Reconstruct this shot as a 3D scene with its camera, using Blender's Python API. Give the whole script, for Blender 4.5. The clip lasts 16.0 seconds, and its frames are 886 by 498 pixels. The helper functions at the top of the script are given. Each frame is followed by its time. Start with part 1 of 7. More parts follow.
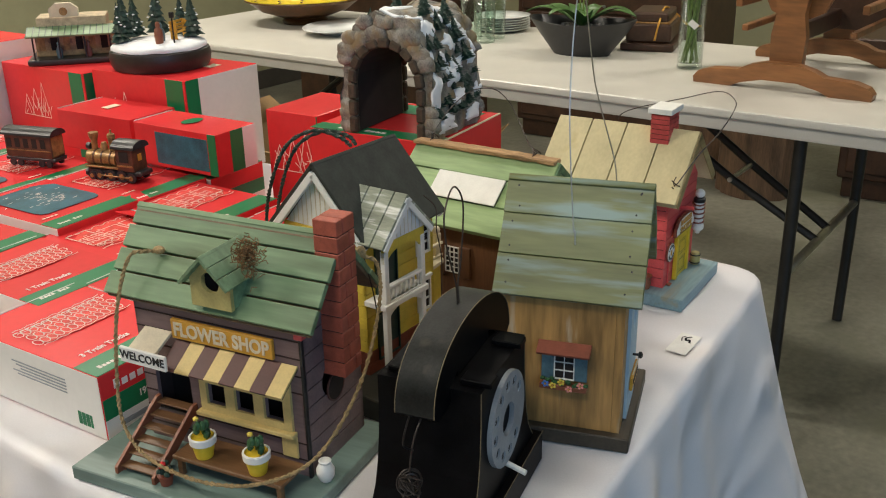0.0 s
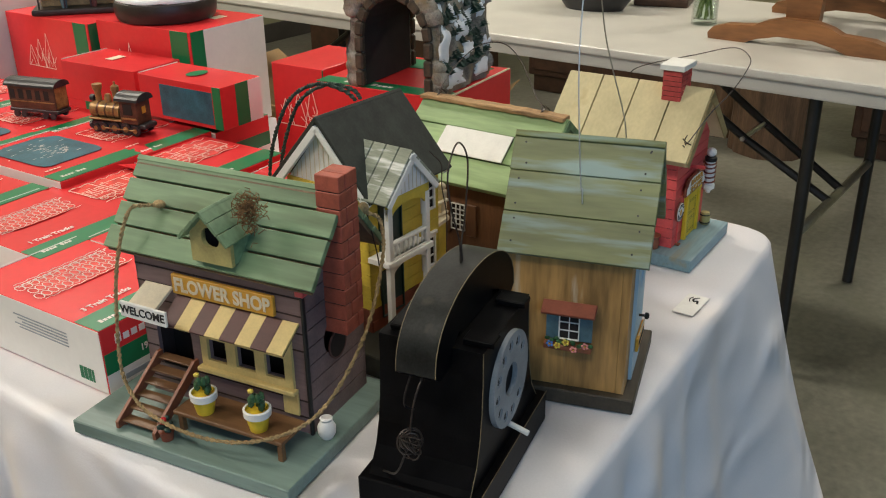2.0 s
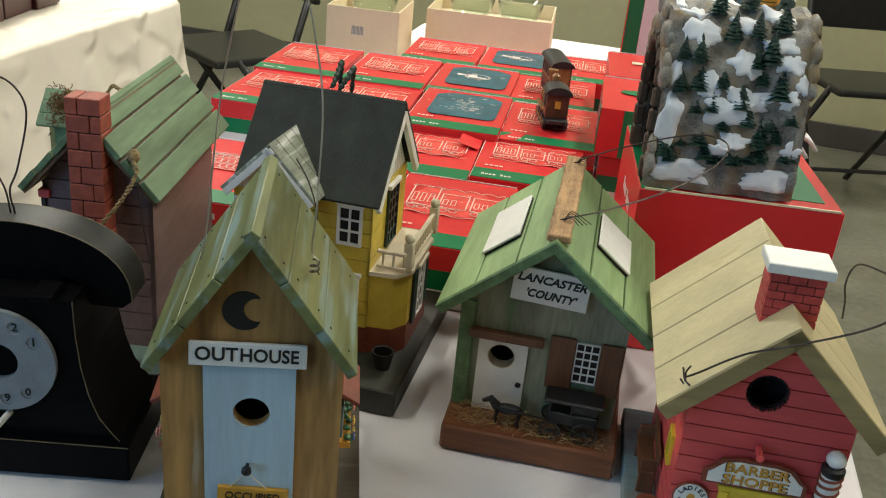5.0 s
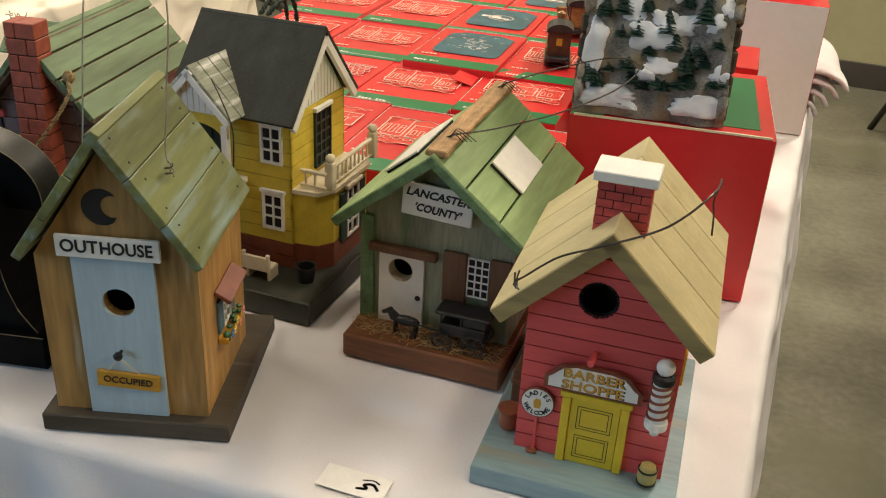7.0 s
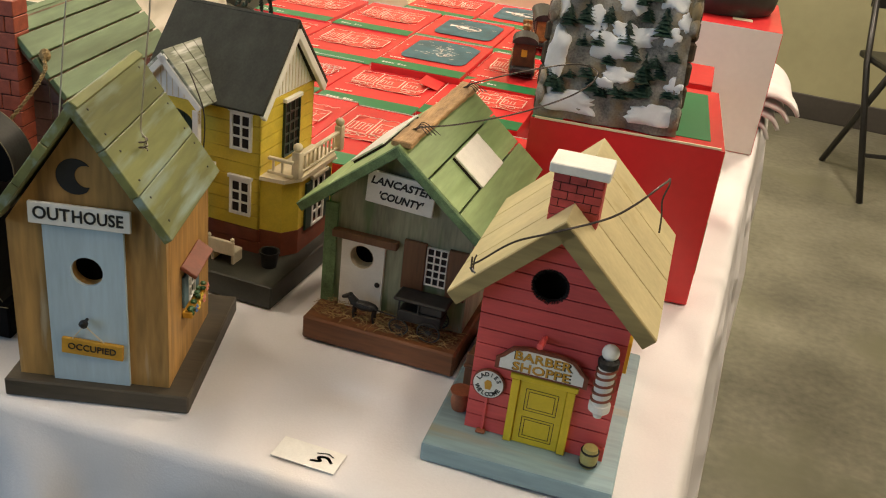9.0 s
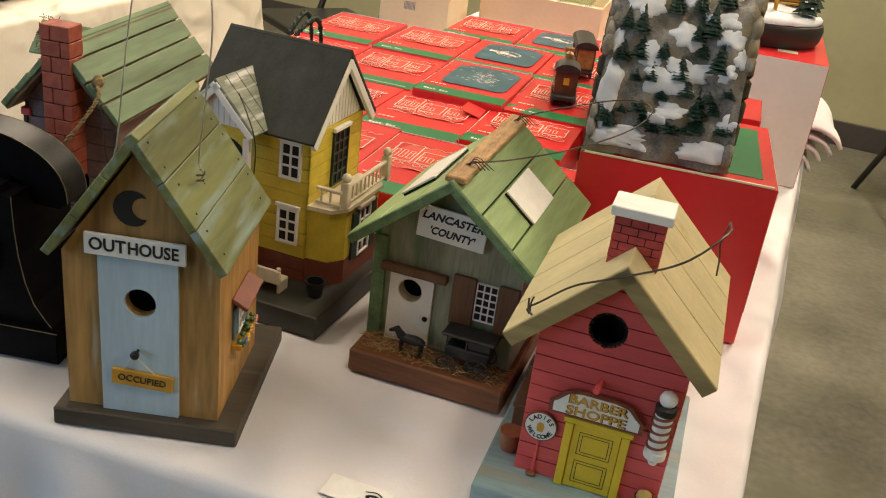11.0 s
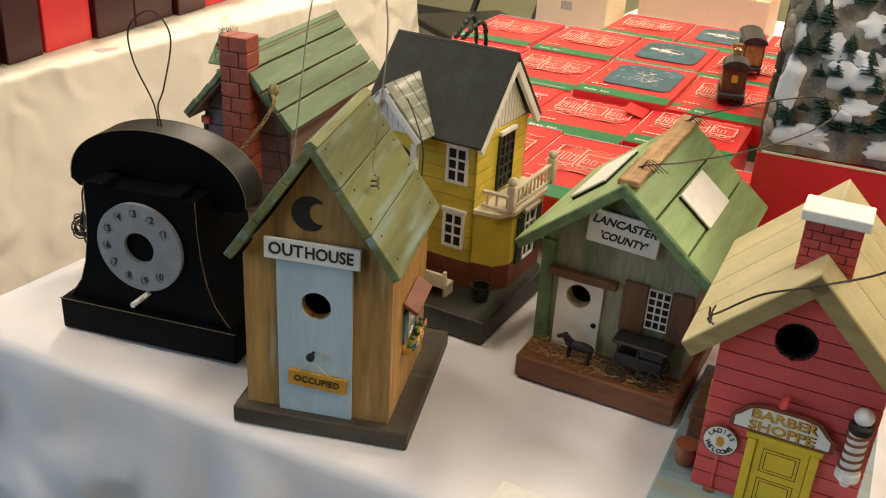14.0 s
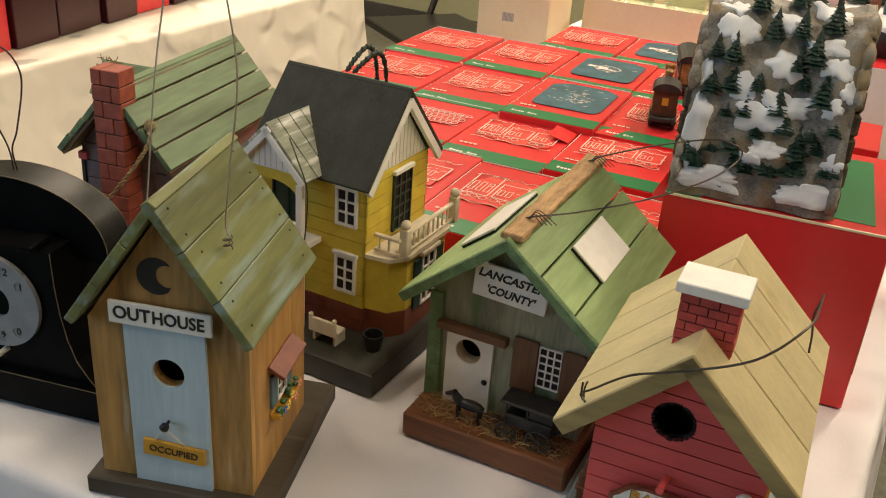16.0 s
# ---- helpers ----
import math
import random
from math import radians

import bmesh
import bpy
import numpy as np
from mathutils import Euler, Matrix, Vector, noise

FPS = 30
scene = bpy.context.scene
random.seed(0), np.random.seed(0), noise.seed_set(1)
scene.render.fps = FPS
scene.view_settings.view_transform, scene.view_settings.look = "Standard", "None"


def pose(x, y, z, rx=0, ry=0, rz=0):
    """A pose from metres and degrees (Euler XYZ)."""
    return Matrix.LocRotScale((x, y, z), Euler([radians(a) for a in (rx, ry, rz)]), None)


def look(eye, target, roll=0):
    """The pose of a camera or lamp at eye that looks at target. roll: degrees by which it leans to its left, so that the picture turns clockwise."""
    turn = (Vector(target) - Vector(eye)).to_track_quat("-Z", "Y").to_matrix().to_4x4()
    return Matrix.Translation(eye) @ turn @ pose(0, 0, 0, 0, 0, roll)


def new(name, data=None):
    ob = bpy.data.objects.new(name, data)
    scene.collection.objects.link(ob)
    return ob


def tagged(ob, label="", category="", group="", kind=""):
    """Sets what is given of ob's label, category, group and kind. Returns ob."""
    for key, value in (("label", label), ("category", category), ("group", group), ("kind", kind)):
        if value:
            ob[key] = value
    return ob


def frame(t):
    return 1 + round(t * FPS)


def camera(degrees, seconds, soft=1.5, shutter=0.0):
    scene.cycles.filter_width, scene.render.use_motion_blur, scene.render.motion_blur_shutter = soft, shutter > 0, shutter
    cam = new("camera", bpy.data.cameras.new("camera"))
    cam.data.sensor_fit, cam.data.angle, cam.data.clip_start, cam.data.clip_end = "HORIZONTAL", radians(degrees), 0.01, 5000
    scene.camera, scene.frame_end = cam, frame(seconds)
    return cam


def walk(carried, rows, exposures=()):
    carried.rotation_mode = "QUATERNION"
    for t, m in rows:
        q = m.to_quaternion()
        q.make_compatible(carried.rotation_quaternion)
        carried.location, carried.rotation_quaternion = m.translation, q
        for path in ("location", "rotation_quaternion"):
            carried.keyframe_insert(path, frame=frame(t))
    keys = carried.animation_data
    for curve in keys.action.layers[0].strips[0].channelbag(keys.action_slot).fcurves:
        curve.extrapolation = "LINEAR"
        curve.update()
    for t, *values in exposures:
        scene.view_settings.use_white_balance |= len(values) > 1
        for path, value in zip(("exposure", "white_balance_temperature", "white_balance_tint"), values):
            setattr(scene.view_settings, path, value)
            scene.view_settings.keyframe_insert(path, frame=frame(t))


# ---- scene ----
cam = camera(50.2, 16.0, soft=1.1)
PATH = [
    (0, (-0.1541, 0.0110, 1.2254), (0.8158, 0.7299, 0.7431), -1.15),
    (0.5, (-0.1538, 0.0124, 1.2238), (0.8145, 0.7337, 0.7420), -1.33),
    (1, (-0.1546, 0.0121, 1.2207), (0.8138, 0.7361, 0.7432), -1.43),
    (1.5, (-0.1551, 0.0164, 1.2166), (0.8121, 0.7360, 0.7301), -1.22),
    (2, (-0.1414, 0.0148, 1.2207), (0.8014, 0.7312, 0.6840), -0.79),
    (2.5, (-0.0980, -0.0286, 1.2102), (0.7927, 0.7356, 0.6510), 1.00),
    (3, (0.0656, -0.1164, 1.1835), (0.7973, 0.8114, 0.6416), 3.14),
    (3.3, (0.1884, -0.1043, 1.1648), (0.8058, 0.9141, 0.6436), 7.15),
    (3.7, (0.3678, -0.0644, 1.1642), (0.7616, 1.0478, 0.6184), 11.88),
    (4, (0.5087, -0.0806, 1.1545), (0.6872, 1.0833, 0.6035), 11.80),
    (4.2, (0.6094, -0.1192, 1.1647), (0.6093, 1.0661, 0.6307), 9.88),
    (6.3, (0.8540, -0.1084, 1.1941), (0.5142, 1.0291, 0.6644), 4.06),
    (6.5, (0.8864, -0.0989, 1.1905), (0.5197, 1.0257, 0.6513), 3.60),
    (7, (0.9574, -0.1028, 1.1814), (0.5599, 0.9829, 0.5869), 3.24),
    (7.5, (0.9679, -0.1278, 1.1736), (0.6107, 0.9557, 0.5503), 3.94),
    (8, (0.9734, -0.1347, 1.1663), (0.6220, 0.9605, 0.5604), 4.18),
    (8.5, (0.9745, -0.1350, 1.1743), (0.6264, 0.9690, 0.5827), 5.82),
    (8.7, (0.9734, -0.1365, 1.1750), (0.6281, 0.9733, 0.5925), 6.52),
    (10.8, (0.9405, -0.1370, 1.1816), (0.5753, 0.9839, 0.6336), 8.12),
    (11, (0.9410, -0.1332, 1.1837), (0.5605, 0.9795, 0.6294), 7.59),
    (11.5, (0.9345, -0.1256, 1.1835), (0.5227, 0.9718, 0.6213), 6.77),
    (12, (0.9311, -0.1187, 1.1784), (0.4798, 0.9635, 0.6170), 5.87),
    (12.5, (0.9410, -0.1064, 1.1814), (0.4306, 0.9435, 0.6093), 4.31),
    (13, (0.9303, -0.1160, 1.1773), (0.4002, 0.9266, 0.6098), 4.17),
    (13.5, (0.9245, -0.1253, 1.1830), (0.3672, 0.8984, 0.6073), 3.52),
    (14, (0.9215, -0.1322, 1.1805), (0.3610, 0.8928, 0.6104), 3.58),
    (14.5, (0.9205, -0.1295, 1.1740), (0.3802, 0.9129, 0.6158), 4.39),
    (15, (0.9318, -0.0988, 1.1838), (0.3901, 0.9363, 0.6136), 4.40),
    (15.5, (0.9456, -0.0556, 1.1961), (0.3900, 0.9626, 0.6089), 3.97),
    (16, (0.9522, -0.0419, 1.2033), (0.4218, 0.9962, 0.6281), 4.37),
]
walk(cam, [(t, look(eye, target, roll)) for t, eye, target, roll in PATH],
     exposures=[(0, -0.34, 5900, 6), (3.0, -0.36, 5850, 6), (4.0, -0.30, 5500, 0), (6.5, -0.24, 6350, 6), (8.0, -0.10, 6900, 9), (11.0, -0.14, 6850, 10), (14.5, 0.02, 6750, 10), (16.0, -0.26, 6900, 10)])

# ---- world and light ----
world = bpy.data.worlds.new("hall_air")
scene.world = world
world.use_nodes = True
world.node_tree.nodes["Background"].inputs[0].default_value = (0.9, 0.95, 1.0, 1)
world.node_tree.nodes["Background"].inputs[1].default_value = 0.02


def area_lamp(name, eye, target, w, h, watts, col):
    d = bpy.data.lights.new(name, "AREA")
    d.shape, d.size, d.size_y, d.energy, d.color = "RECTANGLE", w, h, watts, col
    ob = new(name, d)
    ob.matrix_world = look(eye, target)
    return ob


WARM = (1.0, 0.84, 0.66)
LAMPS = [(-0.9, 0.2, 23), (-0.9, 2.6, 82), (1.35, 0.2, 8), (1.35, 2.6, 66), (3.4, 0.2, 42), (3.4, 2.6, 13)]
for lx, ly, watts in LAMPS:
    area_lamp("fluorescent_light", (lx, ly, 2.78), (lx, ly, 0), 0.25, 1.15, watts, WARM)
area_lamp("window_daylight", (-1.5, -2.7, 1.7), (0.5, 0.8, 0.75), 2.4, 1.5, 44, (0.44, 0.68, 1.0))


# ---- materials ----
def nodes_of(name):
    m = bpy.data.materials.new(name)
    m.use_nodes = True
    return m, m.node_tree.nodes, m.node_tree.links, m.node_tree.nodes["Principled BSDF"]


def shade(c, f):
    return tuple(min(1.0, v * f) for v in c)


def paint(name, col, dark=0.7, light=1.2, scale=70, rough=0.5, bump=0.15, stretch=(1, 1, 1), worn=None, worn_at=0.68,
          metal=0.0, vary=0.0, spec=0.5, fine=9, crease=0.0, crease_scale=6.0, worn_scale=0.8, worn_soft=0.06):
    """Painted or stained surface: two scales of tone, optional worn patches of another colour, fine relief."""
    m, n, l, b = nodes_of(name)
    tc = n.new("ShaderNodeTexCoord")
    mp = n.new("ShaderNodeMapping")
    mp.inputs["Scale"].default_value = stretch
    l.new(tc.outputs["Object"], mp.inputs["Vector"])
    big, small = n.new("ShaderNodeTexNoise"), n.new("ShaderNodeTexNoise")
    big.inputs["Scale"].default_value, big.inputs["Detail"].default_value = scale, 6
    small.inputs["Scale"].default_value, small.inputs["Detail"].default_value = scale * fine, 3
    for t in (big, small):
        l.new(mp.outputs["Vector"], t.inputs["Vector"])
    mix = n.new("ShaderNodeMath")
    mix.operation = "MULTIPLY_ADD"
    mix.inputs[1].default_value = 0.35
    l.new(small.outputs["Fac"], mix.inputs[0])
    sc = n.new("ShaderNodeMath")
    sc.operation = "MULTIPLY"
    sc.inputs[1].default_value = 0.65
    l.new(big.outputs["Fac"], sc.inputs[0])
    l.new(sc.outputs[0], mix.inputs[2])
    ramp = n.new("ShaderNodeValToRGB")
    ramp.color_ramp.elements[0].position, ramp.color_ramp.elements[1].position = 0.34, 0.66
    ramp.color_ramp.elements[0].color = (*shade(col, dark), 1)
    ramp.color_ramp.elements[1].color = (*shade(col, light), 1)
    l.new(mix.outputs[0], ramp.inputs["Fac"])
    out = ramp.outputs["Color"]
    if worn:
        wn = n.new("ShaderNodeTexNoise")
        wn.inputs["Scale"].default_value, wn.inputs["Detail"].default_value = scale * worn_scale, 9
        sh = n.new("ShaderNodeMapping")
        sh.inputs["Location"].default_value = (3.1, 7.7, 1.3)
        l.new(mp.outputs["Vector"], sh.inputs["Vector"])
        l.new(sh.outputs["Vector"], wn.inputs["Vector"])
        wr = n.new("ShaderNodeValToRGB")
        wr.color_ramp.elements[0].position, wr.color_ramp.elements[1].position = worn_at - worn_soft, worn_at + worn_soft
        l.new(wn.outputs["Fac"], wr.inputs["Fac"])
        mx = n.new("ShaderNodeMixRGB")
        mx.inputs["Color2"].default_value = (*worn, 1)
        l.new(wr.outputs["Color"], mx.inputs["Fac"])
        l.new(out, mx.inputs["Color1"])
        out = mx.outputs["Color"]
    if vary:
        oi = n.new("ShaderNodeObjectInfo")
        mr = n.new("ShaderNodeMapRange")
        mr.inputs["To Min"].default_value, mr.inputs["To Max"].default_value = 1 - vary, 1 + vary
        l.new(oi.outputs["Random"], mr.inputs["Value"])
        hs = n.new("ShaderNodeHueSaturation")
        l.new(mr.outputs[0], hs.inputs["Value"])
        l.new(out, hs.inputs["Color"])
        out = hs.outputs["Color"]
    l.new(out, b.inputs["Base Color"])
    b.inputs["Roughness"].default_value, b.inputs["Metallic"].default_value = rough, metal
    b.inputs["Specular IOR Level"].default_value = spec
    if bump:
        bp = n.new("ShaderNodeBump")
        bp.inputs["Strength"].default_value, bp.inputs["Distance"].default_value = bump, 0.001
        l.new(mix.outputs[0], bp.inputs["Height"])
        l.new(bp.outputs["Normal"], b.inputs["Normal"])
        if crease:
            rn = n.new("ShaderNodeTexNoise")
            rn.noise_type = "RIDGED_MULTIFRACTAL"
            rn.inputs["Scale"].default_value, rn.inputs["Detail"].default_value = crease_scale, 4.5
            rn.inputs["Distortion"].default_value = 0.6
            l.new(tc.outputs["Object"], rn.inputs["Vector"])
            cb = n.new("ShaderNodeBump")
            cb.inputs["Strength"].default_value, cb.inputs["Distance"].default_value = crease, 0.035
            l.new(rn.outputs["Fac"], cb.inputs["Height"])
            l.new(cb.outputs["Normal"], bp.inputs["Normal"])
    return m


def glass(name, col=(0.90, 0.95, 0.92), rough=0.03):
    """Thin clear glass: see-through, with gloss by Fresnel."""
    m, n, l, b = nodes_of(name)
    tr, gl = n.new("ShaderNodeBsdfTransparent"), n.new("ShaderNodeBsdfGlossy")
    tr.inputs["Color"].default_value = (*col, 1)
    gl.inputs["Roughness"].default_value = rough
    fr, mx, pw = n.new("ShaderNodeLayerWeight"), n.new("ShaderNodeMixShader"), n.new("ShaderNodeMath")
    pw.operation = "POWER"
    pw.inputs[1].default_value = 3.0
    l.new(fr.outputs["Facing"], pw.inputs[0])
    l.new(pw.outputs[0], mx.inputs[0])
    l.new(tr.outputs[0], mx.inputs[1])
    l.new(gl.outputs[0], mx.inputs[2])
    l.new(mx.outputs[0], n["Material Output"].inputs["Surface"])
    n.remove(b)
    return m


def glow(name, col, k):
    m, n, l, b = nodes_of(name)
    b.inputs["Emission Color"].default_value, b.inputs["Emission Strength"].default_value = (*col, 1), k
    return m


ALONG_X, ALONG_Y, ALONG_Z = (0.12, 1, 1), (1, 0.12, 1), (1, 1, 0.12)
M = dict(
    concrete=paint("concrete_floor", (0.160, 0.156, 0.122), 0.55, 1.40, 3.5, 0.30, 1.0, fine=14, worn=(0.13, 0.13, 0.09), worn_at=0.60, crease=0.06, crease_scale=14.0),
    wall=paint("olive_wall", (0.30, 0.29, 0.17), 0.92, 1.06, 3, 0.7, 0.1),
    skirting=paint("dark_skirting", (0.05, 0.045, 0.04), 0.8, 1.2, 8, 0.5),
    ceiling=paint("ceiling_tile", (0.7, 0.68, 0.62), 0.9, 1.05, 6, 0.9, 0.3),
    cloth=paint("white_tablecloth", (0.76, 0.74, 0.75), 0.95, 1.03, 9, 0.75, 0.5, fine=60, crease=1.25, crease_scale=8.0),
    cream_cloth=paint("cream_tablecloth", (0.84, 0.78, 0.66), 0.95, 1.03, 7, 0.55, 0.3, fine=40, crease=0.75, crease_scale=11.0),
    table_plastic=paint("grey_table_plastic", (0.56, 0.54, 0.48), 0.92, 1.06, 9, 0.36, 0.1, fine=40),
    black_metal=paint("black_metal", (0.012, 0.012, 0.012), 0.7, 1.4, 40, 0.35, 0.05),
    steel=paint("bare_steel", (0.55, 0.55, 0.53), 0.8, 1.1, 60, 0.28, 0.05, metal=1.0),
    wire=paint("dark_wire", (0.06, 0.05, 0.045), 0.7, 1.5, 80, 0.4, 0.1, metal=0.7),
    pale_wire=paint("silver_wire", (0.5, 0.48, 0.43), 0.8, 1.2, 80, 0.35, 0.1, metal=0.8),
    # near-black stands in for shade inside holes; also colours panes, knob and splinters
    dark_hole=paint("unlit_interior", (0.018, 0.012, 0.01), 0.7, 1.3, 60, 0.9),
    oh_roof=paint("mossy_green_board", (0.150, 0.168, 0.062), 0.62, 1.38, 30, 0.45, 0.35, ALONG_Y, (0.24, 0.33, 0.30), 0.60, vary=0.14, worn_scale=2.6, worn_soft=0.09, fine=6),
    oh_wall=paint("amber_stained_pine", (0.40, 0.225, 0.070), 0.50, 1.30, 48, 0.5, 0.35, ALONG_Z, (0.52, 0.42, 0.28), 0.69, fine=4, worn_scale=1.6),
    oh_base=paint("umber_painted_board", (0.050, 0.040, 0.026), 0.6, 1.4, 40, 0.6, 0.35, ALONG_X, (0.10, 0.085, 0.06), 0.68, worn_scale=1.5),
    sky_blue=paint("pale_blue_paint", (0.45, 0.58, 0.66), 0.88, 1.08, 50, 0.6, 0.3, ALONG_Z, (0.6, 0.66, 0.66), 0.66),
    white_paint=paint("white_paint", (0.80, 0.79, 0.74), 0.92, 1.05, 70, 0.5, 0.2),
    cream_paint=paint("cream_paint", (0.66, 0.58, 0.42), 0.85, 1.1, 70, 0.5, 0.2),
    black_paint=paint("black_lettering_paint", (0.012, 0.012, 0.012), 0.8, 1.3, 90, 0.5, 0.0),
    ochre=paint("ochre_paint", (0.58, 0.30, 0.03), 0.85, 1.1, 70, 0.5, 0.15),
    yellow=paint("bright_yellow_paint", (0.72, 0.52, 0.03), 0.9, 1.08, 60, 0.45, 0.15),
    house_yellow=paint("lemon_yellow_paint", (0.66, 0.50, 0.055), 0.85, 1.1, 60, 0.5, 0.2, vary=0.05),
    rust=paint("brick_brown_paint", (0.20, 0.052, 0.026), 0.8, 1.2, 80, 0.5, 0.2),
    blue_shutter=paint("dusty_blue_paint", (0.085, 0.155, 0.185), 0.7, 1.25, 80, 0.5, 0.2),
    green_leaf=paint("moulded_green", (0.03, 0.09, 0.03), 0.6, 1.5, 120, 0.5, 0.2),
    pine_green=paint("model_pine_green", (0.009, 0.030, 0.019), 0.4, 1.9, 150, 0.55, 0.4),
    pink=paint("pink_petal", (0.75, 0.28, 0.24), 0.9, 1.1, 90, 0.5),
    blue_petal=paint("blue_petal", (0.08, 0.2, 0.55), 0.9, 1.1, 90, 0.5),
    petal_yellow=paint("yellow_petal", (0.8, 0.6, 0.08), 0.9, 1.1, 90, 0.5),
    red_paint=paint("coral_red_paint", (0.70, 0.098, 0.095), 0.85, 1.12, 50, 0.42, 0.15, ALONG_X, vary=0.05),
    bs_roof=paint("straw_pine_board", (0.55, 0.47, 0.26), 0.84, 1.10, 30, 0.5, 0.25, ALONG_X, (0.40, 0.31, 0.13), 0.72, vary=0.05),
    bs_edge=paint("raw_pine_end", (0.34, 0.26, 0.11), 0.6, 1.2, 60, 0.55, 0.3, ALONG_X, fine=3),
    slate_blue=paint("weathered_blue_paint", (0.20, 0.30, 0.33), 0.72, 1.2, 35, 0.55, 0.3, ALONG_X, (0.30, 0.27, 0.16), 0.64),
    small_brick=paint("model_brick_red", (0.46, 0.06, 0.055), 0.75, 1.2, 160, 0.6, 0.3, vary=0.12),
    mortar_dark=paint("dark_joint", (0.035, 0.018, 0.014), 0.8, 1.2, 90, 0.8),
    lc_roof=paint("mint_green_board", (0.29, 0.41, 0.18), 0.7, 1.2, 30, 0.55, 0.3, ALONG_Y, (0.19, 0.28, 0.11), 0.62, vary=0.09, worn_scale=1.8, worn_soft=0.1),
    lc_edge=paint("sawn_green_edge", (0.11, 0.19, 0.09), 0.55, 1.4, 90, 0.7, 0.6),
    lc_wall=paint("sage_stained_board", (0.25, 0.26, 0.175), 0.6, 1.3, 55, 0.6, 0.35, ALONG_Z, (0.13, 0.18, 0.085), 0.58, worn_scale=1.4),
    lc_base=paint("russet_board", (0.155, 0.055, 0.018), 0.5, 1.4, 40, 0.5, 0.35, ALONG_X),
    bark=paint("bark_strip", (0.36, 0.22, 0.10), 0.45, 1.5, 120, 0.8, 0.8, ALONG_Y),
    brown_wood=paint("brown_stained_wood", (0.13, 0.058, 0.024), 0.65, 1.3, 60, 0.5, 0.3, ALONG_Z),
    straw=paint("dry_straw", (0.32, 0.22, 0.09), 0.6, 1.4, 200, 0.8),
    iron=paint("dark_cast_metal", (0.014, 0.0135, 0.013), 0.6, 1.7, 120, 0.45, 0.3, metal=0.2),
    vic_roof=paint("charcoal_roof_paint", (0.030, 0.034, 0.028), 0.7, 1.35, 60, 0.6, 0.3, ALONG_Y, spec=0.25),
    vic_small=paint("worn_grey_roof_paint", (0.24, 0.26, 0.19), 0.6, 1.3, 90, 0.6, 0.3, ALONG_Y, (0.65, 0.65, 0.6), 0.60, worn_scale=1.6),
    deep_green=paint("bottle_green_paint", (0.012, 0.035, 0.026), 0.7, 1.3, 80, 0.4, 0.1),
    vic_base=paint("slate_base_paint", (0.028, 0.029, 0.021), 0.7, 1.4, 50, 0.5, 0.25),
    fs_roof=paint("sea_green_board", (0.175, 0.265, 0.140), 0.70, 1.24, 30, 0.55, 0.3, ALONG_X, (0.10, 0.15, 0.07), 0.60, vary=0.10, worn_scale=2.0, worn_soft=0.1),
    fs_edge=paint("faded_wood_edge", (0.16, 0.10, 0.05), 0.6, 1.3, 80, 0.6, 0.3),
    lilac=paint("faded_lilac_paint", (0.20, 0.135, 0.13), 0.75, 1.25, 50, 0.55, 0.25, ALONG_X, vary=0.08),
    fs_base=paint("grey_green_base_paint", (0.17, 0.24, 0.21), 0.75, 1.2, 30, 0.5, 0.25, ALONG_X),
    fs_brick=paint("terracotta_brick", (0.36, 0.085, 0.05), 0.72, 1.2, 120, 0.6, 0.3, vary=0.12),
    straw_yellow=paint("straw_yellow_paint", (0.66, 0.50, 0.19), 0.85, 1.1, 60, 0.5, 0.15),
    plum=paint("plum_brown_paint", (0.09, 0.035, 0.03), 0.8, 1.2, 60, 0.5, 0.15),
    olive_cream=paint("olive_cream_paint", (0.42, 0.36, 0.13), 0.8, 1.15, 60, 0.5, 0.2),
    cedar=paint("cedar_brown", (0.22, 0.075, 0.035), 0.7, 1.25, 60, 0.5, 0.2),
    deck_wood=paint("deck_brown", (0.15, 0.075, 0.03), 0.65, 1.3, 60, 0.5, 0.3, ALONG_X),
    jute=paint("jute_rope", (0.34, 0.24, 0.11), 0.55, 1.3, 300, 0.9, 0.8),
    nest=paint("dry_nest_fibre", (0.16, 0.085, 0.03), 0.5, 1.6, 200, 0.9),
    phone_black=paint("phone_black_paint", (0.0035, 0.0035, 0.004), 0.7, 1.5, 60, 0.40, 0.12, worn=(0.03, 0.026, 0.02), worn_at=0.76, spec=0.06),
    worn_top=paint("dusty_black_paint", (0.011, 0.012, 0.011), 0.4, 1.9, 60, 0.45, 0.25, worn=(0.035, 0.033, 0.025), worn_at=0.66, spec=0.25),
    worn_edge=paint("rubbed_wood_edge", (0.17, 0.13, 0.07), 0.5, 1.3, 120, 0.6, 0.2),
    dial_grey=paint("dial_grey_paint", (0.27, 0.29, 0.31), 0.85, 1.12, 60, 0.45, 0.1),
    box_red=paint("glossy_red_card", (0.66, 0.030, 0.034), 0.92, 1.06, 12, 0.27, 0.06, vary=0.07),
    box_green=paint("green_card_print", (0.012, 0.17, 0.060), 0.94, 1.06, 20, 0.32, 0.05),
    box_white=paint("white_card", (0.76, 0.74, 0.69), 0.95, 1.03, 14, 0.45, 0.08),
    print_white=paint("white_print", (0.80, 0.70, 0.66), 0.95, 1.05, 60, 0.35, 0.0),
    print_pink=paint("pale_line_print", (0.86, 0.60, 0.52), 0.92, 1.08, 60, 0.28, 0.0),
    print_fill=paint("coral_fill_print", (0.72, 0.075, 0.062), 0.75, 1.3, 90, 0.24, 0.0),
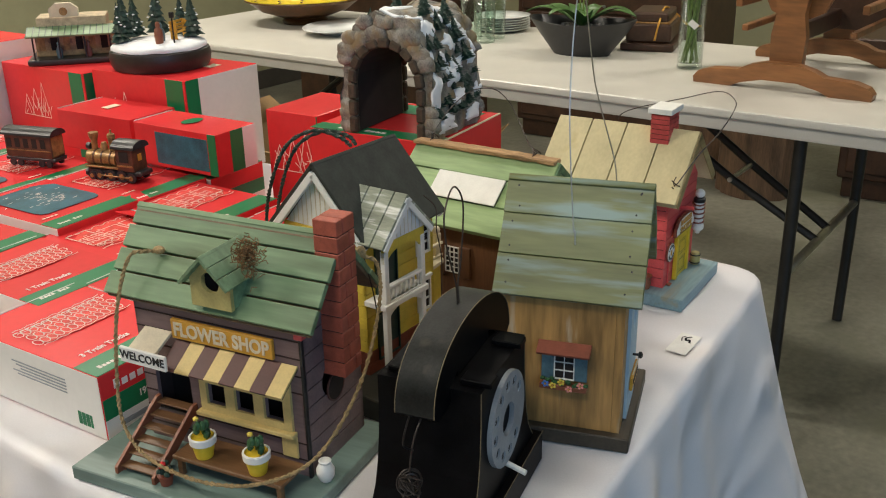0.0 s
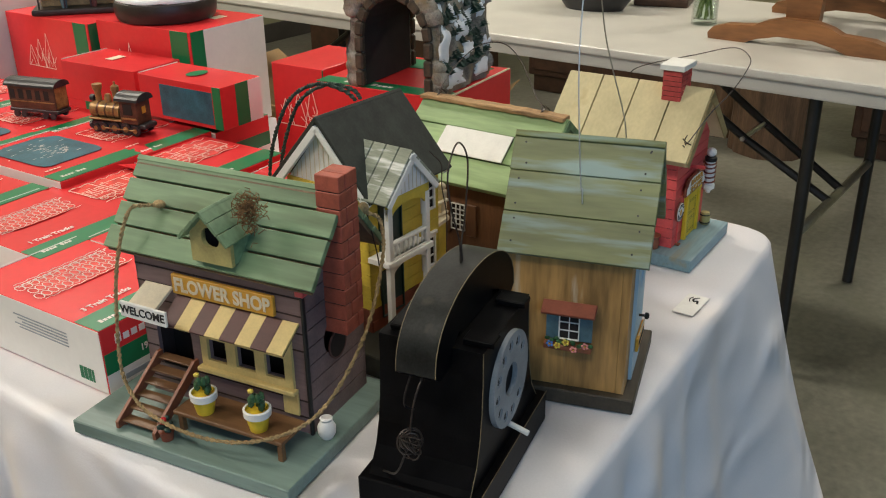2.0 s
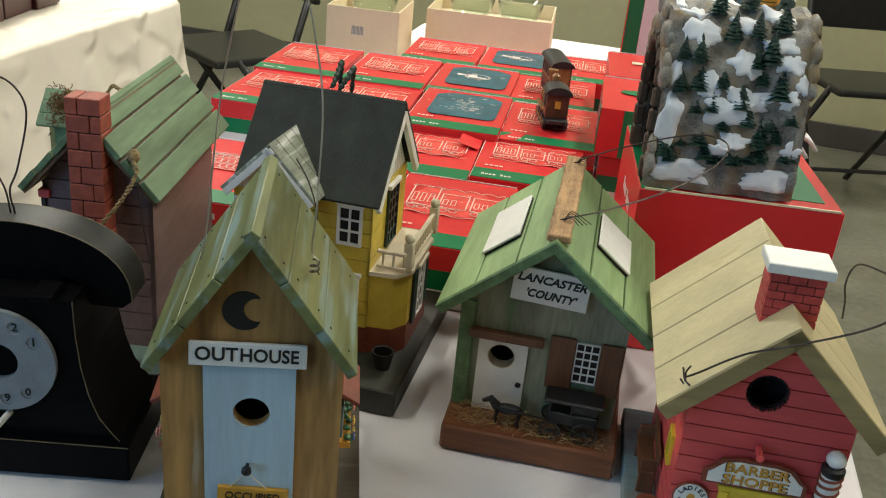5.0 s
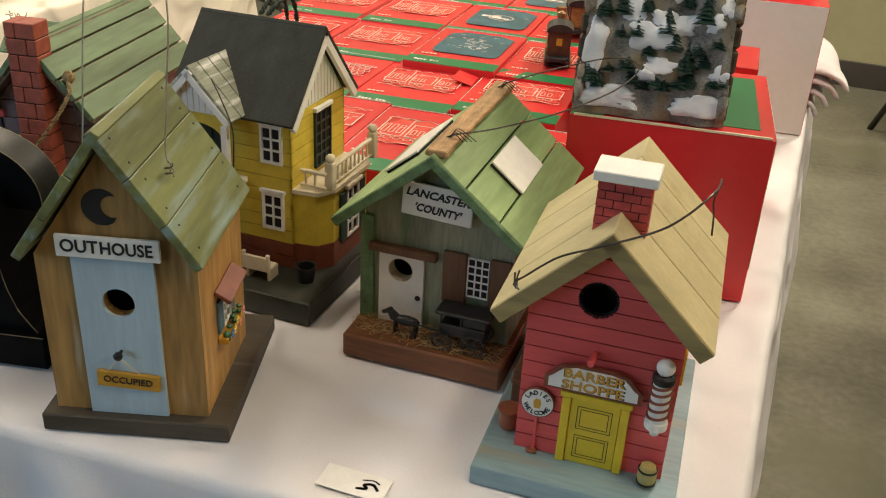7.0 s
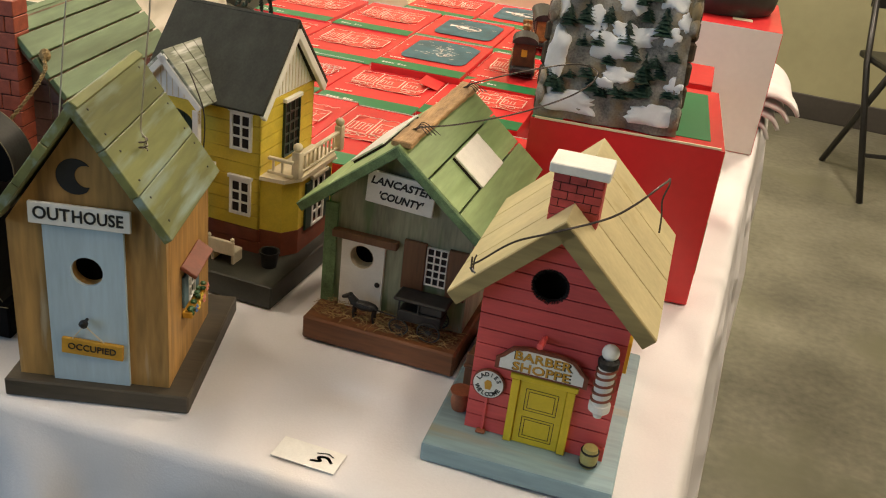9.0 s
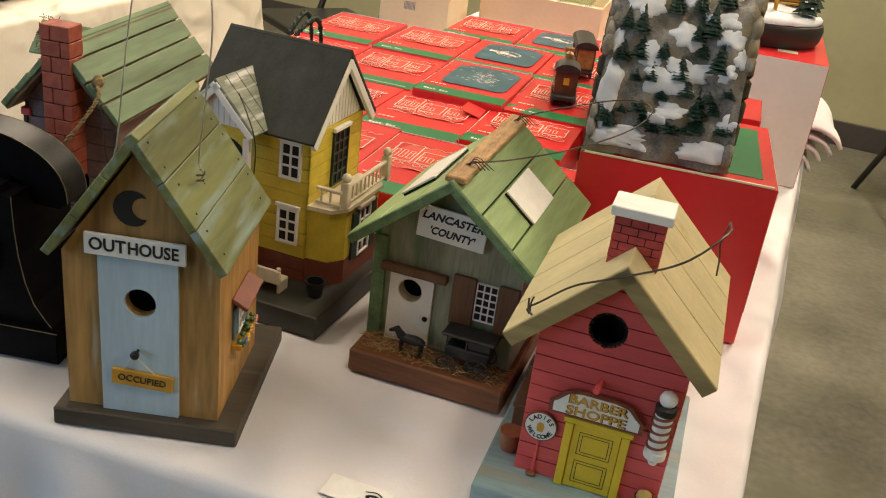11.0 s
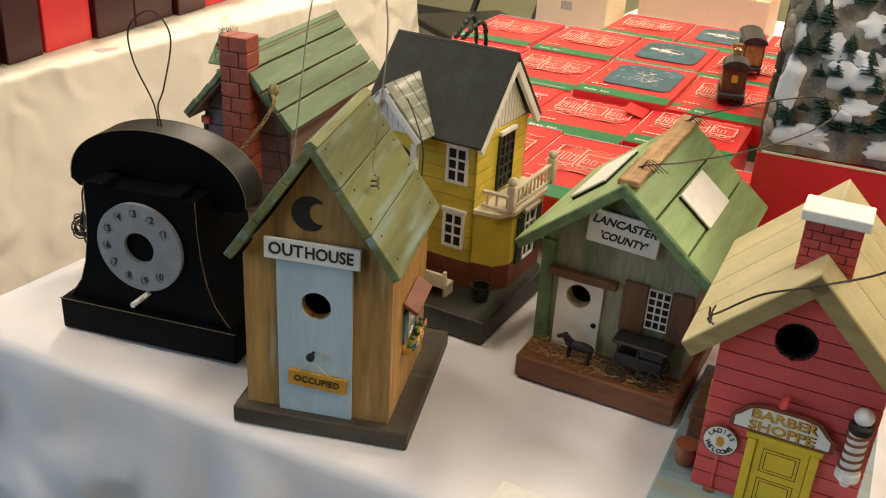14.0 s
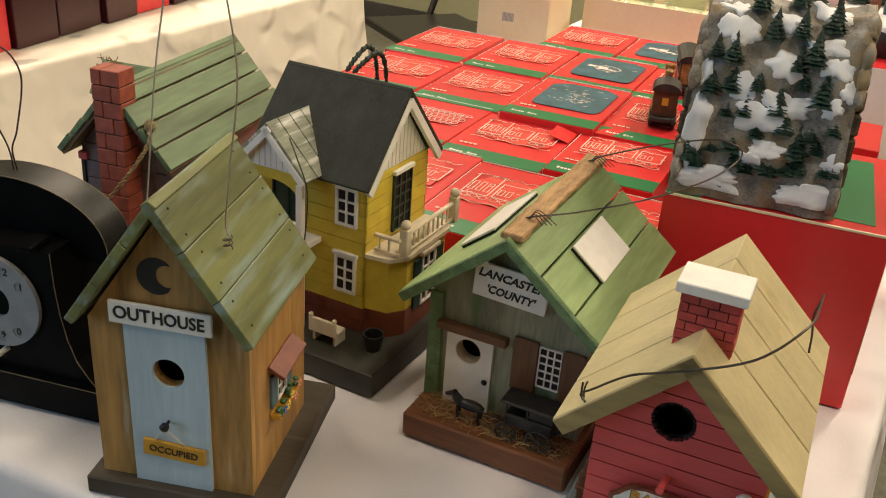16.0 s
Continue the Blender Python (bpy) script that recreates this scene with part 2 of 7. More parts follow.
    print_blue=paint("night_blue_print", (0.038, 0.110, 0.150), 0.6, 1.5, 45, 0.30, 0.0),
    cardboard=paint("brown_cardboard", (0.40, 0.26, 0.12), 0.88, 1.1, 14, 0.7, 0.15),
    cream_card=paint("cream_card", (0.72, 0.62, 0.42), 0.94, 1.05, 14, 0.55, 0.1),
    maroon_box=paint("dark_maroon_card", (0.045, 0.008, 0.010), 0.85, 1.2, 14, 0.35, 0.05),
    rock=paint("painted_rock", (0.20, 0.19, 0.165), 0.30, 1.8, 60, 0.62, 0.9, worn=(0.23, 0.17, 0.085), worn_at=0.57, worn_soft=0.1),
    snow=paint("model_snow", (0.78, 0.80, 0.82), 0.93, 1.04, 90, 0.7, 0.4),
    stone_brown=paint("brown_arch_stone", (0.06, 0.042, 0.026), 0.5, 1.6, 110, 0.75, 0.7),
    bronze=paint("train_bronze", (0.30, 0.17, 0.06), 0.5, 1.5, 110, 0.38, 0.3, metal=0.35),
    train_brown=paint("train_brown", (0.085, 0.032, 0.016), 0.55, 1.5, 110, 0.4, 0.2),
    train_dark=paint("train_dark", (0.022, 0.022, 0.024), 0.6, 1.5, 110, 0.4, 0.2),
    plinth=paint("dark_music_base", (0.022, 0.017, 0.014), 0.7, 1.4, 60, 0.45, 0.2),
    olive_tan=paint("cream_tan_paint", (0.52, 0.42, 0.27), 0.6, 1.2, 110, 0.5, 0.3),
    station_tan=paint("station_tan_paint", (0.34, 0.22, 0.10), 0.5, 1.4, 110, 0.5, 0.3, worn=(0.12, 0.06, 0.035), worn_at=0.60),
    stained=paint("honey_brown_wood", (0.22, 0.095, 0.032), 0.55, 1.35, 22, 0.38, 0.2, (0.2, 1, 1), fine=5),
    dark_wood=paint("dark_varnished_wood", (0.045, 0.022, 0.012), 0.6, 1.5, 20, 0.4, 0.2, fine=5),
    log=paint("rough_log_bark", (0.11, 0.065, 0.035), 0.5, 1.5, 30, 0.85, 0.8, ALONG_Z),
    log_end=paint("log_end_grain", (0.30, 0.24, 0.15), 0.7, 1.2, 30, 0.8, 0.3),
    bowl_yellow=paint("yellow_glaze", (0.62, 0.47, 0.03), 0.8, 1.15, 40, 0.22, 0.1),
    bowl_brown=paint("brown_glaze", (0.10, 0.045, 0.015), 0.6, 1.3, 40, 0.3, 0.2),
    porcelain=paint("white_porcelain", (0.74, 0.76, 0.74), 0.97, 1.02, 20, 0.18, 0.0),
    planter=paint("matte_black_ceramic", (0.018, 0.018, 0.018), 0.8, 1.3, 40, 0.4, 0.1),
    leaf=paint("orchid_leaf", (0.055, 0.12, 0.025), 0.7, 1.3, 40, 0.4, 0.15),
    pebble=paint("dark_pebble", (0.10, 0.095, 0.085), 0.5, 1.8, 90, 0.5, 0.2, vary=0.3),
    stem=paint("green_stem", (0.16, 0.22, 0.05), 0.8, 1.2, 60, 0.45, 0.1),
    glass=glass("clear_glass"),
    lamp_glow=glow("lamp_glow", (1, 0.93, 0.82), 6.0),
    green_cord=paint("dark_green_cord", (0.012, 0.03, 0.02), 0.5, 1.8, 300, 0.6, 0.5),
)


# ---- building helpers ----
def join(bm, tmp, m=None):
    if m is not None:
        bmesh.ops.transform(tmp, matrix=m, verts=tmp.verts)
    me = bpy.data.meshes.new("scratch")
    tmp.to_mesh(me)
    tmp.free()
    bm.from_mesh(me)
    bpy.data.meshes.remove(me)
    return bm


def box(x0, x1, y0, y1, z0, z1, bev=0.0006, m=None, bm=None, seg=1):
    bm = bm if bm is not None else bmesh.new()
    t = bmesh.new()
    bmesh.ops.create_cube(t, size=1, matrix=Matrix.Translation(((x0 + x1) / 2, (y0 + y1) / 2, (z0 + z1) / 2))
                          @ Matrix.Diagonal((x1 - x0, y1 - y0, z1 - z0, 1)))
    if bev:
        bmesh.ops.bevel(t, geom=t.edges[:], offset=bev, segments=seg, affect="EDGES", profile=0.6)
    return join(bm, t, m)


def tube(pts, r, n=7, bm=None, closed=False):
    bm = bm if bm is not None else bmesh.new()
    pts = [Vector(p) for p in pts]
    rs = r if isinstance(r, (list, tuple)) else [r] * len(pts)
    rings, side = [], None
    for i, p in enumerate(pts):
        d = (pts[min(i + 1, len(pts) - 1)] - pts[max(i - 1, 0)]).normalized()
        if side is None:
            side = d.orthogonal().normalized()
        side = (side - d * side.dot(d))
        side = side.normalized() if side.length > 1e-6 else d.orthogonal().normalized()
        up = d.cross(side)
        rings.append([bm.verts.new(p + (side * math.cos(2 * math.pi * k / n) + up * math.sin(2 * math.pi * k / n)) * rs[i]) for k in range(n)])
    for a, b in zip(rings, rings[1:]):
        for k in range(n):
            bm.faces.new((a[k], a[(k + 1) % n], b[(k + 1) % n], b[k]))
    bm.faces.new(rings[0][::-1])
    bm.faces.new(rings[-1])
    return bm


def curve_pts(ctrl, n=10):
    """A smooth line through the control points."""
    c = [Vector(p) for p in ctrl]
    c = [c[0] * 2 - c[1]] + c + [c[-1] * 2 - c[-2]]
    out = []
    for i in range(1, len(c) - 2):
        for k in range(n):
            t = k / n
            a, b, d, e = c[i - 1], c[i], c[i + 1], c[i + 2]
            out.append(0.5 * ((2 * b) + (d - a) * t + (2 * a - 5 * b + 4 * d - e) * t * t + (3 * b - a - 3 * d + e) * t ** 3))
    return out + [c[-2]]


def twist(ctrl, r, turns=60, n=14):
    """A two-strand rope along a smooth line."""
    bm = bmesh.new()
    line = curve_pts(ctrl, n)
    for s in (0, math.pi):
        pts = []
        for i, p in enumerate(line):
            d = (line[min(i + 1, len(line) - 1)] - line[max(i - 1, 0)]).normalized()
            u = d.orthogonal().normalized()
            v = d.cross(u)
            a = s + turns * 2 * math.pi * i / len(line)
            pts.append(p + (u * math.cos(a) + v * math.sin(a)) * r * 0.55)
        tube(pts, r * 0.62, 6, bm)
    return bm


def lathe(profile, n=24, m=None, bm=None):
    bm = bm if bm is not None else bmesh.new()
    t = bmesh.new()
    rings = []
    for r, z in profile:
        rings.append([t.verts.new((max(r, 1e-5) * math.cos(2 * math.pi * k / n), max(r, 1e-5) * math.sin(2 * math.pi * k / n), z)) for k in range(n)])
    for a, b in zip(rings, rings[1:]):
        for k in range(n):
            t.faces.new((a[k], a[(k + 1) % n], b[(k + 1) % n], b[k]))
    bmesh.ops.remove_doubles(t, verts=t.verts, dist=2e-5)
    return join(bm, t, m)


def ring_pts(cx, cz, r, n=24, rz=None):
    return [(cx + r * math.cos(2 * math.pi * k / n), cz + (rz or r) * math.sin(2 * math.pi * k / n)) for k in range(n)]


def plate(outer, holes=(), t=0.004, m=None, bm=None):
    """A flat piece in the x-z plane from y = 0 to y = t, with real holes."""
    bm = bm if bm is not None else bmesh.new()
    tmp = bmesh.new()
    edges = []
    for loop in (outer, *holes):
        vs = [tmp.verts.new((p[0], 0, p[1])) for p in loop]
        edges += [tmp.edges.new((vs[i], vs[(i + 1) % len(vs)])) for i in range(len(vs))]
    got = bmesh.ops.triangle_fill(tmp, use_beauty=True, use_dissolve=False, edges=edges)
    faces = [g for g in got["geom"] if isinstance(g, bmesh.types.BMFace)]
    ex = bmesh.ops.extrude_face_region(tmp, geom=faces)
    bmesh.ops.translate(tmp, vec=(0, t, 0), verts=[g for g in ex["geom"] if isinstance(g, bmesh.types.BMVert)])
    return join(bm, tmp, m)


def ball(c, r, bm=None, squash=(1, 1, 1), sub=2):
    bm = bm if bm is not None else bmesh.new()
    t = bmesh.new()
    bmesh.ops.create_icosphere(t, subdivisions=sub, radius=r)
    return join(bm, t, Matrix.Translation(c) @ Matrix.Diagonal((*squash, 1)))


def part(name, bm, material, parent=None, label="", smooth=False):
    bmesh.ops.recalc_face_normals(bm, faces=bm.faces)
    me = bpy.data.meshes.new(name)
    bm.to_mesh(me)
    bm.free()
    me.materials.append(material)
    if smooth:
        for p in me.polygons:
            p.use_smooth = True
        if smooth is not True:
            me.set_sharp_from_angle(angle=radians(smooth))
    ob = new(name, me)
    if parent is not None:
        ob.parent = parent
    if label:
        ob["label"] = label
    return ob


def share(name, mesh, m, parent):
    """A repeat of a small piece, on the same mesh."""
    ob = new(name, mesh)
    ob.parent = parent
    ob.matrix_basis = m
    return ob


def thing(name, label, category, m, group=""):
    ob = new(name)
    ob.empty_display_size = 0.02
    ob.matrix_basis = m
    return tagged(ob, label, category, group)


def lettering(body, size, material, parent, m, depth=0.0004, wide=1.0, name="lettering", shear=0.0, weight=0.018):
    c = bpy.data.curves.new("letters", "FONT")
    c.body, c.size, c.align_x, c.align_y, c.extrude = body, size, "CENTER", "CENTER", depth
    c.resolution_u = 3
    c.shear = shear
    c.offset = size * weight
    tmp = bpy.data.objects.new("letters", c)
    scene.collection.objects.link(tmp)
    me = bpy.data.meshes.new_from_object(tmp.evaluated_get(bpy.context.evaluated_depsgraph_get()))
    bpy.data.objects.remove(tmp)
    bpy.data.curves.remove(c)
    me.materials.clear()
    me.materials.append(material)
    ob = new(name, me)
    ob.parent = parent
    ob.matrix_basis = m @ Matrix.Diagonal((wide, 1, 1, 1))
    return ob


FACE = pose(0, 0, 0, 90)          # turns writing in the x-y plane to face -y


def on_front(x, y, z, turn=0):
    return pose(x, y, z) @ FACE @ pose(0, 0, 0, 0, 0, turn)


def ribbon(bm, pts, w, z=0.0, closed=False):
    """A flat printed line in the x-y plane."""
    pts = [Vector((p[0], p[1], 0)) for p in pts]
    if closed:
        pts.append(pts[0])
    for a, b in zip(pts, pts[1:]):
        d = b - a
        if d.length < 1e-7:
            continue
        d.normalize()
        s = Vector((-d.y, d.x, 0)) * w / 2
        e = d * w * 0.4
        vs = [bm.verts.new((q.x, q.y, z)) for q in (a - e + s, a - e - s, b + e - s, b + e + s)]
        bm.faces.new(vs)
    return bm


def slope(xc, za, hx, ze, side):
    """The frame of one roof side: x down the slope, y along the ridge, z out of the roof."""
    d = Vector((side * hx, 0, ze - za))
    n = Vector((za - ze, 0, hx * side)) * side
    d.normalize(), n.normalize()
    return Matrix(((d.x, 0, n.x, xc), (0, 1, 0, 0), (d.z, 0, n.z, za), (0, 0, 0, 1)))


def roof_side(par, xc, za, hx, ze, side, y0, y1, t, cuts, material, across=False, gap=0.0008, lap=0.0, ragged=0.0, name="roof_board"):
    """Boards of one roof side. cuts: how many; across: boards run down the slope and lie side by side along the ridge."""
    m = slope(xc, za, hx, ze, side)
    ln = math.hypot(hx, za - ze)
    obs = []
    for i in range(cuts):
        j0, j1 = random.uniform(-1, 1) * ragged, random.uniform(-1, 1) * ragged
        if across:
            a, b = y0 + (y1 - y0) * i / cuts, y0 + (y1 - y0) * (i + 1) / cuts
            bm = box(0, ln, a + gap / 2, b - gap / 2, -t, 0, 0.0005, m)
        else:
            a, b = ln * i / cuts, ln * (i + 1) / cuts
            tilt = pose(a, 0, 0, 0, -lap, 0) @ pose(-a, 0, 0)
            bm = box(a, b - gap + (0.003 if lap else 0), y0 + j0, y1 + j1, -t, 0, 0.0005, m @ tilt)
        obs.append(part(name, bm, material, par))
    return obs


def siding(par, edge, zs, y, t, material, hole=None, m=None, gap=0.0009, name="siding_board"):
    """Level boards that fill an outline edge(z) -> (left, right), with a round hole left open."""
    for z0, z1 in zip(zs, zs[1:]):
        z1 -= gap
        zz = [z0 + (z1 - z0) * k / 8 for k in range(9)]
        pieces = []
        if hole and any(abs(z - hole[1]) < hole[2] for z in zz):
            cx, cz, r = hole
            inner = [math.sqrt(max(0, r * r - (z - cz) ** 2)) for z in zz]
            pieces.append([(edge(z)[0], z) for z in zz] + [(cx - i, z) for z, i in reversed(list(zip(zz, inner)))])
            pieces.append([(cx + i, z) for z, i in zip(zz, inner)] + [(edge(z)[1], z) for z in reversed(zz)])
        else:
            pieces.append([(edge(z)[0], z) for z in zz] + [(edge(z)[1], z) for z in reversed(zz)])
        for p in pieces:
            if max(q[0] for q in p) - min(q[0] for q in p) < 0.001:
                continue
            part(name, plate(p, (), t, (m or Matrix()) @ pose(0, y, 0)), material, par)


def window_pane(par, m, w, h, cols, rows, bar, frame_w, material, glass_mat, t=0.002):
    """A small window: dark pane, frame with glazing bars."""
    win = part("window", box(-w / 2, w / 2, 0, t * 0.4, -h / 2, h / 2, 0, m), glass_mat, par)
    bm = bmesh.new()
    f = frame_w
    for a in ((-w / 2 - f, -w / 2, -h / 2 - f, h / 2 + f), (w / 2, w / 2 + f, -h / 2 - f, h / 2 + f), (-w / 2, w / 2, h / 2, h / 2 + f), (-w / 2, w / 2, -h / 2 - f, -h / 2)):
        box(a[0], a[1], -t, t * 0.4, a[2], a[3], 0.0002, m, bm)
    for i in range(1, cols):
        x = -w / 2 + w * i / cols
        box(x - bar / 2, x + bar / 2, -t * 0.7, 0, -h / 2, h / 2, 0, m, bm)
    for i in range(1, rows):
        z = -h / 2 + h * i / rows
        box(-w / 2, w / 2, -t * 0.6, -0.00005, z - bar / 2, z + bar / 2, 0, m, bm)
    part("window_frame", bm, material, win)
    return win


# ---- the hall ----
def slab(name, x0, x1, y0, y1, z0, z1, material, label, cat, bev=0):
    return tagged(part(name, box(x0, x1, y0, y1, z0, z1, bev), material), label, cat, kind="structure")


X0, X1, Y0, Y1, H = -3.4, 5.2, -2.9, 4.35, 2.85
slab("floor", X0, X1, Y0, Y1, -0.1, 0, M["concrete"], "worn grey-green concrete hall floor", "floor")
slab("ceiling", X0, X1, Y0, Y1, H, H + 0.1, M["ceiling"], "off-white plain hall ceiling", "ceiling")
slab("wall_north", X0, X1, Y1, Y1 + 0.15, 0, H, M["wall"], "plain olive-cream painted hall wall", "wall")
slab("wall_east", X1, X1 + 0.15, Y0, Y1, 0, H, M["wall"], "plain olive-cream painted hall wall", "wall")
slab("wall_west", X0 - 0.15, X0, Y0, Y1, 0, H, M["wall"], "plain olive-cream painted hall wall", "wall")
bm = plate([(X0, 0), (X1, 0), (X1, H), (X0, H)], [[(-1.7, 0.9), (1.1, 0.9), (1.1, 2.5), (-1.7, 2.5)]], 0.15, pose(0, Y0 - 0.15, 0))
tagged(part("wall_south", bm, M["wall"]), "olive-cream hall wall with a wide window opening", "wall", kind="structure")
slab("baseboard", X0, X1, Y1 - 0.015, Y1 - 0.002, 0, 0.11, M["skirting"], "dark skirting along the olive wall", "baseboard", 0.003)
for lx, ly, watts in LAMPS:
    o = thing("ceiling_light", "white fluorescent ceiling light fixture fixed overhead", "ceiling light", pose(lx, ly, H), "ceiling lights")
    part("housing", box(-0.16, 0.16, -0.62, 0.62, -0.035, -0.002, 0.004), M["white_paint"], o)
    part("diffuser", box(-0.13, 0.13, -0.59, 0.59, -0.055, -0.036, 0.004), M["lamp_glow"], o)


# ---- tables ----
def folding_table(x0, x1, y0, y1, top, label, legs_y):
    o = thing("folding_table", label, "table", pose((x0 + x1) / 2, (y0 + y1) / 2, 0))
    w, d = (x1 - x0) / 2, (y1 - y0) / 2
    part("tabletop", box(-w, w, -d, d, top - 0.02, top, 0.006, seg=3), M["table_plastic"], o)
    part("rim", box(-w + 0.012, w - 0.012, -d + 0.012, d - 0.012, top - 0.05, top - 0.019, 0.005, seg=2), M["table_plastic"], o)
    for ly in legs_y:
        yy = ly - (y0 + y1) / 2
        for sx in (-1, 1):
            part("leg", tube([(sx * (w - 0.09), yy, 0.004), (sx * (w - 0.09), yy, top - 0.05)], 0.0140, 12), M["black_metal"], o, smooth=40)
        part("cross_bar", tube([(-w + 0.09, yy, 0.36), (w - 0.09, yy, 0.36)], 0.011, 10), M["steel"], o, smooth=True)
        s = 1 if yy < 0 else -1
        for sx in (-1, 1):
            part("brace", tube([(sx * 0.05, yy, 0.36), (sx * 0.075, yy + s * 0.22, 0.49), (sx * 0.09, yy + s * 0.52, top - 0.052)], 0.0105, 8), M["black_metal"], o)
        part("brace_lock", tube([(-0.09, yy + s * 0.22, 0.49), (0.09, yy + s * 0.22, 0.49)], 0.006, 8), M["steel"], o)
    return o


T = 0.742
folding_table(0.225, 0.97, 0.36, 2.14, T - 0.004, "folding table hidden under a white tablecloth", (0.62, 1.9))
folding_table(1.800, 2.580, 0.27, 2.80, T, "grey plastic folding table with black metal legs", (0.561, 2.48))
folding_table(-1.16, -0.37, 0.32, 1.98, T - 0.004, "folding table draped with a cream cloth", (0.6, 1.75))


def tablecloth(name, corners, drop, material, label, seed, fold=0.014, waves=46, skew=0.0, rumple=0.0016, flare=None):
    """A cloth with rounded edges, lightly rumpled on top, hanging in folds."""
    cs = [Vector((c[0], c[1], 0)) for c in corners]
    mid = sum(cs, Vector()) / 4
    per, rad = [], 0.045
    for i, c in enumerate(cs):
        a, b = cs[i - 1] - c, cs[(i + 1) % 4] - c
        la, lb = a.normalized(), b.normalized()
        p, q = c + la * rad, c + lb * rad
        for k in range(7):
            t = k / 6
            per.append((p * (1 - t) ** 2 + c * 2 * t * (1 - t) + q * t * t))
        nxt = cs[(i + 1) % 4] - lb * rad
        steps = max(8, int((nxt - q).length / 0.011))
        per += [q + (nxt - q) * k / steps for k in range(1, steps)]
    n = len(per)
    bm = bmesh.new()
    run, s = [0.0], 0.0
    for i in range(1, n):
        s += (per[i] - per[i - 1]).length
        run.append(s)
    outs = []
    for i in range(n):
        d = (per[(i + 1) % n] - per[i - 1]).normalized()
        outs.append(Vector((d.y, -d.x, 0)))
    rings = []
    for f in (0.12, 0.3, 0.45, 0.58, 0.69, 0.78, 0.85, 0.91, 0.95, 0.98):
        ring = []
        for p in per:
            q = mid + (p - mid) * f
            z = T + rumple * (noise.noise(Vector((q.x * 9, q.y * 9, seed))) + 0.5 * noise.noise(Vector((q.x * 23, q.y * 23, seed)))) * (0.3 + f) - 0.0012
            ring.append(bm.verts.new((q.x, q.y, min(z, T - 0.0004))))
        rings.append(ring)
    for a in (10, 35, 60, 85):
        ca, sa = math.cos(radians(a)), math.sin(radians(a))
        rings.append([bm.verts.new(per[i] + outs[i] * 0.010 * (sa) + Vector((0, 0, T - 0.0008 - 0.012 * (1 - ca)))) for i in range(n)])
    levels = 26
    for k in range(1, levels + 1):
        t = k / levels
        ring = []
        for i in range(n):
            u = run[i] / s
            w = math.sin(u * waves * math.pi * 2 + 2.2 * noise.noise(Vector((u * 14, t * 0.6, seed))) * 3)
            w2 = noise.noise(Vector((run[i] * 7, t * 1.4, seed + 3)))
            amp = fold * min(1, t * 2.2) * (0.35 + 0.9 * abs(noise.noise(Vector((run[i] * 2.3, 5, seed)))))
            o = 0.010 + 0.035 * t + amp * (w * 0.9 + w2 * 1.5) + skew * t
            o = max(o, 0.004)
            pull = Vector()
            if flare:
                near = math.exp(-((per[i] - Vector((*flare[0], 0))).length / flare[2]) ** 2)
                pull = Vector((*flare[1], 0)) * t * near
            ring.append(bm.verts.new(per[i] + outs[i] * o + pull + Vector((0, 0, T - 0.013 - (drop - 0.013) * t + 0.012 * t * noise.noise(Vector((run[i] * 3, 1, seed)))))))
        rings.append(ring)
    for a, b in zip(rings, rings[1:]):
        for k in range(n):
            bm.faces.new((a[k], a[(k + 1) % n], b[(k + 1) % n], b[k]))
    bm.faces.new(rings[0])
    ob = part(name, bm, material, smooth=True)
    return tagged(ob, label, "tablecloth")


tablecloth("tablecloth", [(0.215, 0.285), (0.98, 0.345), (0.98, 2.15), (0.215, 2.15)], 0.66, M["cloth"], "white fabric tablecloth hanging in folds over the table", 4.2, 0.028, flare=((0.97, 0.345), (0.085, -0.155), 0.18))
tablecloth("tablecloth", [(-1.17, 0.31), (-0.36, 0.31), (-0.36, 1.99), (-1.17, 1.99)], 0.40, M["cream_cloth"], "crumpled cream tablecloth over the neighbouring table", 9.1, 0.022, 22, 0.0, 0.005)


# ---- birdhouses on the table ----
def gable(xc, half, z0, z_side, z_top):
    return [(xc - half, z0), (xc + half, z0), (xc + half, z_side), (xc, z_top), (xc - half, z_side)]


def flower(par, x, y, z, r, petal, lean=(0, 0)):
    """A tiny five-petalled flower head that faces outwards."""
    bm = bmesh.new()
    for k in range(5):
        a = 2 * math.pi * k / 5
        ball((x + lean[0] * r, y + r * math.cos(a), z + r * math.sin(a)), r * 0.62, bm, (0.6, 1, 1), 1)
    f = part("flower", bm, petal, par)
    part("flower_eye", ball((x + lean[0] * r * 1.6, y, z), r * 0.42, None, (1, 1, 1), 1), M["ochre"], f)


